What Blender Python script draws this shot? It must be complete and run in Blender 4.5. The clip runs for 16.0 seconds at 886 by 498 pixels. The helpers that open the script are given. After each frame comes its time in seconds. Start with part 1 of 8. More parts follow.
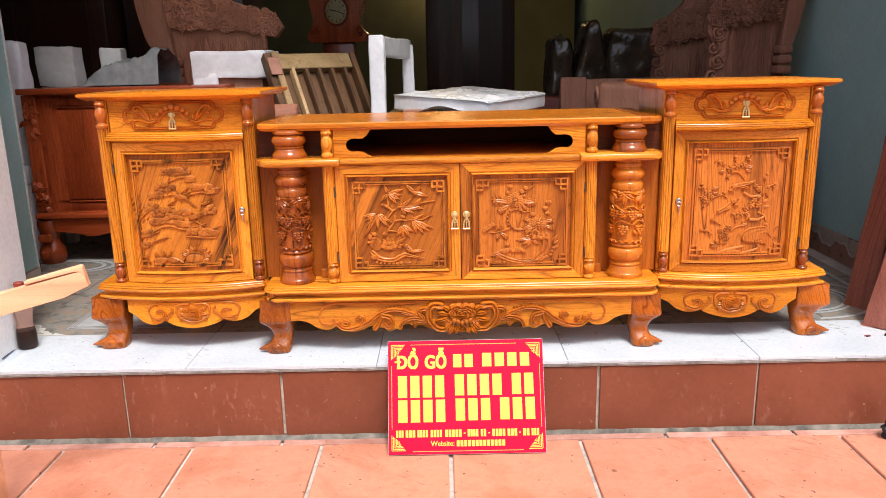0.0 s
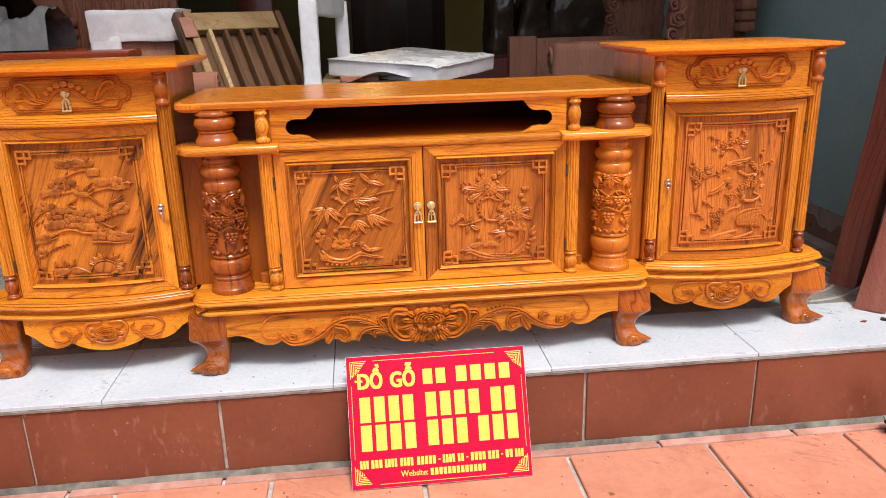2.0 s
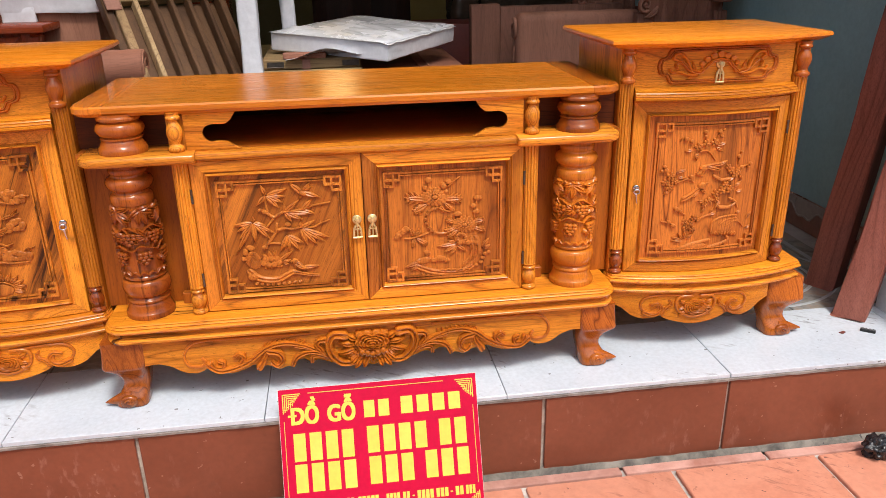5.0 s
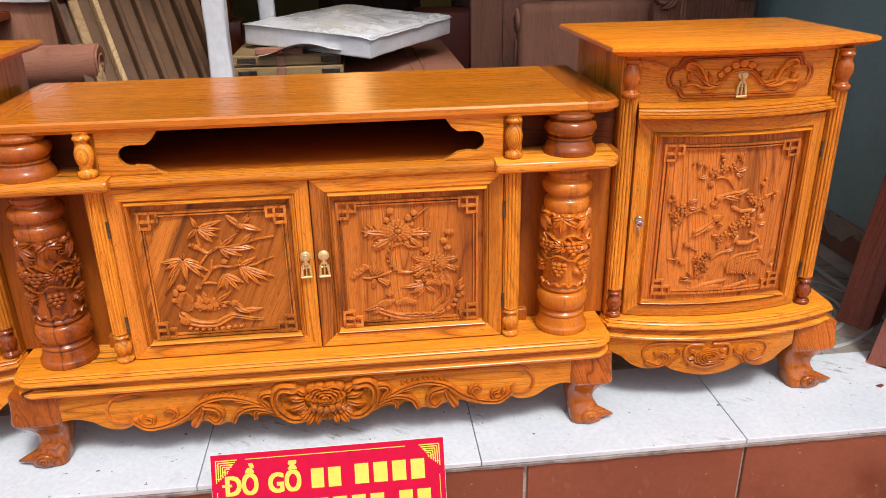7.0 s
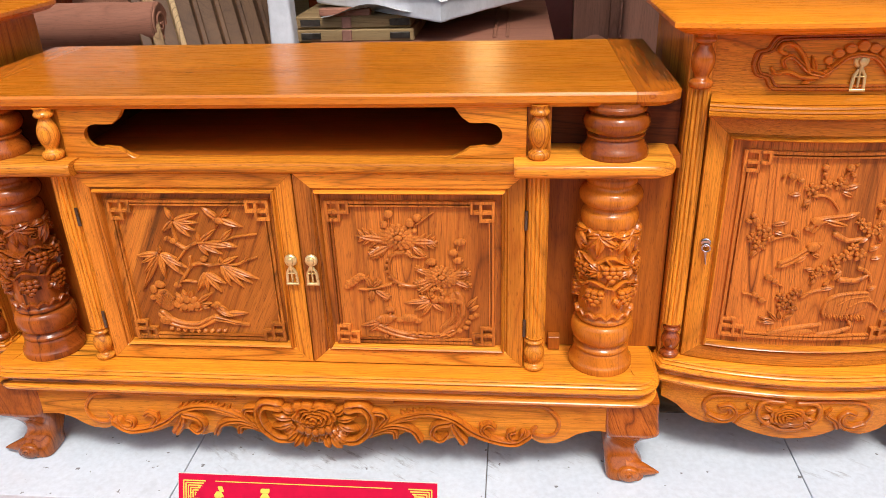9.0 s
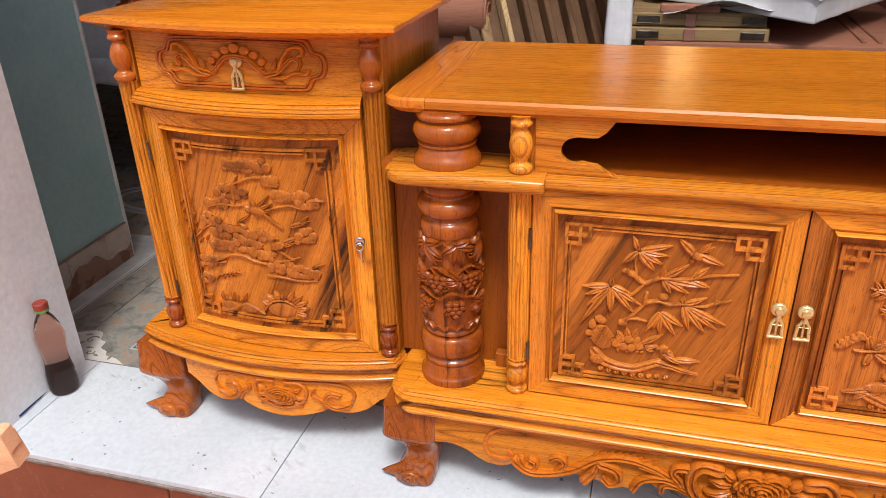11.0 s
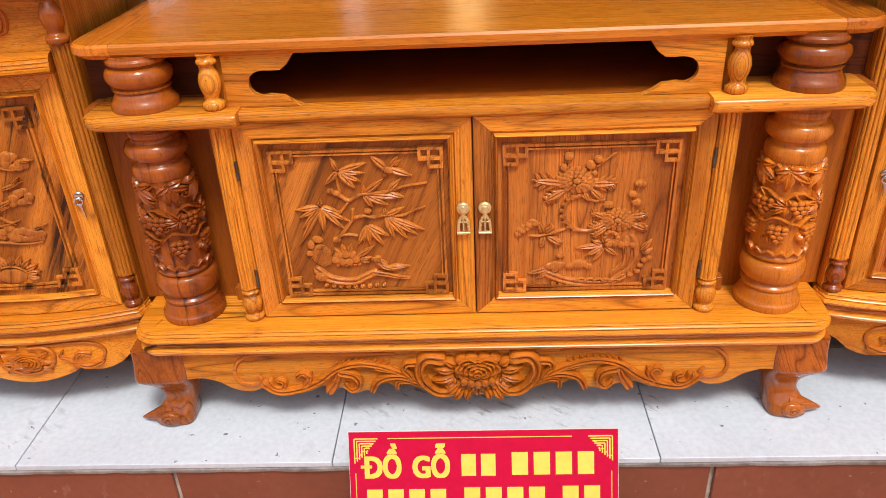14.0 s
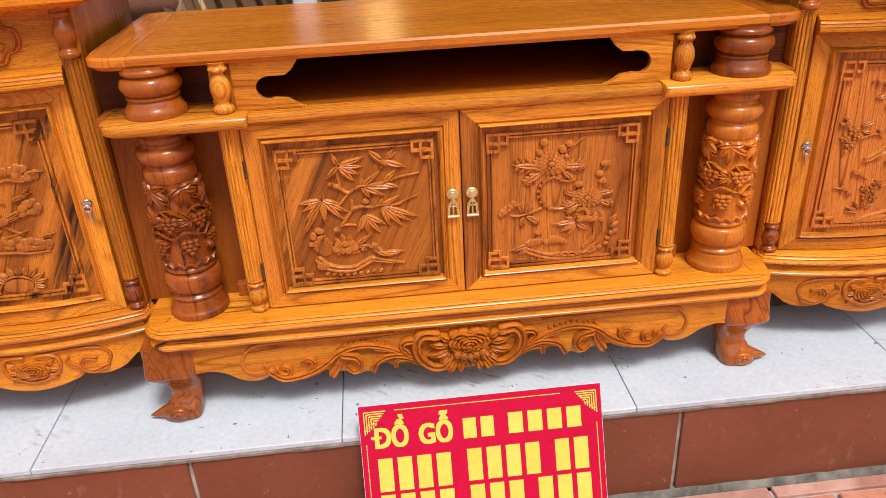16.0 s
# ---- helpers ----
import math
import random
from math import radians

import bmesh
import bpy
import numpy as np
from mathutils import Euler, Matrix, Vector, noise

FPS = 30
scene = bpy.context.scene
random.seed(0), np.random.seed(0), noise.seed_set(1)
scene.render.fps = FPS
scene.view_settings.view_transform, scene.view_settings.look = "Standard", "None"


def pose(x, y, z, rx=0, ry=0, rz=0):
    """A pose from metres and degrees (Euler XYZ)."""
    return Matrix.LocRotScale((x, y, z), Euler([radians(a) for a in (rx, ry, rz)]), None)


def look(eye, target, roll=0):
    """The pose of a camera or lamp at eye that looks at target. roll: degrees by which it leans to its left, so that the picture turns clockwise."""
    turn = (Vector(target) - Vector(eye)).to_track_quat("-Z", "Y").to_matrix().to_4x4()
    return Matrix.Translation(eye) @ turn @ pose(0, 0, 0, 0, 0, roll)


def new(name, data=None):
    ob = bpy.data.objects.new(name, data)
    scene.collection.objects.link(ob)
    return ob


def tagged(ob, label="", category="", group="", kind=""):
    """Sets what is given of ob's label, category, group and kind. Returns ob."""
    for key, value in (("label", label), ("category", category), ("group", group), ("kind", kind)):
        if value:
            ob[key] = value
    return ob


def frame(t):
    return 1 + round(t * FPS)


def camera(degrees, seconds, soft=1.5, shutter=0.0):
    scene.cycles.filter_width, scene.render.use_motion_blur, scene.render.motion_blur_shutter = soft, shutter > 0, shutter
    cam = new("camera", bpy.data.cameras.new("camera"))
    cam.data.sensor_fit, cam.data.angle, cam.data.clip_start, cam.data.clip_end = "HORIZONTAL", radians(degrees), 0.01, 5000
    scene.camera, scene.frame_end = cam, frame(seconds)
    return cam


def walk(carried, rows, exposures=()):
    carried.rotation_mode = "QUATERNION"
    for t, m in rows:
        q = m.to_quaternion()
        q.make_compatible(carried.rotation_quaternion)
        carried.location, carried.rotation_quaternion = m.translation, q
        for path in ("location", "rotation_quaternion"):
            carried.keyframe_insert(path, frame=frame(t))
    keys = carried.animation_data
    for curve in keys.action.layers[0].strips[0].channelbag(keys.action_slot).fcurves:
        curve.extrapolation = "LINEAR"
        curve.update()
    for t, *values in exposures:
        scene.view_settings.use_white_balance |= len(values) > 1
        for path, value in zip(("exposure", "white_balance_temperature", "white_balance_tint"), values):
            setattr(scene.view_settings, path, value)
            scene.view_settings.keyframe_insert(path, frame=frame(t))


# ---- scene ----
cam = camera(60.8, 16.0, 0.6)
PATH = [
    (0, (-0.048, -2.205, 1.156), (-0.056, -0.264, 0.674), -1.2),
    (0.5, (-0.046, -2.206, 1.151), (-0.051, -0.268, 0.655), -1.0),
    (1, (-0.045, -2.182, 1.171), (-0.02, -0.257, 0.629), -1.1),
    (1.5, (-0.08, -2.079, 1.133), (0.019, -0.159, 0.579), -1.3),
    (2, (-0.155, -1.843, 1.186), (0.039, 0.055, 0.586), -1.5),
    (2.5, (-0.19, -1.773, 1.245), (0.087, 0.103, 0.61), -1.5),
    (3, (-0.21, -1.733, 1.26), (0.145, 0.118, 0.591), -1.3),
    (3.2, (-0.167, -1.754, 1.242), (0.157, 0.109, 0.592), -1.5),
    (5.3, (-0.04, -1.562, 1.281), (0.212, 0.281, 0.547), -1.1),
    (5.5, (-0.029, -1.543, 1.274), (0.222, 0.304, 0.549), -1.1),
    (6, (0.045, -1.514, 1.289), (0.251, 0.33, 0.542), -1.2),
    (6.5, (0.077, -1.463, 1.294), (0.266, 0.375, 0.529), -1.2),
    (7, (0.115, -1.304, 1.294), (0.306, 0.53, 0.519), -1.0),
    (7.5, (0.152, -1.186, 1.299), (0.332, 0.643, 0.509), -0.8),
    (8, (0.26, -1.115, 1.292), (0.385, 0.71, 0.483), -1.0),
    (8.5, (0.394, -1.045, 1.291), (0.374, 0.768, 0.445), -1.6),
    (9, (0.373, -1.023, 1.273), (0.187, 0.769, 0.406), -1.9),
    (9.5, (0.242, -1.014, 1.263), (-0.148, 0.736, 0.376), -2.4),
    (10, (0.024, -1.018, 1.248), (-0.452, 0.709, 0.359), -1.5),
    (10.2, (-0.036, -1.001, 1.254), (-0.523, 0.709, 0.34), -1.3),
    (12.1, (-0.345, -0.885, 1.283), (-0.835, 0.862, 0.455), -3.3),
    (12.3, (-0.333, -0.899, 1.274), (-0.723, 0.869, 0.425), -3.0),
    (12.5, (-0.315, -0.923, 1.255), (-0.583, 0.847, 0.365), -2.1),
    (13, (-0.227, -0.946, 1.253), (-0.345, 0.81, 0.303), -0.9),
    (13.5, (-0.093, -0.98, 1.247), (-0.178, 0.764, 0.273), -1.2),
    (14, (-0.001, -1.014, 1.252), (-0.084, 0.73, 0.277), -2.7),
    (14.5, (-0.017, -1.055, 1.256), (-0.097, 0.697, 0.295), -3.2),
    (15, (-0.083, -1.112, 1.265), (-0.125, 0.649, 0.318), -2.9),
    (15.5, (-0.127, -1.156, 1.251), (-0.113, 0.619, 0.33), -3.0),
    (16, (-0.144, -1.172, 1.251), (-0.006, 0.598, 0.332), -2.9),
]
EXPOSURES = [(0, 0.33), (1.5, 0.16), (3, 0.06), (5.5, 0.02), (7, 0.0), (9, 0.02), (10, -0.08), (12.5, 0.01), (13.5, -0.11), (16, -0.13)]
walk(cam, [(t, look(eye, target, roll)) for t, eye, target, roll in PATH], EXPOSURES)

# ---- world, light, exposure ----
SUN_ELEV, SUN_AZ = 61.0, 16.0
world = bpy.data.worlds.new("sky")
scene.world = world
world.use_nodes = True
wn = world.node_tree
sky = wn.nodes.new("ShaderNodeTexSky")
sky.sky_type = "NISHITA"
sky.sun_disc = False
sky.sun_elevation, sky.sun_rotation = radians(SUN_ELEV), radians(180 - SUN_AZ)
sky.air_density, sky.dust_density, sky.ozone_density = 1.0, 4.0, 0.6
wn.nodes["Background"].inputs[1].default_value = 0.185
wn.links.new(sky.outputs[0], wn.nodes["Background"].inputs[0])
sun = new("sun", bpy.data.lights.new("sun", "SUN"))
sun.data.energy, sun.data.angle, sun.data.color = 2.65, radians(13), (1.0, 0.985, 0.955)
sd = Vector((math.sin(radians(SUN_AZ)) * math.cos(radians(SUN_ELEV)), -math.cos(radians(SUN_AZ)) * math.cos(radians(SUN_ELEV)), math.sin(radians(SUN_ELEV))))
sun.matrix_world = look(sd * 20, (0, 0, 0))


# ---- materials ----
def mat_base(name, rough=0.5, metal=0.0, spec=0.5):
    m = bpy.data.materials.new(name)
    m.use_nodes = True
    nt = m.node_tree
    b = nt.nodes["Principled BSDF"]
    b.inputs["Roughness"].default_value = rough
    b.inputs["Metallic"].default_value = metal
    b.inputs["Specular IOR Level"].default_value = spec
    return m, nt, b


def nd(nt, kind, **kw):
    n = nt.nodes.new(kind)
    for k, v in kw.items():
        n.inputs[k.replace("_", " ")].default_value = v
    return n


def ramp(nt, fac, stops):
    r = nt.nodes.new("ShaderNodeValToRGB")
    el = r.color_ramp.elements
    while len(el) < len(stops):
        el.new(0.5)
    for e, (p, c) in zip(el, stops):
        e.position = p
        e.color = (c, c, c, 1) if isinstance(c, (int, float)) else (*c, 1)
    nt.links.new(fac, r.inputs[0])
    return r.outputs[0]


def mixc(nt, fac, a, b, mode="MIX"):
    m = nt.nodes.new("ShaderNodeMix")
    m.data_type, m.blend_type = "RGBA", mode
    for sock, v in ((m.inputs[0], fac), (m.inputs[6], a), (m.inputs[7], b)):
        if isinstance(v, (int, float)):
            sock.default_value = v
        elif isinstance(v, tuple):
            sock.default_value = (*v, 1)
        else:
            nt.links.new(v, sock)
    return m.outputs[2]


def coords(nt, scale=(1, 1, 1), rot=(0, 0, 0), shift=7.0):
    """Object coordinates, moved by a chance of each object's own, turned, then stretched."""
    tc = nt.nodes.new("ShaderNodeTexCoord")
    oi = nt.nodes.new("ShaderNodeObjectInfo")
    mul = nt.nodes.new("ShaderNodeMath")
    mul.operation = "MULTIPLY"
    mul.inputs[1].default_value = shift
    nt.links.new(oi.outputs["Random"], mul.inputs[0])
    add = nt.nodes.new("ShaderNodeVectorMath")
    add.operation = "ADD"
    nt.links.new(tc.outputs["Object"], add.inputs[0])
    nt.links.new(mul.outputs[0], add.inputs[1])
    turn = nt.nodes.new("ShaderNodeMapping")
    turn.inputs["Rotation"].default_value = [radians(a) for a in rot]
    nt.links.new(add.outputs[0], turn.inputs[0])
    mp = nt.nodes.new("ShaderNodeMapping")
    mp.inputs["Scale"].default_value = scale
    nt.links.new(turn.outputs[0], mp.inputs[0])
    return mp.outputs[0], oi.outputs["Random"]


def noise_tex(nt, vec, scale, detail=4.0, rough=0.55, dist=0.0):
    n = nd(nt, "ShaderNodeTexNoise", Scale=scale, Detail=detail, Roughness=rough, Distortion=dist)
    nt.links.new(vec, n.inputs["Vector"])
    return n.outputs["Fac"]


def bump(nt, b, height, strength, dist=0.002):
    n = nd(nt, "ShaderNodeBump", Strength=strength, Distance=dist)
    nt.links.new(height, n.inputs["Height"])
    nt.links.new(n.outputs[0], b.inputs["Normal"])


def wood(name, axis, light, mid, dark, rough=0.22, coat=0.16, rot=(0, 0, 0), figure=1.0, streak=0.5, fine=1.0, spec=0.28, period=0.013, contrast=0.72, knee=0.57, coat_rough=0.16, heart=0.48, even=False):
    """Wood with its grain along an axis: wandering growth lines, dark heartwood streaks, fine fibres, and a lacquer coat."""
    m, nt, b = mat_base(name, rough, spec=spec)
    s = {"x": (0.065, 1, 1), "y": (1, 0.065, 1), "z": (1, 1, 0.065)}[axis]
    vec, rnd = coords(nt, s, rot)
    field = noise_tex(nt, vec, 0.09 / period, 2.0, 0.45, 0.5 * figure)
    many = nt.nodes.new("ShaderNodeMath")
    many.operation = "MULTIPLY"
    many.inputs[1].default_value = 52.0
    nt.links.new(field, many.inputs[0])
    saw = nt.nodes.new("ShaderNodeMath")
    saw.operation = "PINGPONG"
    saw.inputs[1].default_value = 1.0
    nt.links.new(many.outputs[0], saw.inputs[0])
    rings = saw.outputs[0]
    broad = noise_tex(nt, vec, 9.0 * figure, 3, 0.5, 0.8)
    fib, _ = coords(nt, tuple(a * (10 if a == 1 else 4) for a in s), rot)
    fibre = noise_tex(nt, fib, 42.0, 3, 0.65)
    hair, _ = coords(nt, tuple(a * (12 if a == 1 else 4) for a in s), rot, 3.0)
    hairs = noise_tex(nt, hair, 90.0, 2, 0.6)
    col = ramp(nt, broad, [(0.30, mid), (0.52, light), (0.72, mid)])
    lines = ramp(nt, rings, [(0.0, dark), (0.12, mid), (0.38, light), (0.80, light), (1.0, mid)])
    # the growth lines stand out in some bands and fade in others
    bands = ramp(nt, noise_tex(nt, vec, 16.0 * figure, 2, 0.5), [(0.36, 0.26 * contrast), (0.62, contrast)])
    col = mixc(nt, bands, col, lines)
    st = ramp(nt, noise_tex(nt, vec, 14.0 * figure, 5, 0.68, 1.4), [(knee, 0.0), (knee + 0.11, 1.0)])
    mul = nt.nodes.new("ShaderNodeMath")
    mul.operation = "MULTIPLY"
    mul.inputs[1].default_value = streak
    nt.links.new(st, mul.inputs[0])
    col = mixc(nt, mul.outputs[0], col, dark)
    col = mixc(nt, 0.26 * fine, col, ramp(nt, fibre, [(0.36, 0.28), (0.56, 1.0)]), "MULTIPLY")
    col = mixc(nt, 0.36 * fine, col, ramp(nt, hairs, [(0.34, 0.28), (0.54, 1.0)]), "MULTIPLY")
    # broad bands of darker heartwood
    deep, _ = coords(nt, s, rot, 9.0)
    col = mixc(nt, heart, col, ramp(nt, noise_tex(nt, deep, 7.0 * figure, 2, 0.5, 0.6), [(0.34, (0.42, 0.34, 0.28)), (0.56, (1.0, 1.0, 1.0))]), "MULTIPLY")
    pore, _ = coords(nt, s, rot, 5.0)
    col = mixc(nt, ramp(nt, noise_tex(nt, pore, 800.0, 2, 0.5), [(0.60, 0.0), (0.70, 0.55)]), col, dark)
    tone = ramp(nt, rnd, [(0.0, (0.80, 0.75, 0.70)), (0.5, (1.06, 1.04, 1.02)), (1.0, (1.22, 1.24, 1.22))])
    if not even:
        col = mixc(nt, 1.0, col, tone, "MULTIPLY")
    nt.links.new(col, b.inputs["Base Color"])
    rr = nd(nt, "ShaderNodeMapRange")
    rr.inputs["To Min"].default_value, rr.inputs["To Max"].default_value = max(0.05, rough - 0.06), rough + 0.08
    nt.links.new(fibre, rr.inputs[0])
    nt.links.new(rr.outputs[0], b.inputs["Roughness"])
    b.inputs["Coat Weight"].default_value = coat
    b.inputs["Coat Roughness"].default_value = coat_rough
    bump(nt, b, fibre, 0.10, 0.0012)
    return m


def mottled(name, c1, c2, scale=6.0, rough=0.6, bump_s=0.1, fine_scale=60.0, c3=None, spots=0.0, specks=None, scuff=None, crease=0.0, metal=0.0, coat=0.0, spec=0.5, per_object=0.08, bump_d=0.002):
    """A surface of two tones at two scales, with a fine relief and dark specks."""
    m, nt, b = mat_base(name, rough, metal, spec)
    vec, rnd = coords(nt, (1, 1, 1), shift=11.0)
    n1 = noise_tex(nt, vec, scale, 5, 0.6, 0.4)
    n2 = noise_tex(nt, vec, fine_scale, 3, 0.6)
    col = ramp(nt, n1, [(0.32, c1), (0.66, c2)] if c3 is None else [(0.28, c1), (0.5, c2), (0.68, c3)])
    col = mixc(nt, 0.25, col, ramp(nt, n2, [(0.3, 0.55), (0.65, 1.0)]), "MULTIPLY")
    if spots:
        sp = ramp(nt, noise_tex(nt, vec, scale * 5.0, 2, 0.5), [(0.70, 0.0), (0.76, spots)])
        col = mixc(nt, sp, col, tuple(0.25 * c for c in c1))
    if specks:
        sp = ramp(nt, noise_tex(nt, vec, 55.0, 2, 0.5), [(0.715, 0.0), (0.74, 0.9)])
        col = mixc(nt, sp, col, specks)
    if scuff:
        drag, _ = coords(nt, (18.0, 70.0, 18.0), (0, 0, 35), 11.0)
        patch = ramp(nt, noise_tex(nt, vec, 3.0, 3, 0.6), [(0.53, 0.0), (0.63, 1.0)])
        marks = ramp(nt, noise_tex(nt, drag, 1.0, 4, 0.65), [(0.56, 0.0), (0.68, 0.8)])
        col = mixc(nt, mixc(nt, 1.0, marks, patch, "MULTIPLY"), col, scuff)
    tone = ramp(nt, rnd, [(0.0, 1.0 - per_object * 2), (1.0, 1.0)])
    col = mixc(nt, 1.0, col, tone, "MULTIPLY")
    nt.links.new(col, b.inputs["Base Color"])
    rr = nd(nt, "ShaderNodeMapRange")
    rr.inputs["To Min"].default_value, rr.inputs["To Max"].default_value = max(0.03, rough - 0.12), min(1.0, rough + 0.12)
    nt.links.new(n1, rr.inputs[0])
    nt.links.new(rr.outputs[0], b.inputs["Roughness"])
    b.inputs["Coat Weight"].default_value = coat
    if crease:
        # sharp folds of a crumpled sheet
        facets = []
        for k, stretch in ((crease, (1.0, 1.0, 0.55)), (crease * 2.3, (0.6, 1.0, 1.0))):
            wv, _ = coords(nt, tuple(k * a for a in stretch), (20, 35, 15), 11.0)
            vor = nt.nodes.new("ShaderNodeTexVoronoi")
            vor.inputs["Scale"].default_value = 1.0
            nt.links.new(wv, vor.inputs["Vector"])
            facets.append(vor.outputs["Distance"])
        n2 = mixc(nt, 0.90, n2, mixc(nt, 0.30, facets[0], facets[1]))
    bump(nt, b, n2, bump_s, bump_d)
    return m


LIGHT, MID, DARK = (0.88, 0.338, 0.032), (0.58, 0.168, 0.017), (0.075, 0.018, 0.005)
TEAK_X = wood("teak_x", "x", LIGHT, MID, DARK, streak=0.45, knee=0.57, contrast=0.62)
TEAK_Z = wood("teak_z", "z", LIGHT, MID, DARK, streak=0.5, knee=0.57, contrast=0.68)
TEAK_TOP = wood("teak_top", "x", (0.80, 0.262, 0.016), (0.64, 0.178, 0.011), (0.20, 0.042, 0.005), rough=0.27, coat=0.35, streak=0.25, spec=0.45, contrast=0.42, coat_rough=0.19, fine=0.55, heart=0.25)
TEAK_DUSK = wood("teak_dusk", "z", (0.52, 0.165, 0.022), (0.34, 0.090, 0.012), (0.06, 0.015, 0.005), streak=0.8, knee=0.53)
TEAK_TAWNY = wood("teak_tawny", "z", (0.66, 0.220, 0.025), (0.44, 0.122, 0.015), (0.07, 0.017, 0.005), streak=0.7, knee=0.55, heart=0.6)
TEAK_STREAK = wood("teak_streak", "x", LIGHT, MID, (0.045, 0.011, 0.004), streak=0.95, knee=0.53)
TEAK_CRACK = wood("teak_cracked", "x", LIGHT, MID, (0.030, 0.009, 0.004), streak=0.9, figure=1.1, knee=0.565, contrast=0.62)
TEAK_BRIGHT = wood("teak_bright", "x", (0.86, 0.315, 0.022), (0.70, 0.215, 0.014), (0.24, 0.055, 0.006), streak=0.35, knee=0.58, contrast=0.6)
PANEL_WILD = wood("panel_wild", "z", (0.74, 0.258, 0.036), (0.50, 0.146, 0.021), (0.036, 0.011, 0.005), rot=(0, -26, 0), streak=0.9, figure=0.85, period=0.034, rough=0.30, coat=0.16, coat_rough=0.18, contrast=0.6, knee=0.54, heart=0.9)
PANEL_DUSKY = wood("panel_dusky", "z", (0.72, 0.245, 0.030), (0.44, 0.122, 0.017), (0.030, 0.009, 0.004), rot=(0, -24, 0), streak=0.95, figure=1.2, period=0.034, rough=0.30, coat=0.16, coat_rough=0.18, contrast=0.6, knee=0.52, heart=1.0)
CARVED_DUSKY = wood("carved_dusky", "z", (0.56, 0.178, 0.026), (0.36, 0.098, 0.015), (0.06, 0.015, 0.005), rot=(0, -20, 0), streak=0.3, figure=0.85, period=0.034, rough=0.34, coat=0.12, coat_rough=0.2, heart=0.3, even=True)
PANEL_STRIPE = wood("panel_stripe", "z", (0.68, 0.222, 0.034), (0.48, 0.132, 0.020), (0.08, 0.018, 0.006), streak=0.6, period=0.012, figure=0.7, rough=0.30, coat=0.16, coat_rough=0.18, contrast=0.85, knee=0.56, heart=0.75)
CARVED_WILD = wood("carved_wild", "z", (0.66, 0.220, 0.032), (0.46, 0.130, 0.020), (0.06, 0.015, 0.005), rot=(0, -26, 0), streak=0.3, figure=0.85, period=0.034, rough=0.34, coat=0.12, coat_rough=0.2, heart=0.3, even=True)
CARVED_STRIPE = wood("carved_stripe", "z", (0.68, 0.222, 0.038), (0.50, 0.142, 0.023), (0.10, 0.022, 0.006), streak=0.25, period=0.011, figure=0.7, rough=0.34, coat=0.12, coat_rough=0.2, heart=0.3, even=True)
CARVED_RED = wood("carved_red", "z", (0.66, 0.208, 0.034), (0.47, 0.130, 0.021), (0.10, 0.022, 0.006), streak=0.25, period=0.010, figure=0.6, rough=0.34, coat=0.12, coat_rough=0.2, heart=0.3, even=True)
PANEL_RED = wood("panel_red", "z", (0.66, 0.208, 0.034), (0.46, 0.124, 0.020), (0.08, 0.018, 0.006), streak=0.6, period=0.010, figure=0.6, rough=0.30, coat=0.16, coat_rough=0.18, contrast=0.9, knee=0.56, heart=0.6)
TEAK_CARVED = wood("teak_carved", "x", (0.60, 0.176, 0.014), (0.40, 0.096, 0.008), (0.10, 0.021, 0.004), rough=0.30, coat=0.2, streak=0.4, contrast=0.5, fine=0.5)
TEAK_DARK = wood("teak_dark", "z", (0.34, 0.075, 0.012), (0.22, 0.043, 0.007), (0.05, 0.010, 0.003), rough=0.16, coat=0.6, streak=0.7)
TEAK_TURNED = wood("teak_turned", "z", (0.50, 0.132, 0.015), (0.35, 0.080, 0.009), (0.07, 0.016, 0.004), rough=0.16, coat=0.5, streak=0.5, contrast=0.3, fine=0.5, figure=0.7)
TEAK_FOOT = wood("teak_foot", "z", (0.50, 0.130, 0.014), (0.34, 0.075, 0.008), (0.09, 0.019, 0.004), rough=0.16, coat=0.5, rot=(0, 25, 0), streak=0.5)
TEAK_FOOT_DARK = wood("teak_foot_dark", "z", (0.40, 0.105, 0.014), (0.26, 0.060, 0.009), (0.07, 0.016, 0.004), rough=0.18, coat=0.5, rot=(0, 10, 0), streak=0.5)
# darkened teak: shade behind the columns is put into the colour
RECESS_SHADED = wood("recess_board", "z", (0.46, 0.130, 0.014), (0.32, 0.080, 0.009), (0.10, 0.020, 0.004), rough=0.36, coat=0.05, streak=0.3, figure=0.6, contrast=0.4, fine=0.6, heart=0.6)
# lit copy of the same board, for the right side
RECESS_LIT = wood("recess_board_lit", "z", (0.60, 0.180, 0.017), (0.42, 0.108, 0.011), (0.12, 0.026, 0.005), rough=0.34, coat=0.06, streak=0.3, figure=0.6, contrast=0.4, fine=0.6)
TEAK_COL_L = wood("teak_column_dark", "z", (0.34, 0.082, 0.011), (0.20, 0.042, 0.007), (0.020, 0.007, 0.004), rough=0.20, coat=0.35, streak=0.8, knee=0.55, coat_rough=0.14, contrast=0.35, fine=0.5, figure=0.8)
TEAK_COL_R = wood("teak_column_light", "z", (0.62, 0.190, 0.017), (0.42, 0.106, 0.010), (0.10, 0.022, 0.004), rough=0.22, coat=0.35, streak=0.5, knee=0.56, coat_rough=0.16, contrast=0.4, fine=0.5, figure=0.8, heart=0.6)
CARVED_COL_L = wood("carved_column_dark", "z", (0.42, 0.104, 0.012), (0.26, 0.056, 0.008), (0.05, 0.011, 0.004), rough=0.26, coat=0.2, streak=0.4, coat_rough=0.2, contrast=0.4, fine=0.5)
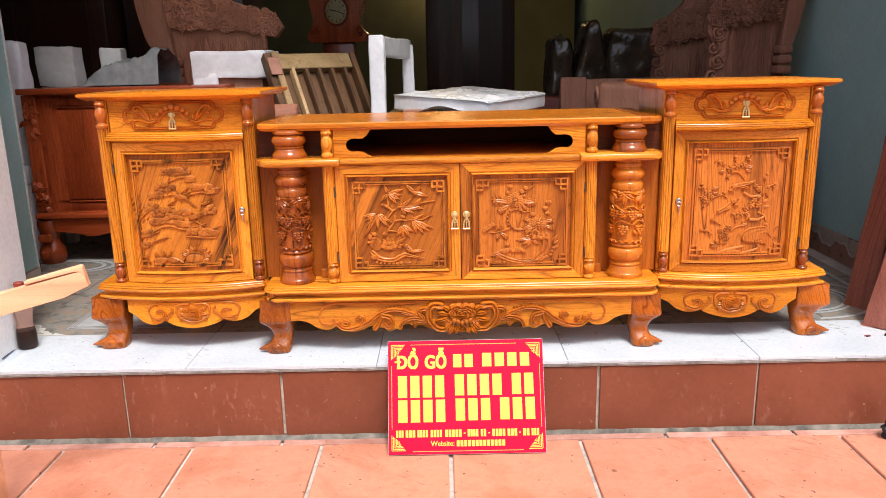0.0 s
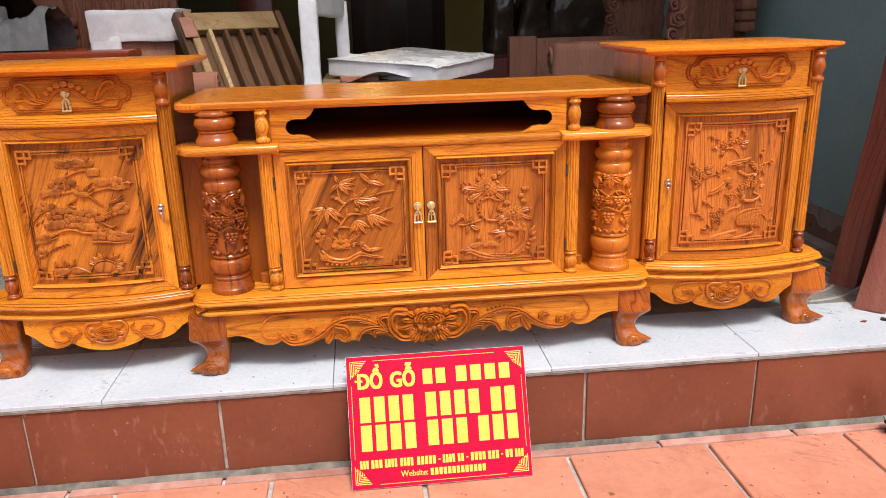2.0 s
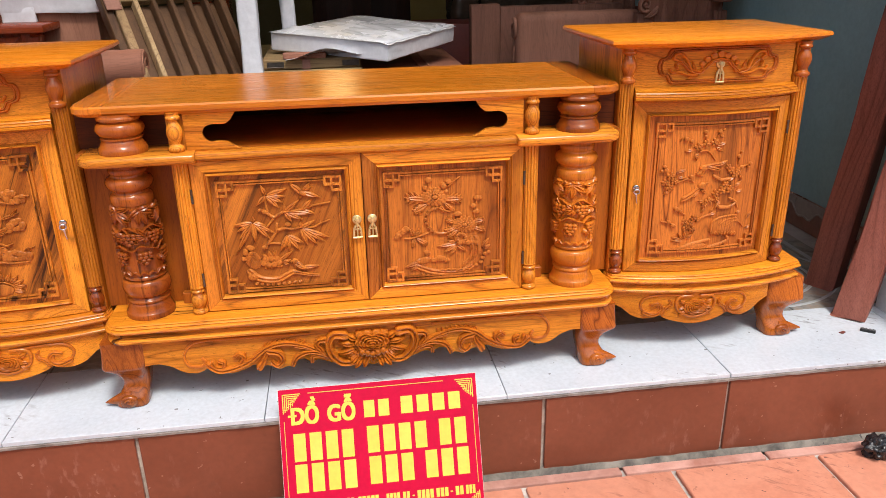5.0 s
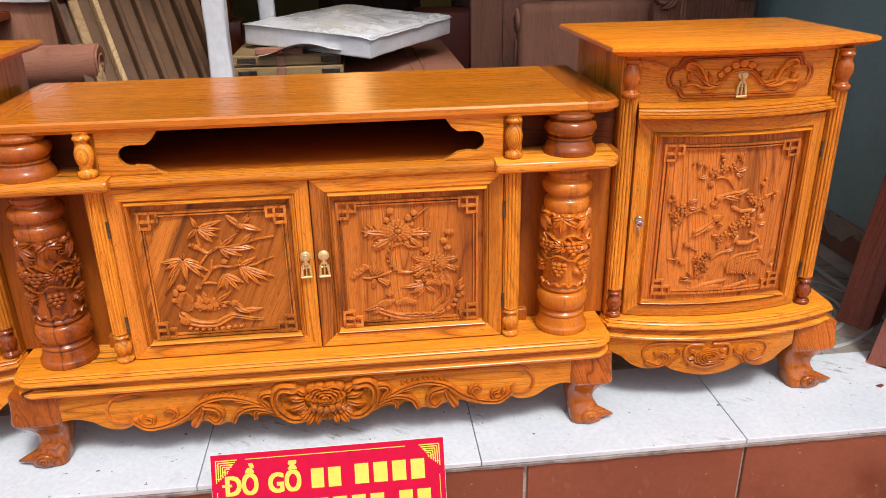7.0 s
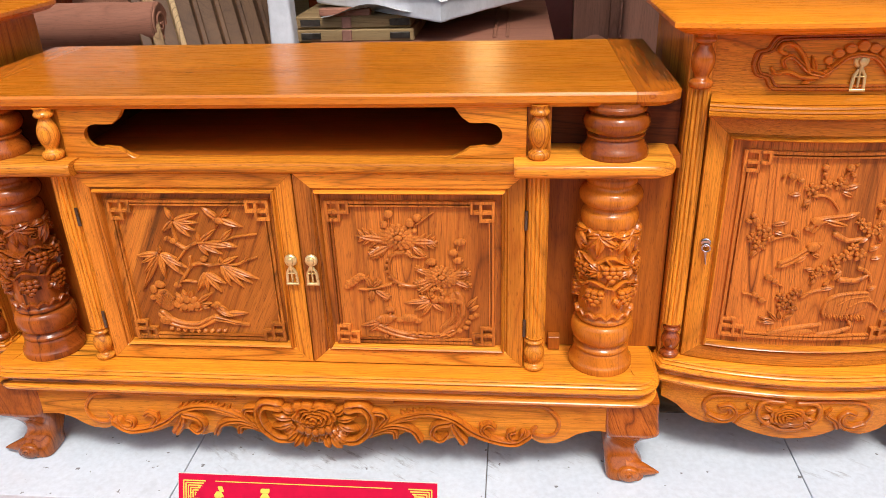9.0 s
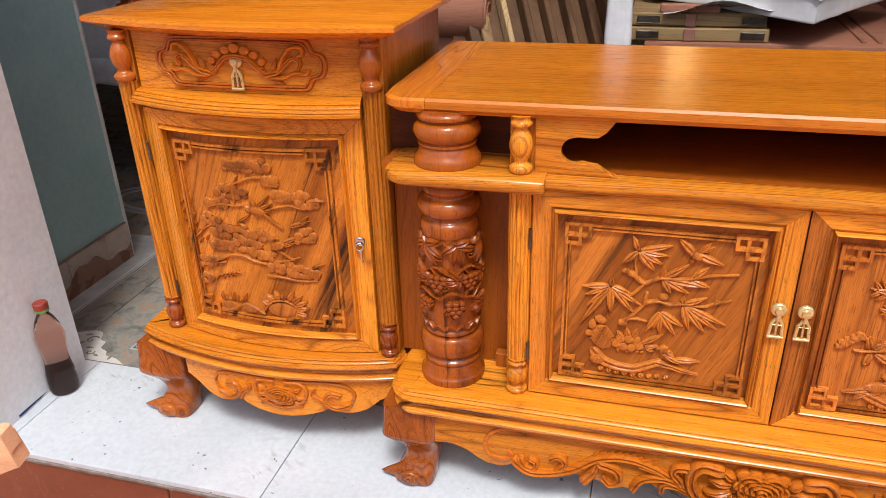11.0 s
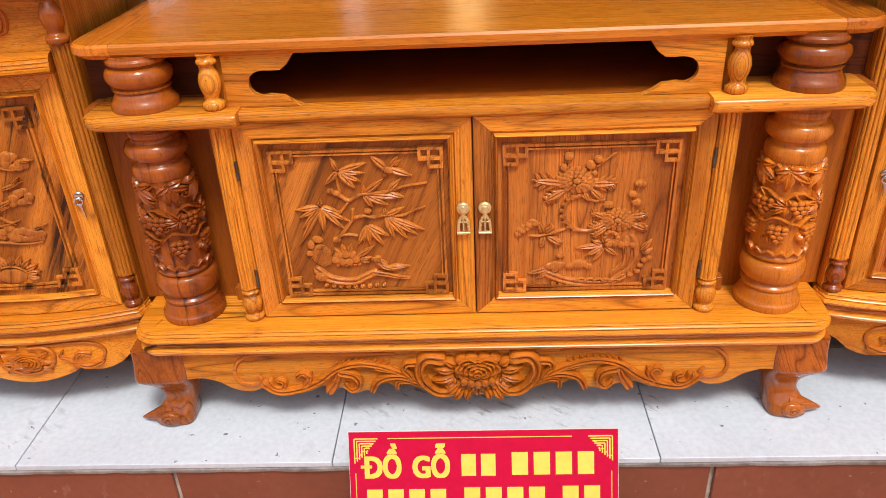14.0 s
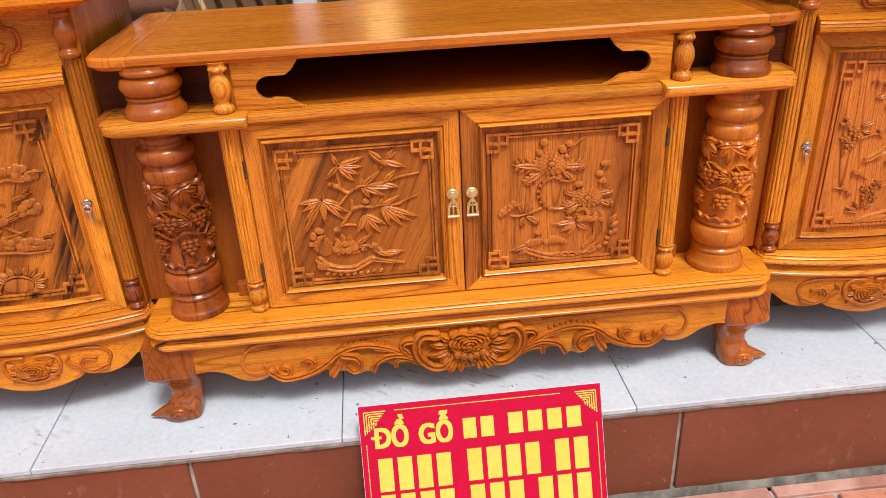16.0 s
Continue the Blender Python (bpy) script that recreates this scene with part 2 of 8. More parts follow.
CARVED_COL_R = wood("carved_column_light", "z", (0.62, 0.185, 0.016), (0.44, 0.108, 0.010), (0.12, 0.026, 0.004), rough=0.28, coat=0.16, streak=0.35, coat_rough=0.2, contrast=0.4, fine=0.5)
TEAK_BAND = wood("teak_banding", "y", (0.68, 0.205, 0.017), (0.52, 0.132, 0.010), (0.24, 0.050, 0.006), rough=0.20, coat=0.5, streak=0.2)
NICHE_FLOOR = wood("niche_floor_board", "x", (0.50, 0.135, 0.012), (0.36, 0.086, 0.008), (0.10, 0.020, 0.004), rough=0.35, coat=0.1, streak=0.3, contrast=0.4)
# near-dark teak: the shade inside the niche is put into its colour
NICHE_SHADED = wood("niche_board_shaded", "x", (0.16, 0.036, 0.006), (0.11, 0.024, 0.004), (0.03, 0.007, 0.002), rough=0.5, coat=0.0, streak=0.35)
MAHOGANY = wood("mahogany", "z", (0.38, 0.070, 0.020), (0.28, 0.048, 0.014), (0.075, 0.014, 0.007), rough=0.25, coat=0.3, streak=0.3, contrast=0.45, fine=0.6)
MAHOGANY_X = wood("mahogany_x", "x", (0.38, 0.070, 0.020), (0.28, 0.048, 0.014), (0.075, 0.014, 0.007), rough=0.25, coat=0.3, streak=0.3, contrast=0.45, fine=0.6)
RAW_RED = wood("raw_red_wood", "z", (0.40, 0.185, 0.118), (0.31, 0.135, 0.082), (0.15, 0.062, 0.040), rough=0.7, coat=0.0, streak=0.3, contrast=0.4, fine=0.6)
RAW_RED_X = wood("raw_red_wood_x", "x", (0.40, 0.18, 0.12), (0.30, 0.125, 0.08), (0.13, 0.052, 0.035), rough=0.7, coat=0.0, streak=0.3, contrast=0.4, fine=0.6)
# raw red wood scaled darker: scant light deep inside put into its colour
RAW_RED_SHADED = wood("raw_red_wood_shaded", "z", (0.26, 0.118, 0.078), (0.19, 0.082, 0.053), (0.08, 0.034, 0.022), rough=0.7, coat=0.0, streak=0.3, contrast=0.4, fine=0.6)
RAW_PALE = wood("raw_pale_wood", "z", (0.50, 0.34, 0.18), (0.36, 0.22, 0.11), (0.10, 0.055, 0.03), rough=0.75, coat=0.0, streak=0.6)
RAW_PALE_X = wood("raw_pale_wood_x", "x", (0.36, 0.25, 0.12), (0.26, 0.165, 0.075), (0.09, 0.05, 0.025), rough=0.75, coat=0.0, streak=0.4, contrast=0.5, fine=0.7)
RAW_BROWN = wood("raw_brown_wood", "z", (0.15, 0.075, 0.034), (0.11, 0.053, 0.025), (0.045, 0.022, 0.012), rough=0.5, coat=0.0, streak=0.3, contrast=0.4, period=0.03)
RAW_PINK = wood("raw_planed_board", "x", (0.82, 0.47, 0.28), (0.74, 0.40, 0.23), (0.50, 0.23, 0.12), rough=0.7, coat=0.0, streak=0.12, contrast=0.3, fine=0.25)
TIMBER = wood("red_timber", "z", (0.33, 0.115, 0.082), (0.23, 0.072, 0.050), (0.075, 0.026, 0.019), rough=0.5, coat=0.0, streak=0.55, contrast=0.5, period=0.03, figure=0.6)
DARKWOOD = wood("dark_furniture", "z", (0.055, 0.018, 0.010), (0.036, 0.012, 0.007), (0.012, 0.005, 0.003), rough=0.35, coat=0.2)

WHITE_TILE = mottled("white_tile", (0.54, 0.60, 0.66), (0.63, 0.685, 0.74), 3.0, 0.22, 0.03, 90, spots=0.12, specks=(0.16, 0.15, 0.15), scuff=(0.26, 0.26, 0.27), per_object=0.02)
GROUT = mottled("grout", (0.30, 0.27, 0.24), (0.46, 0.42, 0.38), 14.0, 0.9, 0.5, 120)
PAVE_JOINT = mottled("paving_joint", (0.36, 0.33, 0.30), (0.64, 0.60, 0.55), 22.0, 0.9, 0.6, 100)
MORTAR = mottled("mortar", (0.34, 0.29, 0.24), (0.60, 0.54, 0.46), 26.0, 0.9, 0.8, 90, bump_d=0.004)
MORTAR_DIRTY = mottled("dirty_mortar", (0.07, 0.062, 0.052), (0.27, 0.24, 0.20), 16.0, 0.9, 0.8, 70, specks=(0.06, 0.05, 0.05), bump_d=0.004)
NOSING = mottled("nosing_mortar", (0.16, 0.13, 0.11), (0.34, 0.31, 0.28), 20.0, 0.85, 0.6, 100, bump_d=0.004)
RISER_TILE = mottled("riser_tile", (0.185, 0.052, 0.026), (0.235, 0.070, 0.036), 5.0, 0.33, 0.06, 70, spots=0.2, specks=(0.34, 0.17, 0.12), scuff=(0.30, 0.13, 0.09), per_object=0.05)
PAVING = mottled("terracotta_paving", (0.50, 0.180, 0.102), (0.66, 0.278, 0.175), 5.0, 0.6, 0.12, 60, c3=(0.58, 0.220, 0.132), spots=0.8, specks=(0.14, 0.06, 0.045), scuff=(0.34, 0.13, 0.085), per_object=0.07)
ROAD = mottled("grey_street", (0.11, 0.105, 0.10), (0.17, 0.165, 0.16), 3.0, 0.85, 0.5, 90, specks=(0.28, 0.27, 0.26))
PAVING_CUT = mottled("cut_paving", (0.40, 0.17, 0.12), (0.62, 0.34, 0.27), 12.0, 0.75, 0.3, 60, spots=0.3)
MARBLE_A = mottled("marbled_tile_dark", (0.13, 0.12, 0.105), (0.30, 0.29, 0.265), 17.0, 0.22, 0.02, 60, c3=(0.36, 0.25, 0.17), per_object=0.05)
MARBLE_B = mottled("marbled_tile_pale", (0.34, 0.36, 0.36), (0.52, 0.54, 0.55), 7.0, 0.22, 0.02, 60, per_object=0.05)
JOINT_DARK = mottled("tile_line_dark", (0.05, 0.047, 0.044), (0.08, 0.075, 0.07), 20.0, 0.5, 0.1, 80)
MARBLE_VEIN = mottled("tile_ornament", (0.60, 0.58, 0.54), (0.74, 0.73, 0.70), 10.0, 0.25, 0.02, 60)
WALL_WHITE = mottled("white_plaster", (0.78, 0.78, 0.79), (0.87, 0.87, 0.87), 4.0, 0.85, 0.25, 70, spots=0.10)
WALL_TEAL = mottled("teal_paint", (0.27, 0.435, 0.445), (0.335, 0.515, 0.52), 2.5, 0.6, 0.10, 60, spots=0.06)
WALL_EDGE = mottled("chipped_plaster_edge", (0.45, 0.47, 0.45), (0.62, 0.63, 0.61), 12.0, 0.9, 0.5, 60)
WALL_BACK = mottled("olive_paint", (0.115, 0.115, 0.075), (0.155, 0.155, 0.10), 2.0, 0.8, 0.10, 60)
WALL_YELLOW = mottled("yellow_paint", (0.42, 0.32, 0.12), (0.50, 0.40, 0.17), 2.0, 0.8, 0.10, 60)
CEILING = mottled("ceiling_paint", (0.62, 0.62, 0.60), (0.72, 0.72, 0.70), 2.0, 0.9, 0.1, 60)
SKIRT_TILE = mottled("skirting_tile", (0.26, 0.125, 0.085), (0.34, 0.18, 0.13), 12.0, 0.3, 0.03, 60)
SKIRT_PALE = mottled("skirting_tile_pale", (0.36, 0.30, 0.25), (0.46, 0.39, 0.33), 12.0, 0.3, 0.03, 60)
FOAM = mottled("white_packing_foam", (0.74, 0.75, 0.79), (0.86, 0.86, 0.89), 5.0, 0.40, 0.75, 40, crease=6.0, per_object=0.03, bump_d=0.012)
FOAM_GREY = mottled("translucent_grey_wrap", (0.46, 0.46, 0.46), (0.64, 0.64, 0.63), 6.0, 0.3, 0.6, 30, crease=7.0, per_object=0.03, bump_d=0.012)
PLASTIC_GREY = mottled("grey_plastic", (0.13, 0.135, 0.14), (0.26, 0.265, 0.275), 9.0, 0.22, 0.8, 35, crease=8.0, bump_d=0.012)
PLASTIC_DARK = mottled("dark_stretch_film", (0.030, 0.020, 0.013), (0.075, 0.046, 0.030), 9.0, 0.22, 0.8, 40, crease=16.0, spec=0.5, bump_d=0.010)
BAG_BLACK = mottled("black_plastic_bag", (0.010, 0.010, 0.011), (0.022, 0.022, 0.024), 30.0, 0.25, 0.9, 60, bump_d=0.004)
SIGN_RED = mottled("red_sign_print", (0.49, 0.003, 0.036), (0.54, 0.004, 0.044), 2.0, 0.5, 0.02, 60, spec=0.15, per_object=0.0)
SIGN_YELLOW = mottled("yellow_sign_print", (0.78, 0.58, 0.085), (0.84, 0.64, 0.11), 3.0, 0.35, 0.02, 60, per_object=0.0)
SIGN_BACK = mottled("sign_edge_white", (0.70, 0.66, 0.62), (0.80, 0.78, 0.74), 8.0, 0.5, 0.05, 60)
BRASS = mottled("pale_brass", (0.80, 0.62, 0.26), (0.92, 0.78, 0.42), 40.0, 0.30, 0.1, 200, metal=0.65)
FOAM_SILVER = mottled("silvery_foam_sheet", (0.66, 0.66, 0.67), (0.80, 0.80, 0.81), 5.0, 0.26, 0.5, 50, crease=9.0, per_object=0.0, spec=0.7, bump_d=0.006)
CHROME = mottled("chrome", (0.62, 0.62, 0.63), (0.78, 0.78, 0.80), 40.0, 0.18, 0.05, 200, metal=1.0)
STEEL_DARK = mottled("dark_steel", (0.10, 0.085, 0.07), (0.20, 0.17, 0.14), 40.0, 0.4, 0.1, 200, metal=0.9)
RUST = mottled("rusty_plate", (0.26, 0.115, 0.075), (0.36, 0.17, 0.12), 20.0, 0.7, 0.2, 120)
COLA = mottled("dark_liquid", (0.006, 0.003, 0.003), (0.012, 0.006, 0.004), 20.0, 0.08, 0.0, 100)
GREEN_CAP = mottled("green_ring", (0.12, 0.30, 0.06), (0.16, 0.36, 0.08), 20.0, 0.4, 0.0, 100)
RED_CAP = mottled("red_cap", (0.30, 0.035, 0.02), (0.36, 0.05, 0.03), 20.0, 0.4, 0.0, 100)
BLUE_PLASTIC = mottled("blue_plastic", (0.015, 0.03, 0.12), (0.02, 0.045, 0.16), 20.0, 0.35, 0.0, 100)
DIAL = mottled("brass_dial", (0.36, 0.27, 0.11), (0.46, 0.36, 0.17), 20.0, 0.4, 0.0, 100)
BLACK = mottled("black_paint", (0.008, 0.008, 0.008), (0.014, 0.014, 0.014), 20.0, 0.5, 0.0, 100)
RED_FABRIC = mottled("dull_red_boards", (0.13, 0.022, 0.012), (0.17, 0.030, 0.018), 8.0, 0.6, 0.1, 60)


def bottle_mat():
    m, nt, b = mat_base("bottle_plastic", 0.08)
    b.inputs["Transmission Weight"].default_value = 1.0
    b.inputs["IOR"].default_value = 1.25
    b.inputs["Base Color"].default_value = (0.90, 0.62, 0.52, 1)
    return m


BOTTLE = bottle_mat()


def lamp_mat():
    m, nt, b = mat_base("lamp_tube", 0.4)
    b.inputs["Base Color"].default_value = (0.9, 0.9, 0.85, 1)
    b.inputs["Emission Color"].default_value = (1.0, 0.68, 0.28, 1)
    b.inputs["Emission Strength"].default_value = 11.0
    return m


LAMP = lamp_mat()


# ---- mesh helpers: everything is drawn in the world's metres ----
def root(name, base, label, category, group="", kind=""):
    e = new(name)
    e.location = base
    e.empty_display_size = 0.1
    return tagged(e, label, category, group, kind)


def base_of(ob):
    while ob.parent:
        ob = ob.parent
    return Vector(ob.location)


def finish(bm, smooth=None, normals=True):
    if normals:
        bmesh.ops.recalc_face_normals(bm, faces=bm.faces[:])
    if smooth is not None:
        for f in bm.faces:
            f.smooth = True
        for e in bm.edges:
            if len(e.link_faces) == 2 and e.calc_face_angle(0.0) > radians(smooth):
                e.smooth = False


def to_mesh(name, bm, mats, base, smooth=None):
    finish(bm, smooth)
    bmesh.ops.translate(bm, verts=bm.verts[:], vec=-Vector(base))
    me = bpy.data.meshes.new(name)
    bm.to_mesh(me)
    bm.free()
    for mt in mats if isinstance(mats, (list, tuple)) else [mats]:
        me.materials.append(mt)
    return me


def part(name, bm, mats, parent, label="", smooth=35):
    """One mesh object under a thing or under a part."""
    ob = new(name, to_mesh(name, bm, mats, base_of(parent), smooth))
    ob.parent = parent
    return tagged(ob, label, kind="stuff" if name.startswith("carv") else "")


def thing(name, bm, mats, base, label, category, group="", kind="", smooth=35):
    ob = new(name, to_mesh(name, bm, mats, base, smooth))
    ob.location = base
    return tagged(ob, label, category, group, kind)


def structure(name, bm, mats, label="", category="", smooth=None):
    return thing(name, bm, mats, (0, 0, 0), label or name.replace("_", " "), category or name.split("_")[0], kind="structure", smooth=smooth)


def B():
    return bmesh.new()


def box(bm, x0, x1, y0, y1, z0, z1, bev=0.0, seg=2, mi=0):
    vs = [bm.verts.new(p) for p in ((x0, y0, z0), (x1, y0, z0), (x1, y1, z0), (x0, y1, z0), (x0, y0, z1), (x1, y0, z1), (x1, y1, z1), (x0, y1, z1))]
    fs = [bm.faces.new([vs[i] for i in q]) for q in ((3, 2, 1, 0), (4, 5, 6, 7), (0, 1, 5, 4), (1, 2, 6, 5), (2, 3, 7, 6), (3, 0, 4, 7))]
    for f in fs:
        f.material_index = mi
    if bev:
        es = {e for f in fs for e in f.edges}
        bmesh.ops.bevel(bm, geom=list(es), offset=bev, segments=seg, affect="EDGES", profile=0.5)
    return vs


def placed_box(bm, m, sx, sy, sz, bev=0.0, seg=2):
    """A box centred on the pose m."""
    t = B()
    box(t, -sx / 2, sx / 2, -sy / 2, sy / 2, -sz / 2, sz / 2, bev, seg)
    bmesh.ops.transform(t, matrix=m, verts=t.verts[:])
    join(bm, t)


def join(bm, other):
    me = bpy.data.meshes.new("tmp")
    other.to_mesh(me)
    other.free()
    bm.from_mesh(me)
    bpy.data.meshes.remove(me)


def prism(bm, outline, place, d0, d1, bev=0.0):
    """A flat outline of (u, v), given depth from d0 to d1 by place(u, v, d)."""
    a = [bm.verts.new(place(u, v, d0)) for u, v in outline]
    b = [bm.verts.new(place(u, v, d1)) for u, v in outline]
    n = len(a)
    front = bm.faces.new(a)
    bm.faces.new(b[::-1])
    for i in range(n):
        bm.faces.new((a[i], a[(i + 1) % n], b[(i + 1) % n], b[i]))
    if bev:
        bmesh.ops.bevel(bm, geom=front.edges[:], offset=bev, segments=2, affect="EDGES", profile=0.5)


def lathe(bm, cx, cy, prof, seg=28):
    rings = []
    for r, z in prof:
        rings.append([bm.verts.new((cx + r * math.cos(2 * math.pi * i / seg), cy + r * math.sin(2 * math.pi * i / seg), z)) for i in range(seg)])
    for a, b in zip(rings, rings[1:]):
        for i in range(seg):
            bm.faces.new((a[i], a[(i + 1) % seg], b[(i + 1) % seg], b[i]))
    bm.faces.new(rings[0][::-1])
    bm.faces.new(rings[-1])


def smooth_profile(pts, n=4):
    """Catmull-Rom through (r, z) points, for soft turned shapes."""
    out = []
    for i in range(len(pts) - 1):
        p0, p1, p2, p3 = pts[max(i - 1, 0)], pts[i], pts[i + 1], pts[min(i + 2, len(pts) - 1)]
        for k in range(n):
            t = k / n
            out.append(tuple(0.5 * (2 * b + (c - a) * t + (2 * a - 5 * b + 4 * c - d) * t * t + (3 * b - a - 3 * c + d) * t ** 3) for a, b, c, d in zip(p0, p1, p2, p3)))
    out.append(pts[-1])
    return out


def sweep(bm, path, profile, closed_back=True):
    """A moulding: profile points (out, z) carried along a plan path of (x, y), out to its right-hand side."""
    rings = []
    n = len(path)
    for i, (x, y) in enumerate(path):
        a = Vector(path[max(i - 1, 0)])
        b = Vector(path[min(i + 1, n - 1)])
        d = (b - a).normalized()
        nx, ny = d.y, -d.x
        rings.append([bm.verts.new((x + nx * o, y + ny * o, z)) for o, z in profile])
    m = len(profile)
    for a, b in zip(rings, rings[1:]):
        for j in range(m if closed_back else m - 1):
            bm.faces.new((a[j], b[j], b[(j + 1) % m], a[(j + 1) % m]))
    bm.faces.new(rings[0])
    bm.faces.new(rings[-1][::-1])


def curve_pts(f, x0, x1, n=16):
    return [(x0 + (x1 - x0) * i / n, f(x0 + (x1 - x0) * i / n)) for i in range(n + 1)]


# ---- carving helpers: (u, v) on a face, h towards the viewer, laid by a function ----
def ribbon(bm, place, pts, widths, h, section=((-1, 0), (-0.82, 0.72), (-0.35, 1), (0.35, 1), (0.82, 0.72), (1, 0))):
    rings = []
    n = len(pts)
    for i, (u, v) in enumerate(pts):
        du = pts[min(i + 1, n - 1)][0] - pts[max(i - 1, 0)][0]
        dv = pts[min(i + 1, n - 1)][1] - pts[max(i - 1, 0)][1]
        l = math.hypot(du, dv) or 1.0
        nu, nv = -dv / l, du / l
        w = widths[i]
        hh = h if not isinstance(h, (list, tuple)) else h[i]
        rings.append([bm.verts.new(place(u + nu * w * s, v + nv * w * s, hh * k - (0.0006 if k == 0 else 0))) for s, k in section])
    for a, b in zip(rings, rings[1:]):
        for j in range(len(section) - 1):
            bm.faces.new((a[j], a[j + 1], b[j + 1], b[j]))
    bm.faces.new(rings[0])
    bm.faces.new(rings[-1][::-1])


def spline(pts, n=5):
    return smooth_profile(pts, n)


GROOVED = ((-1, 0), (-0.88, 0.70), (-0.58, 1.0), (-0.30, 0.92), (-0.10, 0.58), (0.10, 0.58), (0.30, 0.92), (0.58, 1.0), (0.88, 0.70), (1, 0))
PLAIN = ((-1, 0), (-0.82, 0.72), (-0.35, 1), (0.35, 1), (0.82, 0.72), (1, 0))


def stroke(bm, place, pts, w0, w1, h, n=4, plain=False):
    p = spline(pts, n)
    k = len(p) - 1
    ws = [w0 + (w1 - w0) * i / k for i in range(k + 1)]
    hs = [h * (0.75 + 0.25 * (1 - i / k)) for i in range(k + 1)]

    def cap(a, b, w, hh):
        # rounded end beyond a, away from b
        l = math.hypot(a[0] - b[0], a[1] - b[1]) or 1.0
        du, dv = (a[0] - b[0]) / l, (a[1] - b[1]) / l
        return [((a[0] + du * w * q, a[1] + dv * w * q), w * f, hh * g) for q, f, g in ((0.95, 0.25, 0.5), (0.80, 0.60, 0.75), (0.45, 0.90, 0.95))]
    first, last = cap(p[0], p[1], w0, hs[0]), cap(p[-1], p[-2], w1, hs[-1])[::-1]
    ribbon(bm, place, [c[0] for c in first] + p + [c[0] for c in last], [c[1] for c in first] + ws + [c[1] for c in last], [c[2] for c in first] + hs + [c[2] for c in last], PLAIN if plain or w0 < 0.0045 else GROOVED)


LEAF = ((-1, 0), (-0.93, 0.72), (-0.45, 1.0), (0, 0.70), (0.45, 1.0), (0.93, 0.72), (1, 0))


def leaf(bm, place, u, v, ang, length, width, h, bend=0.0, n=6):
    pts, ws, hs = [], [], []
    a = radians(ang)
    for i in range(n + 1):
        t = i / n
        pts.append((u + length * t * math.cos(a + bend * t), v + length * t * math.sin(a + bend * t)))
        ws.append(max(0.0006, width * 0.5 * math.sin(math.pi * min(0.999, 0.08 + 0.92 * t) ** 0.8)))
        hs.append(h * (0.55 + 0.45 * math.sin(math.pi * t)))
    ribbon(bm, place, pts, ws, hs, LEAF)


def dome(bm, place, u, v, ru, rv, h, ang=0.0, seg=10):
    ca, sa = math.cos(radians(ang)), math.sin(radians(ang))
    rings = []
    for k, hk in ((1.0, -0.05), (0.96, 0.58), (0.82, 0.86), (0.45, 0.98)):
        ring = []
        for i in range(seg):
            a = 2 * math.pi * i / seg
            x, y = ru * k * math.cos(a), rv * k * math.sin(a)
            ring.append(bm.verts.new(place(u + x * ca - y * sa, v + x * sa + y * ca, h * hk)))
        rings.append(ring)
    for a, b in zip(rings, rings[1:]):
        for i in range(seg):
            bm.faces.new((a[i], a[(i + 1) % seg], b[(i + 1) % seg], b[i]))
    c = bm.verts.new(place(u, v, h))
    for i in range(seg):
        bm.faces.new((rings[-1][i], rings[-1][(i + 1) % seg], c))


def rosette(bm, place, u, v, ru, rv, h, rows=5, lobes=9, seg=54):
    """A full-blown carved rose: scalloped rows of petals that rise, each with a turned-up rim, to a tight heart."""
    prev = None
    for k in range(rows):
        f = 1.0 - 0.80 * k / (rows - 1)
        n = max(4, lobes - k)
        top = h * (0.45 + 0.55 * (k + 1) / rows)
        for q, hq in ((1.0, -0.02 if k == 0 else top / h * 0.52), (0.965, top / h), (0.90, top / h * 1.02), (0.80, top / h * 0.80)):
            ring = []
            for i in range(seg):
                a = 2 * math.pi * i / seg
                lobe = abs(math.cos(n * a / 2 + k * 1.3))
                r = f * q * (0.84 + 0.16 * lobe ** 0.6)
                ring.append(bm.verts.new(place(u + ru * r * math.cos(a), v + rv * r * math.sin(a), h * hq * (0.86 + 0.14 * lobe))))
            if prev:
                for i in range(seg):
                    bm.faces.new((prev[i], prev[(i + 1) % seg], ring[(i + 1) % seg], ring[i]))
            prev = ring
    bm.faces.new(prev)


def flower(bm, place, u, v, r, h, petals=5, turn=0.0):
    for i in range(petals):
        a = 360 * i / petals + turn
        dome(bm, place, u + 0.62 * r * math.cos(radians(a)), v + 0.62 * r * math.sin(radians(a)), 0.46 * r, 0.38 * r, h * 0.8, a, 8)
    dome(bm, place, u, v, 0.3 * r, 0.3 * r, h * 1.15, 0, 8)


def rail(bm, place, u0, v0, u1, v1, w, h, n=1):
    """A flat raised fillet with bevelled sides from one point to the other."""
    pts = [(u0 + (u1 - u0) * i / n, v0 + (v1 - v0) * i / n) for i in range(n + 1)]
    ribbon(bm, place, pts, [w / 2] * (n + 1), h, ((-1, 0), (-0.72, 1), (0.72, 1), (1, 0)))


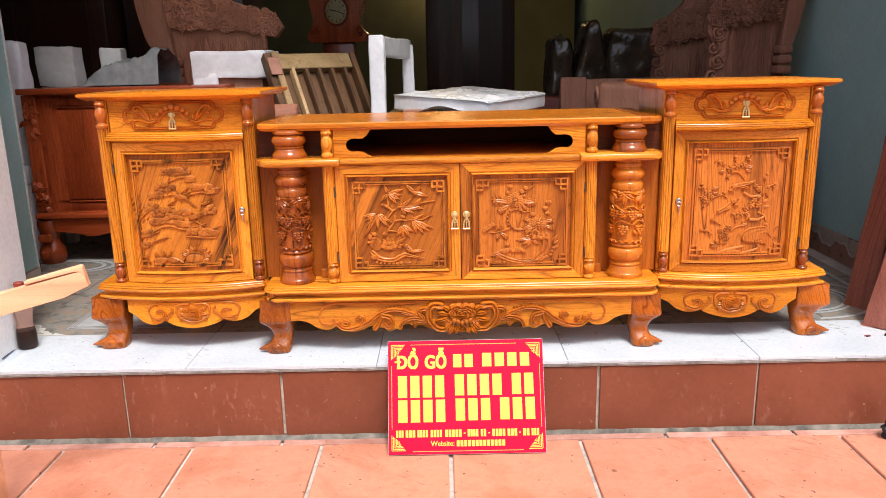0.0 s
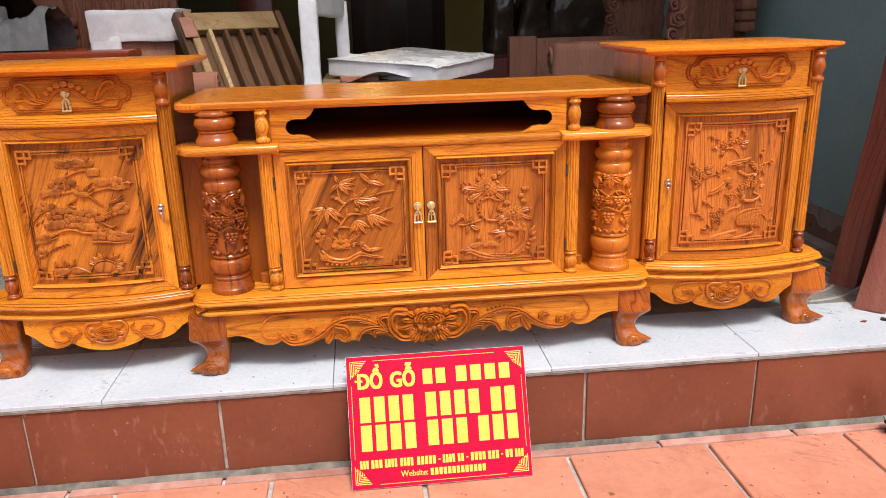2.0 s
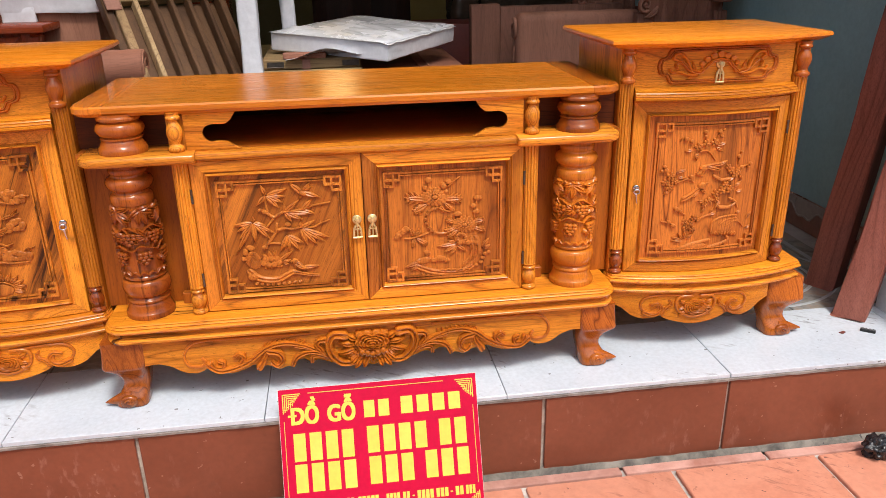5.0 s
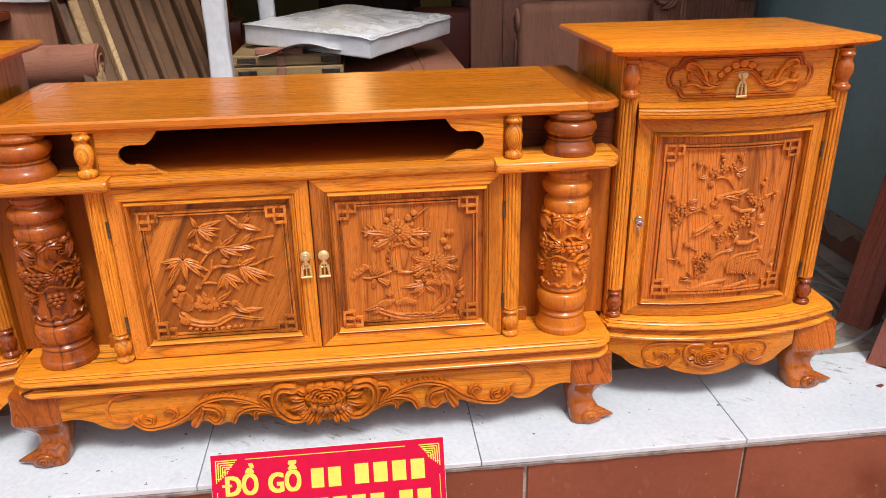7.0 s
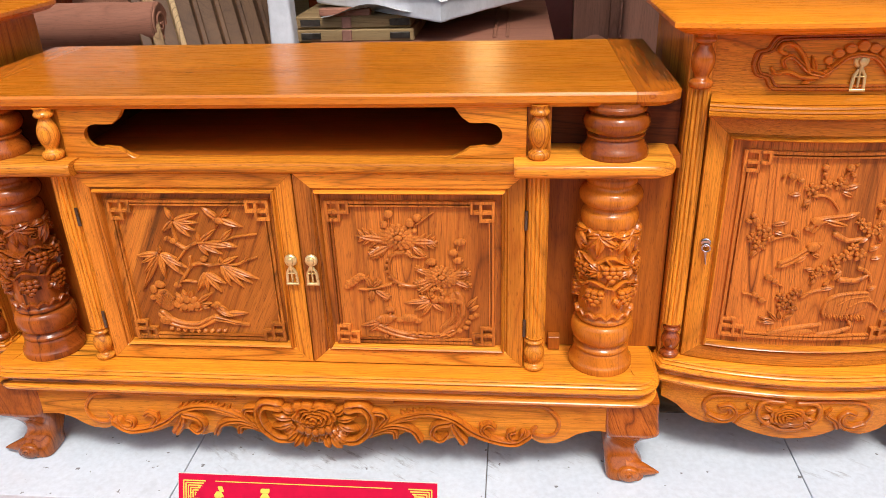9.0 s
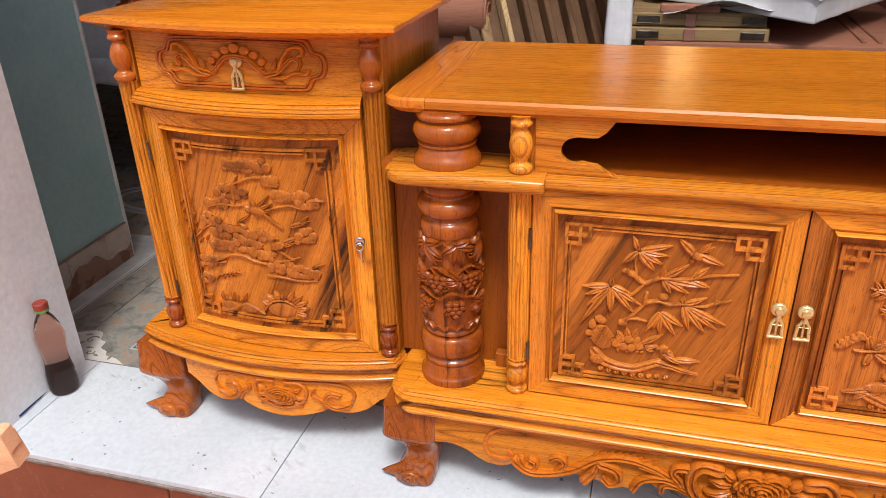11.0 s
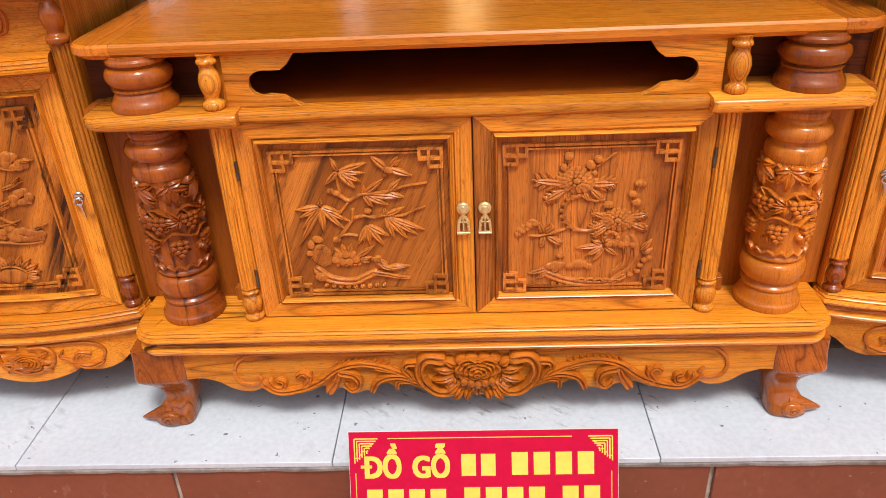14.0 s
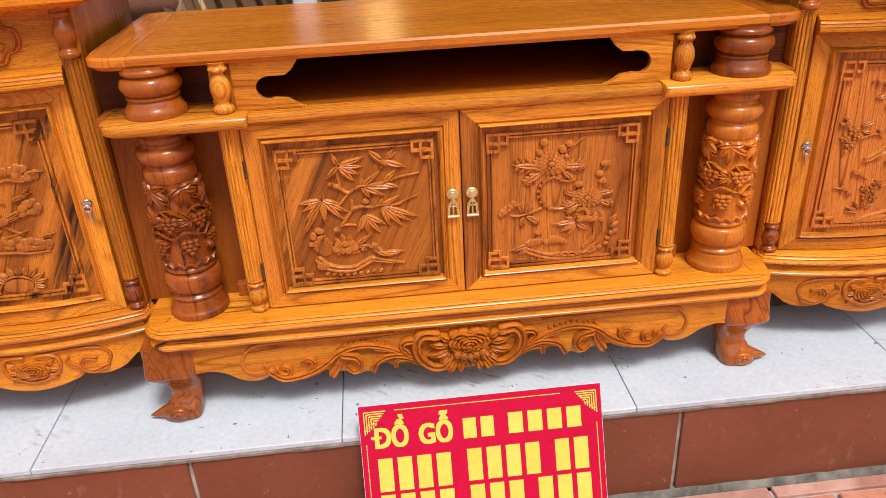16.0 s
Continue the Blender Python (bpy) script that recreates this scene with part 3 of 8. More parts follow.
def oblong_ring(bm, place, u0, u1, v0, v1, w, h):
    """A flat raised fillet round an oblong, mitred at its corners."""
    rings = []
    for o, k in ((0.5, -0.05), (0.38, 1.0), (-0.38, 1.0), (-0.5, -0.05)):
        d = o * w
        rings.append([bm.verts.new(place(u, v, h * k)) for u, v in ((u0 - d, v0 - d), (u1 + d, v0 - d), (u1 + d, v1 + d), (u0 - d, v1 + d))])
    for a, b in zip(rings, rings[1:]):
        for i in range(4):
            bm.faces.new((a[i], a[(i + 1) % 4], b[(i + 1) % 4], b[i]))


def volute(bm, place, u, v, r, turns, start, w, h, sign=1):
    pts = []
    n = int(14 * turns)
    for i in range(n + 1):
        t = i / n
        a = radians(start) + sign * 2 * math.pi * turns * t
        rr = r * (1 - 0.82 * t)
        pts.append((u + rr * math.cos(a), v + rr * math.sin(a)))
    ribbon(bm, place, pts, [w * (1 - 0.35 * i / n) for i in range(n + 1)], h)
    dome(bm, place, u, v, w * 0.9, w * 0.9, h * 1.1, 0, 8)


# ---- the setting ----
F = 0.242  # the shop floor's height over the pavement
bm = B()
box(bm, -120, 120, -160, -0.02, -0.30, -0.012)
ground = structure("pavement", bm, PAVE_JOINT, "pavement of square terracotta tiles with grey joints", "pavement")
bm = B()
box(bm, -3.7, 3.5, 0.018, 8.8, -0.2, F - 0.014)
structure("floor", bm, GROUT, "raised shop floor of white and marbled tiles", "floor")
floor_ob = bpy.data.objects["floor"]
bm = B()
box(bm, -2.3, 2.3, 0.012, 0.03, -0.02, F - 0.016)
riser = structure("step_riser", bm, MORTAR, "step front clad in brown glazed tiles", "step")
bm = B()
x = -2.3
rng = random.Random(4)
pts = []
while x <= 2.3:
    pts.append((x, 0.001 + rng.uniform(-0.0015, 0.0015)))
    x += 0.03
sweep(bm, pts, [(0.0, F - 0.0125), (0.003, F - 0.0140), (0.0025, F - 0.0205), (-0.012, F - 0.0210), (-0.012, F - 0.0125)])
structure("step_nosing", bm, NOSING, "rough mortar edge under the white tiles", "step", smooth=60)
bm = B()
pts = []
x = -2.3
while x <= 2.3:
    pts.append((x, 0.004 + rng.uniform(-0.004, 0.004)))
    x += 0.04
sweep(bm, pts, [(0.0, 0.004), (0.004, 0.001), (0.010, -0.004), (0.016, -0.011), (-0.01, -0.011), (-0.01, 0.004)])
structure("mortar_fillet", bm, MORTAR_DIRTY, "uneven grey mortar along the foot of the step", "mortar", smooth=60)

bm = B()
box(bm, -60, 60, -10.9, -5.36, -0.05, -0.002)
structure("road", bm, ROAD, "plain grey street beyond the pavement", "road")

H_ROOM, Y_BACK = 4.5, 8.6
bm = B()
prism(bm, [(-4.2, 0.015), (-1.492, 0.015), (-1.507, 0.315), (-4.2, 0.315)], lambda u, v, d: (u, v, d), -0.02, H_ROOM + 0.5, 0.0)
structure("wall_left_jamb", bm, WALL_WHITE, "white plastered jamb of the shop front", "wall")
bm = B()
box(bm, 1.552, 4.2, 0.015, 0.30, -0.02, H_ROOM + 0.5, 0.004)
structure("wall_right_jamb", bm, WALL_WHITE, "white plastered jamb of the shop front", "wall")
# out of view: its height sets how much sky reaches the room
bm = B()
box(bm, -1.6, 1.552, 0.018, 0.30, 3.95, H_ROOM + 0.5)
structure("wall_lintel", bm, WALL_WHITE, "unseen white plastered lintel, set high to let in sky light", "wall")
bm = B()
box(bm, -2.10, -1.757, 0.316, 0.845, F - 0.1, H_ROOM)
structure("wall_left_return", bm, WALL_TEAL, "teal painted wall return", "wall")
bm = B()
box(bm, -2.10, -1.754, 0.845, 0.858, F - 0.1, H_ROOM, 0.003)
structure("trim_wall_edge", bm, WALL_EDGE, "chipped pale plaster edge of the wall", "trim")
bm = B()
box(bm, -3.7, -2.10, 0.70, 0.845, F - 0.1, H_ROOM)
structure("wall_left_front", bm, WALL_TEAL, "teal painted wall beside the opening", "wall")
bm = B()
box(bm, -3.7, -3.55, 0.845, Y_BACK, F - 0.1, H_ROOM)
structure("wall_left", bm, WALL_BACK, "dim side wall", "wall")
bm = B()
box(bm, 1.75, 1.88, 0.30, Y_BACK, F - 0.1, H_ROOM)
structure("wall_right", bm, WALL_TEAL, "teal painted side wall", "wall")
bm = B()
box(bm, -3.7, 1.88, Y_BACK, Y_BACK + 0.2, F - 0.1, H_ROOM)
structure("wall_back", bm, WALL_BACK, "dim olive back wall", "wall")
bm = B()
box(bm, 0.80, 1.68, 8.0, 8.5, F - 0.02, H_ROOM, 0.01)
structure("wall_pillar", bm, WALL_YELLOW, "yellow painted pillar", "pillar")
# out of view: shuts off the sky overhead, pale so that it bounces light
bm = B()
box(bm, -4.2, 4.2, 0.018, Y_BACK + 0.2, H_ROOM, H_ROOM + 0.15)
structure("ceiling", bm, CEILING, "plain unseen shop ceiling, pale to bounce light", "ceiling")


# unseen wall, added to cut the low sky light and soften reflections
bm = B()
box(bm, -30, 30, -11.4, -11.0, -0.3, 3.6)
structure("wall_opposite", bm, WALL_YELLOW, "plain unseen wall across the street, added to block low sky", "wall")


def skirting(name, x, face, y0, y1):
    """Skirting tiles with a pale wavy band; face: +1 looks to +x."""
    bm = B()
    box(bm, min(x, x + 0.008 * face), max(x, x + 0.008 * face), y0, y1, F - 0.01, F + 0.115)
    sk = structure(name, bm, SKIRT_TILE, "brown skirting tiles with a pale wavy band", "baseboard")
    n = max(1, round((y1 - y0) / 0.25))
    for i in range(n):
        a, b = y0 + (y1 - y0) * i / n + 0.0015, y0 + (y1 - y0) * (i + 1) / n - 0.0015
        t = B()
        wave = [(a, F + 0.113)]
        for k in range(17):
            y = a + (b - a) * k / 16
            wave.append((y, F + 0.062 + 0.022 * math.sin(math.pi * 2 * k / 16) + 0.008 * math.sin(math.pi * 6 * k / 16)))
        wave.append((b, F + 0.113))
        prism(t, wave, lambda u, v, d: (x + face * d, u, v), 0.0115, 0.0)
        for k in range(16):
            ka, kb = wave[1 + k], wave[2 + k]
            ribbon(t, lambda u, v, h: (x + face * (0.0115 + h), u, v), [ka, kb], [0.004, 0.004], 0.002)
        part("tile", t, SKIRT_PALE, sk)
    return sk


skirting("baseboard_left", -1.757, 1, 0.315, 0.844)
skirting("baseboard_right", 1.75, -1, 0.305, 2.8)


def lay(parent, mesh, x, y, z, name="tile"):
    ob = new(name, mesh)
    ob.parent = parent
    ob.location = (x, y, z)
    return ob


def tile_mesh(name, sx, sy, sz, mat, bev=0.002):
    bm = B()
    box(bm, 0, sx, 0, sy, -sz, 0, bev, 1)
    return to_mesh(name, bm, mat, (0, 0, 0))


# ---- the television cabinet ----
CAB = root("tv_cabinet", (0, 0.35, F), "long carved teak television cabinet, glossy orange lacquer, two raised ends", "cabinet")
PLINTH = 0.468  # top of the base
BACK = 0.57


def door_y(x):
    return 0.166 + 0.030 * ((abs(x) - 0.875) / 0.2) ** 2


def base_y(x):
    return 0.143 + 0.049 * ((abs(x) - 0.90) / 0.265) ** 2


def top_y(x):
    u = (abs(x) - 0.885) / 0.295
    return 0.147 + 0.045 * u * u + 0.020 * u


def ledge_y(x):
    u = (abs(x) - 0.885) / 0.23
    return 0.155 + 0.042 * u * u + 0.014 * u


def on_flat(y0):
    return lambda u, v, h: (u, y0 - h, v)


def on_curve(f, off=0.0):
    return lambda u, v, h: (u, f(u) + off - h, v)


REED = [(-0.004, 0.468), (0.0010, 0.4670), (0.0028, 0.4645), (0.0006, 0.4628), (0.0050, 0.4612), (0.0068, 0.4588), (0.0048, 0.4568),
        (0.0090, 0.4550), (0.0110, 0.4510), (0.0090, 0.4470), (0.0040, 0.4450), (-0.010, 0.4440), (-0.040, 0.4440), (-0.040, 0.468)]
COVE = [(-0.008, 0.4440), (-0.010, 0.4350), (-0.006, 0.4300), (0.005, 0.4270), (0.0075, 0.4245), (0.006, 0.4190), (-0.004, 0.4160), (-0.040, 0.4160), (-0.040, 0.4440)]


def fluted_post(bm, cx, cy, r, z0, z1, flutes=14):
    cut = (1.0, 0.22, 0.02, 0.02, 0.22)
    n = flutes * len(cut)
    rings = []
    for z in (z0, z0 + 0.006, z1 - 0.006, z1):
        deep = 0.0 if z in (z0, z1) else 0.0038
        rings.append([bm.verts.new((cx + (r - deep * cut[i % 5]) * math.cos(2 * math.pi * i / n), cy + (r - deep * cut[i % 5]) * math.sin(2 * math.pi * i / n), z)) for i in range(n)])
    for a, b in zip(rings, rings[1:]):
        for i in range(n):
            bm.faces.new((a[i], a[(i + 1) % n], b[(i + 1) % n], b[i]))
    bm.faces.new(rings[0][::-1])
    bm.faces.new(rings[-1])


def baluster(bm, cx, cy, z0, z1, r):
    h = z1 - z0
    prof = [(0.80, 0.0), (0.98, 0.04), (0.98, 0.12), (0.70, 0.17), (0.62, 0.22), (0.86, 0.34), (1.0, 0.48), (0.90, 0.62), (0.62, 0.74), (0.56, 0.79),
            (0.86, 0.83), (0.90, 0.88), (0.74, 0.93), (0.86, 1.0)]
    lathe(bm, cx, cy, smooth_profile([(r * a, z0 + h * b) for a, b in prof], 3), 20)


def fret_corner(bm, place, u, v, su, sv, s=0.024, w=0.0066, h=0.0080):
    """A key-pattern corner; (u, v) its outer corner, su and sv the way inwards."""
    # two oblongs that cross, one lying and one upright
    for a, b, e in ((1.55, 0.78, 0.0), (0.90, 1.40, 0.0007)):
        ua, ub, va, vb = u + su * e, u + su * a * s, v + sv * e, v + sv * b * s
        oblong_ring(bm, place, min(ua, ub), max(ua, ub), min(va, vb), max(va, vb), w, h - e)


def fret_frame(door, mat, place, u0, u1, v0, v1, n=1, s=0.024):
    """A raised border on a panel: four key-pattern corners and the double beads between them."""
    for u, su in ((u0, 1), (u1, -1)):
        for v, sv in ((v0, 1), (v1, -1)):
            bm = B()
            fret_corner(bm, place, u, v, su, sv, s)
            part("fret_corner", bm, mat, door)
    a = s * 1.55
    b = s * 1.40
    for side in range(4):
        bm = B()
        for d, w in ((0.0010, 0.0060), (0.0074, 0.0032)):
            if side < 2:
                v = v0 + d if side == 0 else v1 - d
                rail(bm, place, u0 + a, v, u1 - a, v, w, 0.0064, n)
            else:
                u = u0 + d if side == 2 else u1 - d
                rail(bm, place, u, v0 + b, u, v1 - b, w, 0.0060)
        part("fret_bead", bm, mat, door)


def mitred_frame(bm, place, u0, u1, v0, v1, wu, wv, depth, n=1, both=True):
    """A door's frame: four mitred members with a raised bead along the inner edge."""
    def member(a, b, c, d, m):
        # a-b the outer edge, d-c the inner edge
        prof = [(0.0, -depth), (0.0, -0.001), (0.04, 0.0), (0.70, -0.0015), (0.76, -0.0055), (0.82, -0.0055), (0.85, 0.0030), (0.90, 0.0052), (0.96, 0.0030), (1.0, -0.003), (1.0, -depth)]
        rings = []
        for i in range(m + 1):
            t = i / m
            o = (a[0] + (b[0] - a[0]) * t, a[1] + (b[1] - a[1]) * t)
            q = (d[0] + (c[0] - d[0]) * t, d[1] + (c[1] - d[1]) * t)
            rings.append([bm.verts.new(place(o[0] + (q[0] - o[0]) * k, o[1] + (q[1] - o[1]) * k, h)) for k, h in prof])
        for r0, r1 in zip(rings, rings[1:]):
            for j in range(len(prof)):
                bm.faces.new((r0[j], r1[j], r1[(j + 1) % len(prof)], r0[(j + 1) % len(prof)]))
        bm.faces.new(rings[0])
        bm.faces.new(rings[-1][::-1])
    o = [(u0, v0), (u1, v0), (u1, v1), (u0, v1)]
    q = [(u0 + wu, v0 + wv), (u1 - wu, v0 + wv), (u1 - wu, v1 - wv), (u0 + wu, v1 - wv)]
    e = 0.0004
    member((o[0][0] + e, o[0][1]), (o[1][0] - e, o[1][1]), (q[1][0] - e, q[1][1]), (q[0][0] + e, q[0][1]), n)
    if both:
        member((o[2][0] - e, o[2][1]), (o[3][0] + e, o[3][1]), (q[3][0] + e, q[3][1]), (q[2][0] - e, q[2][1]), n)
    return o, q, member


def frame_door(name, place, u0, u1, v0, v1, wu, wv, depth, n, label, stiles=None):
    """Rails as one mesh, each stile its own, all under the door."""
    bm = B()
    o, q, _ = mitred_frame(bm, place, u0, u1, v0, v1, wu, wv, depth, n, False)
    door = part(name, bm, TEAK_X, CAB, label)
    bm = B()
    up = lambda u, v, h: place(u, v0 + v1 - v, h)
    mitred_frame(bm, up, u0, u1, v0, v1, wu, wv, depth, n, False)
    part("top_rail", bm, TEAK_X, door)
    for (a, b, c, d), grain in zip(((o[1], o[2], q[2], q[1]), (o[3], o[0], q[0], q[3])), stiles or (TEAK_Z, TEAK_Z)):
        t = B()
        # same section, upright
        prof = [(0.0, -depth), (0.0, -0.001), (0.04, 0.0), (0.70, -0.0015), (0.76, -0.0055), (0.82, -0.0055), (0.85, 0.0030), (0.90, 0.0052), (0.96, 0.0030), (1.0, -0.003), (1.0, -depth)]
        rings = []
        for k in (0, 1):
            oo, qq = (a, d) if k == 0 else (b, c)
            rings.append([t.verts.new(place(oo[0] + (qq[0] - oo[0]) * f, oo[1] + (qq[1] - oo[1]) * f, h)) for f, h in prof])
        for j in range(len(prof)):
            t.faces.new((rings[0][j], rings[1][j], rings[1][(j + 1) % len(prof)], rings[0][(j + 1) % len(prof)]))
        t.faces.new(rings[0])
        t.faces.new(rings[1][::-1])
        part("stile", t, grain, door)
    return door


def panel_sheet(place, u0, u1, v0, v1, n=12, depth=0.008):
    bm = B()
    rows = []
    for h in (0.0, -depth):
        rows.append([[bm.verts.new(place(u0 + (u1 - u0) * i / n, v, h)) for i in range(n + 1)] for v in (v0, v1)])
    for i in range(n):
        bm.faces.new((rows[0][0][i], rows[0][0][i + 1], rows[0][1][i + 1], rows[0][1][i]))
        bm.faces.new((rows[1][0][i], rows[1][1][i], rows[1][1][i + 1], rows[1][0][i + 1]))
    return bm


def pull(parent, place, u, v, s=1.0):
    """A brass drop pull: round rose, knob, and a pierced bell-shaped drop."""
    bm = B()
    dome(bm, place, u, v, 0.0092 * s, 0.0092 * s, 0.006, 0, 16)
    ro = part("handle", bm, BRASS, parent, "pale brass drop pull")
    bm = B()
    dome(bm, lambda a, b, h: place(a, b, h + 0.005), u, v, 0.0052 * s, 0.0052 * s, 0.006, 0, 12)
    ribbon(bm, lambda a, b, h: place(a, b, h + 0.006), [(u, v - 0.003), (u, v - 0.012 * s)], [0.0028, 0.0036], 0.004)
    for k in (-1, 1):
        ribbon(bm, lambda a, b, h: place(a, b, h + 0.004), [(u + k * 0.002, v - 0.010 * s), (u + k * 0.0062 * s, v - 0.018 * s), (u + k * 0.0075 * s, v - 0.036 * s)], [0.0026] * 3, 0.003)
    ribbon(bm, lambda a, b, h: place(a, b, h + 0.004), [(u, v - 0.012 * s), (u, v - 0.033 * s)], [0.0018] * 2, 0.003)
    ribbon(bm, lambda a, b, h: place(a, b, h + 0.004), [(u - 0.009 * s, v - 0.036 * s), (u + 0.009 * s, v - 0.036 * s)], [0.0028] * 2, 0.0034)
    ribbon(bm, lambda a, b, h: place(a, b, h + 0.004), [(u - 0.0075 * s, v - 0.019 * s), (u + 0.0075 * s, v - 0.019 * s)], [0.0014] * 2, 0.003)
    part("drop", bm, BRASS, ro) if parent is CAB else part("handle_drop", bm, BRASS, parent, "pierced brass drop")


def hinge(parent, x, y, z):
    bm = B()
    lathe(bm, x, y, [(0.0028, z - 0.017), (0.0028, z - 0.001), (0.0024, z), (0.0028, z + 0.001), (0.0028, z + 0.017)], 10)
    part("hinge", bm, STEEL_DARK, parent, "small dark butt hinge")


def lock(parent, place, u, v):
    bm = B()
    dome(bm, place, u, v, 0.0085, 0.0085, 0.004, 0, 16)
    part("lock", bm, CHROME, parent, "round chrome lock")
    bm = B()
    pts = [(u + 0.0065 * math.cos(a * math.pi / 8), v - 0.0085 + 0.0065 * math.sin(a * math.pi / 8)) for a in range(17)]
    ribbon(bm, lambda a, b, h: place(a, b, h + 0.006), pts, [0.0016] * 17, 0.002)
    ribbon(bm, lambda a, b, h: place(a, b, h + 0.004), [(u, v - 0.014), (u + 0.001, v - 0.024), (u + 0.003, v - 0.040)], [0.0036, 0.0016, 0.0013], 0.002)
    part("key", bm, CHROME, parent, "thin steel key on a ring")


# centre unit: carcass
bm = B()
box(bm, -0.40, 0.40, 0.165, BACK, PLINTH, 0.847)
part("carcass", bm, RECESS_SHADED, CAB)
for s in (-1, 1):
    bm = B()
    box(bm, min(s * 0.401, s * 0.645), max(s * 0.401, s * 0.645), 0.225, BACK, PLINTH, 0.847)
    part("recess_board", bm, RECESS_SHADED if s < 0 else RECESS_LIT, CAB, "plain teak board behind the column")
bm = B()
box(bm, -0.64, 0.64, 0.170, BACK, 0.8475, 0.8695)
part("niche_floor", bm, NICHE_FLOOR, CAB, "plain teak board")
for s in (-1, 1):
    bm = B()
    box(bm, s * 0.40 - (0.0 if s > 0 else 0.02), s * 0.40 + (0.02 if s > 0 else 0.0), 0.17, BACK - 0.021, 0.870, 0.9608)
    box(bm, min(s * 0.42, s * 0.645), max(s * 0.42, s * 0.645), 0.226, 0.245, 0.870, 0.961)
    part("niche_side", bm, NICHE_SHADED, CAB)
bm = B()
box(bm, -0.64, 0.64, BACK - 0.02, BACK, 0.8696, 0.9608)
part("niche_back", bm, NICHE_SHADED, CAB)

# centre top: field board with a cross banding at each end
corner = [(-0.632 + 0.045 * (1 - math.cos(a)), 0.178 - 0.040 * math.sin(a)) for a in [math.pi / 2 * i / 8 for i in range(9)]]
front = corner + [(-x, y) for x, y in corner[::-1]]
front = [(-0.634, 0.20)] + front + [(0.634, 0.20)]
bm = B()
for x in (-0.558, 0.558):
    for y, z in ((0.142, 0.980), (0.138, 0.976), (0.138, 0.965), (0.145, 0.957), (0.578, 0.957), (0.578, 0.980)):
        bm.verts.new((x, y, z))
bm.verts.ensure_lookup_table()
for i in range(6):
    bm.faces.new([bm.verts[j] for j in (i, (i + 1) % 6, 6 + (i + 1) % 6, 6 + i)])
bm.faces.new(bm.verts[:6]), bm.faces.new(bm.verts[6:])
part("centre_top", bm, TEAK_TOP, CAB, "broad glossy teak board")
bm = B()
dome(bm, lambda u, v, h: (u, v, 0.9800 + h), 0.149, 0.491, 0.0032, 0.0028, 0.0006, 0, 10)
part("knot_hole", bm, BLACK, CAB, "tiny black nail hole")
for s in (-1, 1):
    bm = B()
    outl = [(x, y) for x, y in front if x <= -0.558] + [(-0.5585, 0.138), (-0.5585, 0.578), (-0.634, 0.578)]
    rings = []
    for ins, z in ((0.004, 0.980), (0.0, 0.976), (0.0, 0.965), (0.007, 0.957)):
        rings.append([bm.verts.new((s * (x + (ins if x < -0.56 else 0)), y + (ins if y < 0.5 else 0), z)) for x, y in outl])
    n = len(outl)
    for a, b in zip(rings, rings[1:]):
        for i in range(n):
            bm.faces.new((a[i], a[(i + 1) % n], b[(i + 1) % n], b[i]))
    bm.faces.new(rings[0])
    bm.faces.new(rings[-1])
    part("top_banding", bm, TEAK_BAND, CAB)

# shelf rail over the doors, and the two wings round the columns
bm = B()
prof = [(0.0, 0.869), (0.006, 0.866), (0.009, 0.860), (0.008, 0.853), (0.003, 0.848), (-0.029, 0.848), (-0.029, 0.869)]
sweep(bm, [(-0.378, 0.140), (0.378, 0.140)], prof)
part("shelf_rail", bm, TEAK_X, CAB)
for s in (-1, 1):
    bm = B()
    outl = [(-0.372, 0.114), (-0.376, 0.110)] + [(-0.590 - 0.040 * math.sin(a), 0.150 - 0.040 * math.cos(a)) for a in [math.pi / 2 * i / 8 for i in range(9)]] + [(-0.632, 0.225), (-0.372, 0.225)]
    rings = []
    c = (-0.50, 0.19)
    for ins, z in ((0.011, 0.872), (0.0045, 0.8705), (0.001, 0.8665), (0.0, 0.8600), (0.001, 0.8530), (0.0045, 0.8490), (0.011, 0.847)):
        rings.append([bm.verts.new((s * (x + (c[0] - x) * ins / 0.13 * (0 if x > -0.373 else 1)), y + (ins if y < 0.2 else 0), z)) for x, y in outl])
    n = len(outl)
    for a, b in zip(rings, rings[1:]):
        for i in range(n):
            bm.faces.new((a[i], a[(i + 1) % n], b[(i + 1) % n], b[i]))
    bm.faces.new(rings[0])
    bm.faces.new(rings[-1])
    part("shelf_wing", bm, TEAK_X if s < 0 else TEAK_STREAK, CAB, "rounded shelf wing round the column")

# shaped brackets of the open niche
for s in (-1, 1):
    lobe = [(-0.333 + 0.0215 * math.cos(radians(a)), 0.9085 + 0.0215 * math.sin(radians(a))) for a in range(-62, -299, -22)]
    outl = [(-0.392, 0.8695), (-0.268, 0.8695), (-0.284, 0.876), (-0.300, 0.8865), (-0.312, 0.8875)] + lobe + [(-0.312, 0.9290), (-0.300, 0.9290), (-0.288, 0.9380), (-0.272, 0.9605), (-0.392, 0.9605)]
    bm = B()
    prism(bm, outl, lambda u, v, d: (s * u, d, v), 0.152, 0.166, 0.0015)
    part("niche_bracket", bm, TEAK_X, CAB, "cloud-cut bracket at the end of the niche")

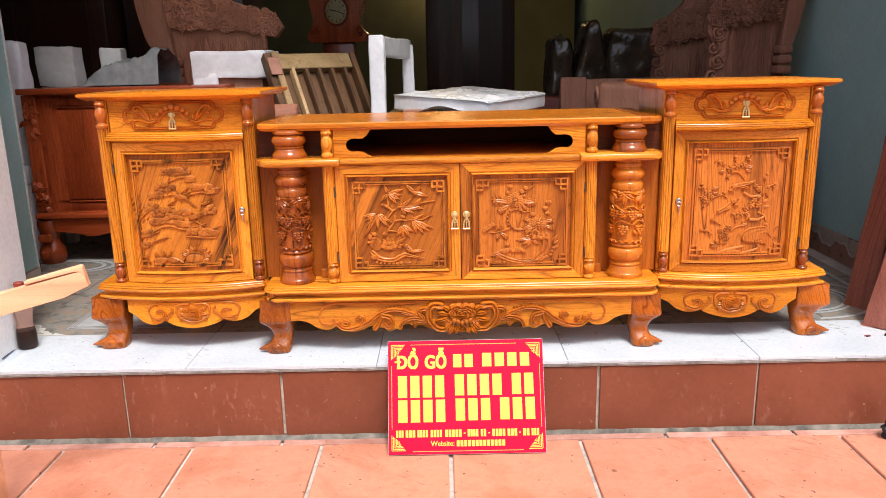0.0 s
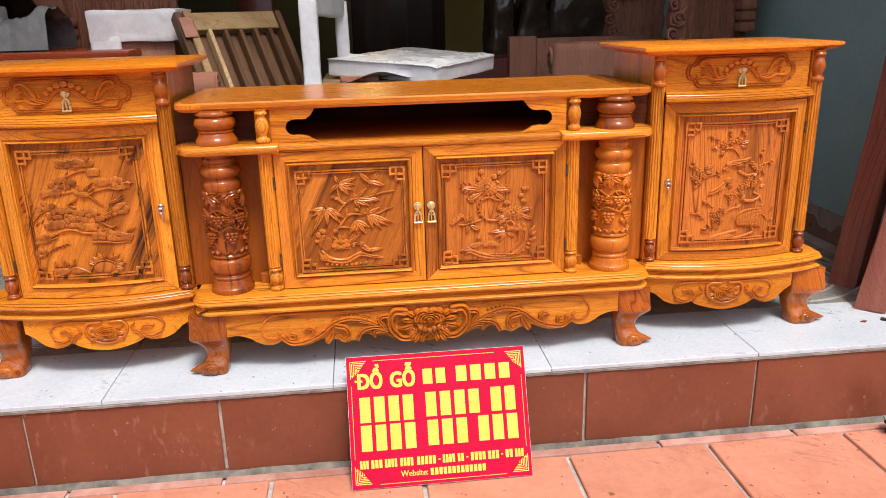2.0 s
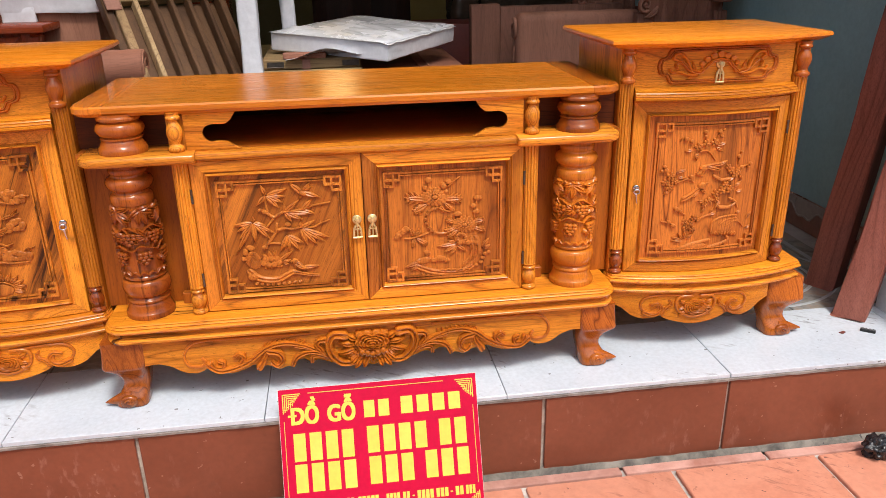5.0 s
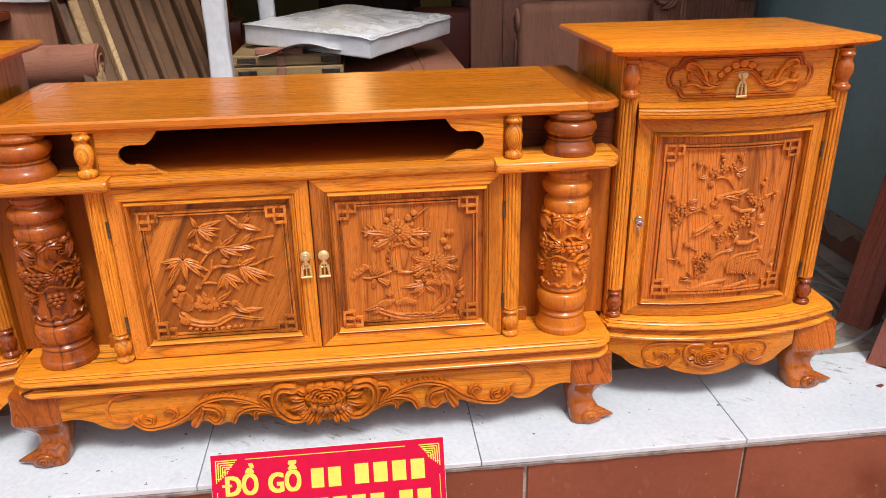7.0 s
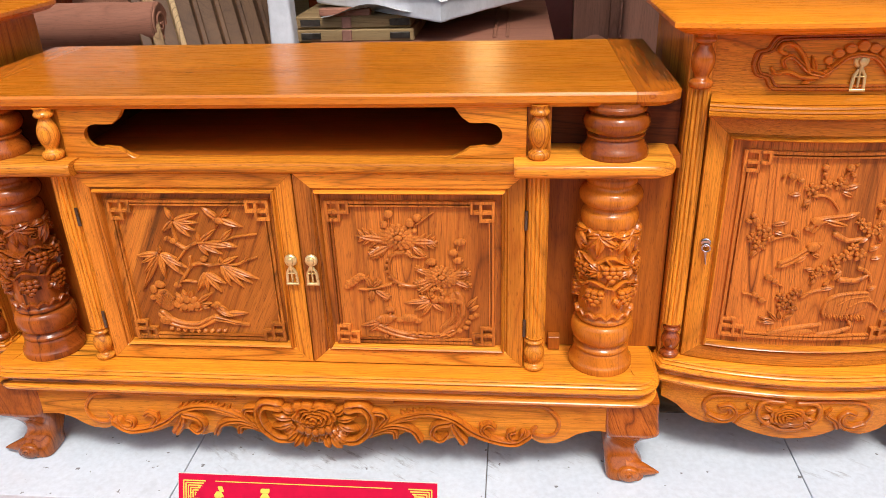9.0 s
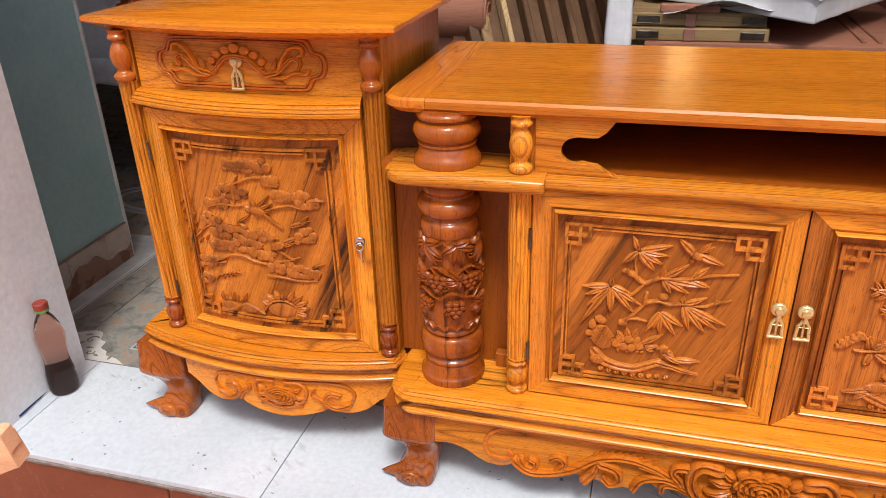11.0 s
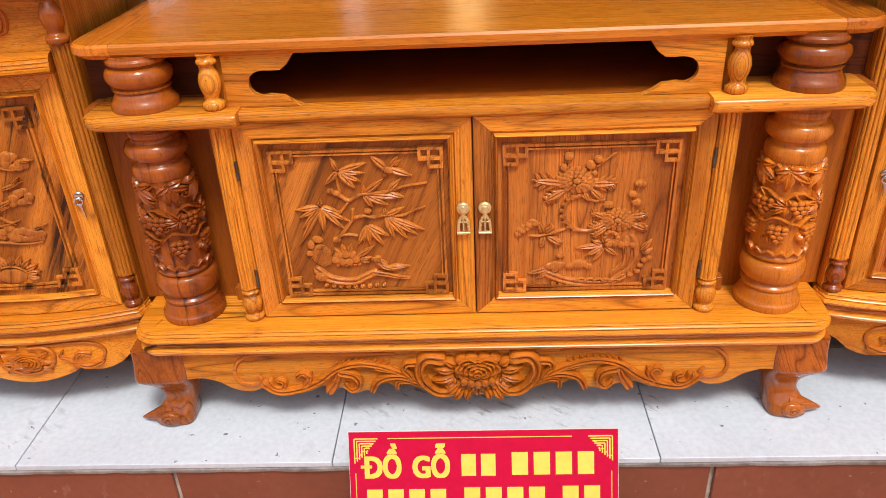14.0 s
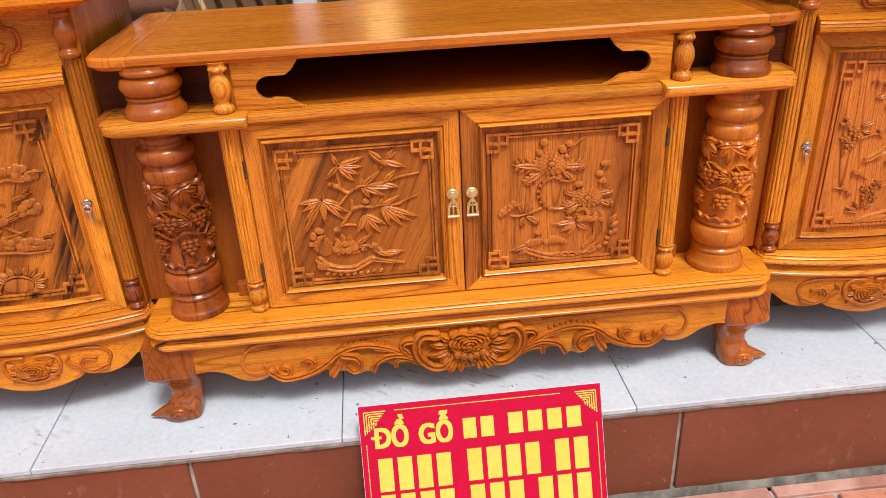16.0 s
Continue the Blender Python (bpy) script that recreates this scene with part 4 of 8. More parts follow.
# fluted posts and turned balusters beside the doors
for s in (-1, 1):
    bm = B()
    box(bm, s * 0.412 - 0.019, s * 0.412 + 0.019, 0.150, 0.23, PLINTH, 0.848, 0.002, 1)
    fluted_post(bm, s * 0.412, 0.152, 0.0185, 0.535, 0.848)
    part("post", bm, TEAK_Z, CAB, "reeded upright post")
    bm = B()
    baluster(bm, s * 0.412, 0.146, PLINTH, 0.536, 0.0185)
    part("baluster", bm, TEAK_Z, CAB, "small turned baluster")
    bm = B()
    baluster(bm, s * 0.412, 0.146, 0.872, 0.961, 0.0180)
    box(bm, s * 0.412 - 0.019, s * 0.412 + 0.019, 0.160, 0.20, 0.872, 0.961)
    part("baluster", bm, TEAK_Z, CAB, "small turned baluster")
    bm = B()
    box(bm, min(s * 0.440, s * 0.462), max(s * 0.440, s * 0.462), 0.205, 0.224, PLINTH, PLINTH + 0.028, 0.001, 1)
    part("spacer_block", bm, RECESS_SHADED, CAB)

# thick turned columns with a carved drum
COL_R = 0.0455
for s in (-1, 1):
    cx, cy = s * 0.5345, 0.176
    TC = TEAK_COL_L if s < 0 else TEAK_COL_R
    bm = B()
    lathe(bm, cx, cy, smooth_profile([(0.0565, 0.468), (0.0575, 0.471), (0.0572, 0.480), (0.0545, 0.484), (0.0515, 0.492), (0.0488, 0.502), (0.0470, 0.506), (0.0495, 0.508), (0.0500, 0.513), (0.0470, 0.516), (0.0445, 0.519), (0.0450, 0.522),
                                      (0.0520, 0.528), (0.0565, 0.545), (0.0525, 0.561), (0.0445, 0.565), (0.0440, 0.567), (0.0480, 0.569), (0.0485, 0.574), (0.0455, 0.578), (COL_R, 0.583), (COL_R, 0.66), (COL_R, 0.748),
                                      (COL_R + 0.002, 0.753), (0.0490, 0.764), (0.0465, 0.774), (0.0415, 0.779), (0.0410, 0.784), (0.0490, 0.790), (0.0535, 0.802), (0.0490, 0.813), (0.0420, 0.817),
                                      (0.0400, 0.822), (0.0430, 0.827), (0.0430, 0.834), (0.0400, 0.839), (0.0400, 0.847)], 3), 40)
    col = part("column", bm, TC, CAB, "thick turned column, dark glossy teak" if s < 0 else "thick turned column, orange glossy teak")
    bm = B()
    lathe(bm, cx, cy, smooth_profile([(0.0545, 0.872), (0.0550, 0.876), (0.0535, 0.884), (0.0490, 0.891), (0.0460, 0.898), (0.0440, 0.902), (0.0470, 0.904), (0.0475, 0.908), (0.0440, 0.910), (0.0500, 0.915), (0.0545, 0.926), (0.0505, 0.938), (0.0430, 0.942), (0.0430, 0.945), (0.0480, 0.947), (0.0485, 0.953), (0.0455, 0.956), (0.0455, 0.961)], 3), 40)
    part("column_cap", bm, TEAK_TURNED, CAB, "darker turned upper part of the column")

    def on_drum(u, v, h, cx=cx, cy=cy):
        a = u / COL_R - math.pi / 2
        return (cx + (COL_R + 1.35 * h) * math.cos(a), cy + (COL_R + 1.35 * h) * math.sin(a), v)
    bm = B()
    rg = random.Random(21 if s < 0 else 22)
    half = math.pi * COL_R * 0.80
    n = 12
    for vv, up in ((0.582, 1), (0.749, -1)):
        for i in range(n):
            a, b = -half + 2 * half * i / n, -half + 2 * half * (i + 1) / n
            ribbon(bm, on_drum, spline([(a, vv), ((a + b) / 2, vv + up * 0.008), (b, vv)], 3), [0.0028] * 7, 0.005)
    on_vine = lambda u, v, h: on_drum(u, 0.586 + (v - 0.562) * 0.90, h)
    # vines that wind round the drum, with hanging five-lobed leaves, curling tendrils and bunches
    for k in range(4):
        u0 = -0.078 + 0.050 * k + (0.012 if s > 0 else 0.0)
        stroke(bm, on_vine, [(u0 - 0.026, 0.690), (u0 - 0.006, 0.676), (u0 + 0.010, 0.690), (u0 + 0.026, 0.690)], 0.0026, 0.0022, 0.0075)
        stroke(bm, on_vine, [(u0 - 0.026, 0.626), (u0 - 0.010, 0.640), (u0 + 0.012, 0.630), (u0 + 0.026, 0.626)], 0.0028, 0.0022, 0.0075)
        stroke(bm, on_vine, [(u0 + 0.010, 0.690), (u0 + 0.022, 0.664), (u0 + 0.012, 0.630)], 0.0024, 0.0020, 0.0070)
        for (cu, cv), turn, big in zip(((u0 - 0.002, 0.736), (u0 + 0.004, 0.664), (u0 - 0.016, 0.606)), (-78, 160, -40), (1.25, 0.95, 0.8)):
            turn += rg.uniform(-18, 18)
            for a, l in ((0, 0.036), (38, 0.032), (-38, 0.032), (82, 0.020), (-82, 0.020)):
                leaf(bm, on_vine, cu, cv, turn + a, l * big, 0.0135 * big, 0.0078, rg.uniform(-0.25, 0.25), 6)
        for gu, gv in ((u0 + 0.020, 0.672), (u0 - 0.004, 0.618)):
            for r_, cnt in enumerate((3, 3, 2, 1)):
                for c_ in range(cnt):
                    dome(bm, on_vine, gu + (c_ - (cnt - 1) / 2) * 0.0094, gv - r_ * 0.0085, 0.0056, 0.0054, 0.0095, 0, 9)
        volute(bm, on_vine, u0 + 0.022, 0.716, 0.009, 1.2, rg.uniform(0, 360), 0.0022, 0.006, -1)
        volute(bm, on_vine, u0 - 0.018, 0.652, 0.007, 1.2, rg.uniform(0, 360), 0.0020, 0.006, 1)
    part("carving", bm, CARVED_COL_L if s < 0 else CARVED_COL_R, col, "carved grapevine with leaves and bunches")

# centre doors
CP = on_flat(0.142)
for s in (-1, 1):
    u0, u1 = (-0.3915, -0.0012) if s < 0 else (0.0012, 0.3915)
    door = frame_door("door", CP, u0, u1, 0.4695, 0.8465, 0.040, 0.0375, 0.020, 1, "mitred teak door with a carved panel", (TEAK_Z, TEAK_TAWNY) if s < 0 else (TEAK_Z, TEAK_DUSK))
    pl = on_flat(0.1555)
    bm = panel_sheet(pl, u0 + 0.030, u1 - 0.030, 0.494, 0.822, 1)
    part("panel", bm, PANEL_WILD if s < 0 else PANEL_STRIPE, door, "carved panel with dark figured grain" if s < 0 else "carved panel with straight striped grain")
    fret_frame(door, PANEL_WILD if s < 0 else PANEL_STRIPE, pl, u0 + (0.0525 if s < 0 else 0.0502), u1 - (0.0502 if s < 0 else 0.0525), 0.5120, 0.7925)
    pull(door, on_flat(0.1405), s * 0.0185, 0.685, 1.25)
    for z in (0.555, 0.765):
        hinge(door, s * 0.3935, 0.139, z)
    door["side"] = s
DOOR_L, DOOR_R = [o for o in CAB.children if o.name.startswith("door")][:2]

# centre base: reeded plinth, cove, apron, legs
arc = [(-0.590 - 0.040 * math.cos(a), 0.150 - 0.048 * math.sin(a)) for a in [math.pi / 2 * i / 10 for i in range(11)]]
plan = [(-0.630, 0.225)] + arc + [(-0.3, 0.102), (0, 0.102), (0.3, 0.102)] + [(-x, y) for x, y in arc[::-1]] + [(0.630, 0.225)]
bm = B()
sweep(bm, plan, REED)
part("plinth_moulding", bm, TEAK_BRIGHT, CAB, "reeded plinth edge")
bm = B()
sweep(bm, plan, COVE)
part("plinth_cove", bm, TEAK_STREAK, CAB, "hollow moulding with black heartwood streaks")
bm = B()
outl = [(x, y + 0.012) for x, y in plan] + [(0.625, BACK), (-0.625, BACK)]
a = [bm.verts.new((x, y, PLINTH - 0.0008)) for x, y in outl]
b = [bm.verts.new((x, y, 0.430)) for x, y in outl]
bm.faces.new(a), bm.faces.new(b[::-1])
for i in range(len(outl)):
    bm.faces.new((a[i], a[(i + 1) % len(outl)], b[(i + 1) % len(outl)], b[i]))
part("plinth", bm, TEAK_CRACK, CAB)


APRON = [(0.562, 0.350), (0.536, 0.357), (0.496, 0.346), (0.474, 0.331), (0.446, 0.321), (0.418, 0.326), (0.402, 0.339), (0.395, 0.326), (0.365, 0.313), (0.325, 0.318),
         (0.292, 0.334), (0.284, 0.321), (0.264, 0.329), (0.236, 0.312), (0.212, 0.322), (0.202, 0.316), (0.194, 0.331), (0.170, 0.339), (0.153, 0.322), (0.140, 0.333),
         (0.100, 0.318), (0.062, 0.309), (0.045, 0.313), (0.030, 0.309), (0.012, 0.306), (0.0, 0.303)]
low = [(x, z - 0.004) for x, z in spline(APRON, 3)]
outl = low + [(-x, z) for x, z in low[::-1][1:]] + [(-0.562, 0.418), (0.562, 0.418)]
AP_Y = 0.1135
bm = B()
prism(bm, outl, lambda u, v, d: (u, d, v), AP_Y, AP_Y + 0.022, 0.002)
apron = part("apron", bm, TEAK_CRACK, CAB, "scalloped apron with carved scrolls and a peony")
ap = lambda u, v, h: (u, AP_Y - 0.0005 - 1.3 * h, v)
bm = B()
for s in (-1, 1):
    m = lambda L: [(s * x, z) for x, z in L]
    stroke(bm, ap, m([(0.155, 0.404), (0.30, 0.406), (0.400, 0.407), (0.440, 0.399), (0.461, 0.370), (0.452, 0.341), (0.424, 0.336), (0.412, 0.348), (0.418, 0.357)]), 0.0032, 0.0041, 0.0041)
    stroke(bm, ap, m([(0.405, 0.340), (0.380, 0.322), (0.340, 0.327), (0.300, 0.345), (0.262, 0.374), (0.215, 0.384), (0.165, 0.371), (0.120, 0.345)]), 0.0081, 0.0054, 0.0108)
    stroke(bm, ap, m([(0.395, 0.346), (0.388, 0.333), (0.372, 0.331), (0.368, 0.344), (0.378, 0.349)]), 0.0068, 0.0047, 0.0108)
    for i in range(9):
        leaf(bm, ap, s * (0.270 - 0.012 * i), 0.376 + 0.006 * math.sin(i * 0.4), 90 - s * (-38), 0.016, 0.007, 0.005)
    stroke(bm, ap, m([(0.330, 0.333), (0.318, 0.352), (0.330, 0.364), (0.342, 0.356)]), 0.0068, 0.0041, 0.0095)
    leaf(bm, ap, s * 0.322, 0.345, 90 + s * 25, 0.022, 0.008, 0.006)
    stroke(bm, ap, m([(0.256, 0.366), (0.232, 0.358), (0.224, 0.338), (0.238, 0.323), (0.250, 0.333)]), 0.0084, 0.0054, 0.0121)
    stroke(bm, ap, m([(0.282, 0.322), (0.268, 0.344), (0.262, 0.362)]), 0.0101, 0.0054, 0.0095)
    stroke(bm, ap, m([(0.200, 0.322), (0.186, 0.345), (0.150, 0.354), (0.110, 0.338), (0.090, 0.322)]), 0.0068, 0.0054, 0.0108)
    stroke(bm, ap, m([(0.153, 0.327), (0.150, 0.340), (0.130, 0.341), (0.105, 0.330)]), 0.0061, 0.0047, 0.0095)
    stroke(bm, ap, m([(0.190, 0.374), (0.150, 0.362), (0.120, 0.348), (0.095, 0.330)]), 0.0054, 0.0041, 0.0081)
    stroke(bm, ap, m([(0.070, 0.396), (0.094, 0.398), (0.108, 0.378), (0.104, 0.345), (0.078, 0.317), (0.050, 0.316)]), 0.0128, 0.0088, 0.0162)
    dome(bm, ap, s * 0.068, 0.391, 0.013, 0.010, 0.014, 0)
    stroke(bm, ap, m([(0.112, 0.386), (0.132, 0.384), (0.138, 0.372), (0.128, 0.358), (0.120, 0.345)]), 0.0074, 0.0054, 0.0121)
    volute(bm, ap, s * 0.055, 0.336, 0.013, 1.3, 90, 0.0032, 0.010, s)
    for k, (x, z, a, l) in enumerate(((0.045, 0.365, 15, 0.040), (0.045, 0.352, -10, 0.042), (0.036, 0.334, -40, 0.036), (0.016, 0.322, -70, 0.026), (0.040, 0.378, 38, 0.030), (0.028, 0.325, -55, 0.034))):
        leaf(bm, ap, s * x, z, a if s > 0 else 180 - a, l, 0.017, 0.015, 0.0)
    for k in range(3):
        leaf(bm, ap, s * (0.010 + 0.016 * k), 0.338 + 0.003 * k, -90 + s * (14 + 20 * k), 0.026, 0.022, 0.012)
    # ruffled crown over the rose
    dome(bm, ap, s * 0.012, 0.3965, 0.013, 0.0085, 0.013, 0, 12)
    dome(bm, ap, s * 0.031, 0.3930, 0.0125, 0.0095, 0.011, -s * 20, 12)
    stroke(bm, ap, m([(0.004, 0.392), (0.014, 0.397), (0.026, 0.393), (0.036, 0.386)]), 0.0026, 0.0020, 0.0165)
leaf(bm, ap, 0.0, 0.334, -90, 0.028, 0.018, 0.011)
rosette(bm, ap, 0, 0.370, 0.045, 0.029, 0.021, 5, 8)
for i in range(5):
    dome(bm, ap, 0.013 * (i - 2), 0.3455 - 0.0035 * (2 - abs(i - 2)), 0.0085, 0.0105, 0.017, 0, 10)
part("carving", bm, TEAK_CARVED, apron, "deeply carved peony between acanthus scrolls")


def leg(s, cx, cy, w, top=0.416, name="leg"):
    """A block leg with a hipped knee, drawn in to an ankle and ending in a curled claw."""
    bm = B()
    secs = [(top, 0, 0, w, 0.080, 9.0), (top - 0.03, 0.001, -0.002, w, 0.082, 8.0), (0.362, 0.003, -0.004, w * 1.02, 0.086, 7.0), (0.349, 0.004, -0.004, w * 1.02, 0.087, 6.0), (0.340, 0.000, -0.001, w * 0.95, 0.083, 5.0),
            (0.326, -0.008, 0.004, w * 0.80, 0.075, 4.0), (0.308, -0.013, 0.006, w * 0.68, 0.067, 3.4), (0.291, -0.013, 0.003, w * 0.64, 0.064, 3.2), (0.277, -0.009, -0.004, w * 0.68, 0.068, 3.2),
            (0.264, -0.004, -0.010, w * 0.74, 0.074, 3.4), (F + 0.006, -0.002, -0.012, w * 0.76, 0.075, 4.0), (F, -0.002, -0.011, w * 0.72, 0.071, 4.0)]
    rings = []
    n = 28
    for z, dx, dy, wx, wy, e in smooth_profile(secs, 3):
        z = max(z, F)
        ring = []
        for i in range(n):
            c, q = math.cos(2 * math.pi * i / n), math.sin(2 * math.pi * i / n)
            ring.append(bm.verts.new((cx + s * dx + math.copysign(abs(c) ** (2 / e), c) * wx / 2, cy + dy + math.copysign(abs(q) ** (2 / e), q) * wy / 2, z)))
        rings.append(ring)
    for a, b in zip(rings, rings[1:]):
        for i in range(n):
            bm.faces.new((a[i], a[(i + 1) % n], b[(i + 1) % n], b[i]))
    bm.faces.new(rings[0]), bm.faces.new(rings[-1][::-1])
    lg = part(name, bm, TEAK_FOOT_DARK if s < 0 and abs(cx) < 0.8 else TEAK_FOOT, CAB, "block leg on a curled claw foot", smooth=50)
    t = B()
    y0 = cy - 0.012 - 0.037
    toe = lambda u, v, h: (cx + s * u, y0 + 0.005 - h, v)
    dome(t, toe, 0.002, 0.2600, 0.021, 0.0170, 0.011, 0, 18)
    volute(t, lambda u, v, h: toe(u, v, h + 0.0098), 0.002, 0.2605, 0.0085, 1.1, 0, 0.0028, 0.0035)
    # the pointed toe to the outer side, running back into the ankle
    n = 10
    rings = []
    for k, r in ((-0.3, 0.020), (0.0, 0.0185), (0.25, 0.0155), (0.55, 0.0105), (0.82, 0.0055), (1.0, 0.0015)):
        x = cx + s * (0.012 + w * 0.50 * k)
        rings.append([t.verts.new((x, cy - 0.027 - 0.006 * k + r * math.cos(2 * math.pi * i / n), max(F + 0.001, 0.2620 - 0.0075 * k + r * 1.05 * math.sin(2 * math.pi * i / n)))) for i in range(n)])
    for a, b in zip(rings, rings[1:]):
        for i in range(n):
            t.faces.new((a[i], a[(i + 1) % n], b[(i + 1) % n], b[i]))
    t.faces.new(rings[-1])
    t.faces.new(rings[0][::-1])
    part("claw", t, TEAK_FOOT_DARK if s < 0 and abs(cx) < 0.8 else TEAK_FOOT, lg, smooth=50)


leg(-1, -0.603, 0.150, 0.102)
leg(1, 0.592, 0.150, 0.098)


# end units
def tower(s):
    X = lambda L: [(s * x, y) for x, y in L]
    bm = B()
    box(bm, min(s * 0.647, s * 1.108), max(s * 0.647, s * 1.108), 0.215, BACK, PLINTH, 1.058, 0.002, 1)
    part("end_carcass", bm, TEAK_Z, CAB, "tall side panel of the end unit")
    # top board with a drooping bevel
    bm = B()
    xo = 1.174  # the board's outer end
    fr = curve_pts(top_y, 0.602, xo, 18)
    rings = []
    for ins, z in ((0.005, 1.080), (0.0, 1.077), (0.0, 1.070), (0.010, 1.064), (0.022, 1.0575)):
        ring = []
        for x, y in fr:
            k = (x - (xo + 0.602) / 2) / ((xo - 0.602) / 2)
            ring.append(bm.verts.new((s * (x - ins * k), y + ins * (1 - 0.2 * abs(k)), z)))
        ring += [bm.verts.new((s * (xo - ins), 0.585, z)), bm.verts.new((s * (0.602 + ins), 0.585, z))]
        rings.append(ring)
    n = len(rings[0])
    for a, b in zip(rings, rings[1:]):
        for i in range(n):
            bm.faces.new((a[i], a[(i + 1) % n], b[(i + 1) % n], b[i]))
    bm.faces.new(rings[0]), bm.faces.new(rings[-1])
    part("end_top", bm, TEAK_TOP, CAB, "bow-fronted top board with a bevelled edge")
    for x in (0.655, 1.100):
        bm = B()
        box(bm, s * x - 0.018, s * x + 0.018, 0.205, 0.24, PLINTH, 1.058, 0.001, 1)
        fluted_post(bm, s * x, 0.208, 0.0185, 0.536, 0.972)
        part("post", bm, TEAK_Z, CAB, "reeded upright post")
        bm = B()
        baluster(bm, s * x, 0.200, PLINTH, 0.537, 0.0170)
        part("baluster", bm, TEAK_DARK, CAB, "small turned baluster in dark wood")
        bm = B()
        baluster(bm, s * x, 0.200, 0.972, 1.0585, 0.0180)
        part("baluster", bm, TEAK_TURNED, CAB, "small turned baluster")
    # ledge under the drawer
    bm = B()
    prof = [(-0.06, 0.9590), (-0.012, 0.9590), (-0.004, 0.9572), (0.0000, 0.9545), (-0.0008, 0.9530), (0.0035, 0.9515), (0.0052, 0.9488), (0.0040, 0.9472), (0.0075, 0.9455), (0.0088, 0.9428), (0.0076, 0.9412), (0.0105, 0.9392), (0.0108, 0.9350), (0.0060, 0.9322), (-0.001, 0.9312), (-0.001, 0.9290), (-0.008, 0.9265), (-0.06, 0.9260)]
    pth = curve_pts(ledge_y, 0.668, 1.102, 18)
    sweep(bm, X(pth) if s > 0 else X(pth)[::-1], prof)
    part("ledge", bm, TEAK_BRIGHT, CAB, "bowed reeded ledge under the drawer")
    # drawer
    dy = lambda x: 0.198 + 0.010 * ((abs(x) - 0.875) / 0.2) ** 2
    dpl = on_curve(dy)
    bm = B()
    a = [bm.verts.new(dpl(s * x, z, 0)) for z in (0.9595, 1.0570) for x in [0.674 + 0.404 * i / 14 for i in range(15)]]
    b = [bm.verts.new((v.co.x, v.co.y + 0.02, v.co.z)) for v in a]
    for q in (a, b):
        for i in range(14):
            bm.faces.new((q[i], q[i + 1], q[16 + i], q[15 + i]))
    dr = part("drawer", bm, TEAK_X, CAB, "bowed drawer front with a carved cartouche")
    bm = B()
    cx = s * 0.881
    cart = [(u * 1.07, 1.010 + (v - 1.010) * 1.06) for u, v in [(-0.142, 1.008), (-0.138, 1.024), (-0.124, 1.029), (-0.116, 1.044), (-0.098, 1.048), (0.0, 1.049), (0.098, 1.048), (0.116, 1.044), (0.124, 1.029), (0.138, 1.024), (0.142, 1.008),
            (0.136, 0.993), (0.122, 0.988), (0.114, 0.974), (0.096, 0.971), (0.0, 0.971), (-0.096, 0.971), (-0.114, 0.974), (-0.122, 0.988), (-0.136, 0.993), (-0.142, 1.008)]]
    p = [(cx + u, v) for u, v in spline(cart, 3)]
    ribbon(bm, dpl, p, [0.0030] * len(p), 0.0058)
    p2 = [(cx + (u - cx) * 0.955, 1.0095 + (v - 1.0095) * 0.88) for u, v in p]
    ribbon(bm, dpl, p2, [0.0026] * len(p2), 0.0052)
    part("cartouche_border", bm, TEAK_TURNED, dr, "dark double moulding round the cartouche")
    bm = B()
    p3 = [(cx + (u - cx) * 0.978, 1.0095 + (v - 1.0095) * 0.94) for u, v in p]
    ribbon(bm, dpl, p3, [0.0022] * len(p3), 0.0026)
    for k in (-1, 1):
        m = lambda L: [(cx + k * u, v) for u, v in L]
        stroke(bm, dpl, m([(0.0, 1.022), (0.020, 1.018), (0.036, 1.003), (0.050, 0.992), (0.062, 0.990)]), 0.0047, 0.0039, 0.0084)
        stroke(bm, dpl, m([(0.052, 0.992), (0.072, 0.998), (0.090, 1.014), (0.100, 1.020), (0.110, 1.014), (0.106, 1.004)]), 0.0052, 0.0034, 0.0098)
        stroke(bm, dpl, m([(0.072, 0.998), (0.082, 1.020), (0.096, 1.036), (0.112, 1.038), (0.116, 1.028), (0.108, 1.024)]), 0.0044, 0.0036, 0.0098)
        stroke(bm, dpl, m([(0.058, 0.988), (0.080, 0.988), (0.100, 0.996), (0.118, 0.994), (0.124, 1.002)]), 0.0044, 0.0031, 0.0084)
        leaf(bm, dpl, cx + k * 0.060, 0.994, 90 - k * 20, 0.028, 0.010, 0.006)
        leaf(bm, dpl, cx + k * 0.058, 0.985, -90 + k * 70, 0.024, 0.008, 0.005)
        volute(bm, dpl, cx + k * 0.046, 0.996, 0.0085, 1.1, 90, 0.0026, 0.006, k)
        dome(bm, dpl, cx + k * 0.017, 1.031, 0.0095, 0.0080, 0.008)
        dome(bm, dpl, cx + k * 0.033, 1.024, 0.0085, 0.0072, 0.008)
        dome(bm, dpl, cx + k * 0.045, 1.013, 0.0072, 0.0068, 0.007)
    dome(bm, dpl, cx, 1.035, 0.0100, 0.0090, 0.009)
    part("carving", bm, TEAK_CARVED, dr, "carved cartouche with scrolls and berries")
    pull(dr, dpl, s * 0.883, 1.012, 1.25)
    # door
    pl = on_curve(door_y)
    u0, u1 = (0.6755, 1.0765) if s > 0 else (-1.0765, -0.6755)
    door = frame_door("end_door", pl, u0, u1, 0.4695, 0.9265, 0.038, 0.037, 0.020, 14, "bow-fronted teak door with a carved panel")
    pp = on_curve(door_y, 0.0125)
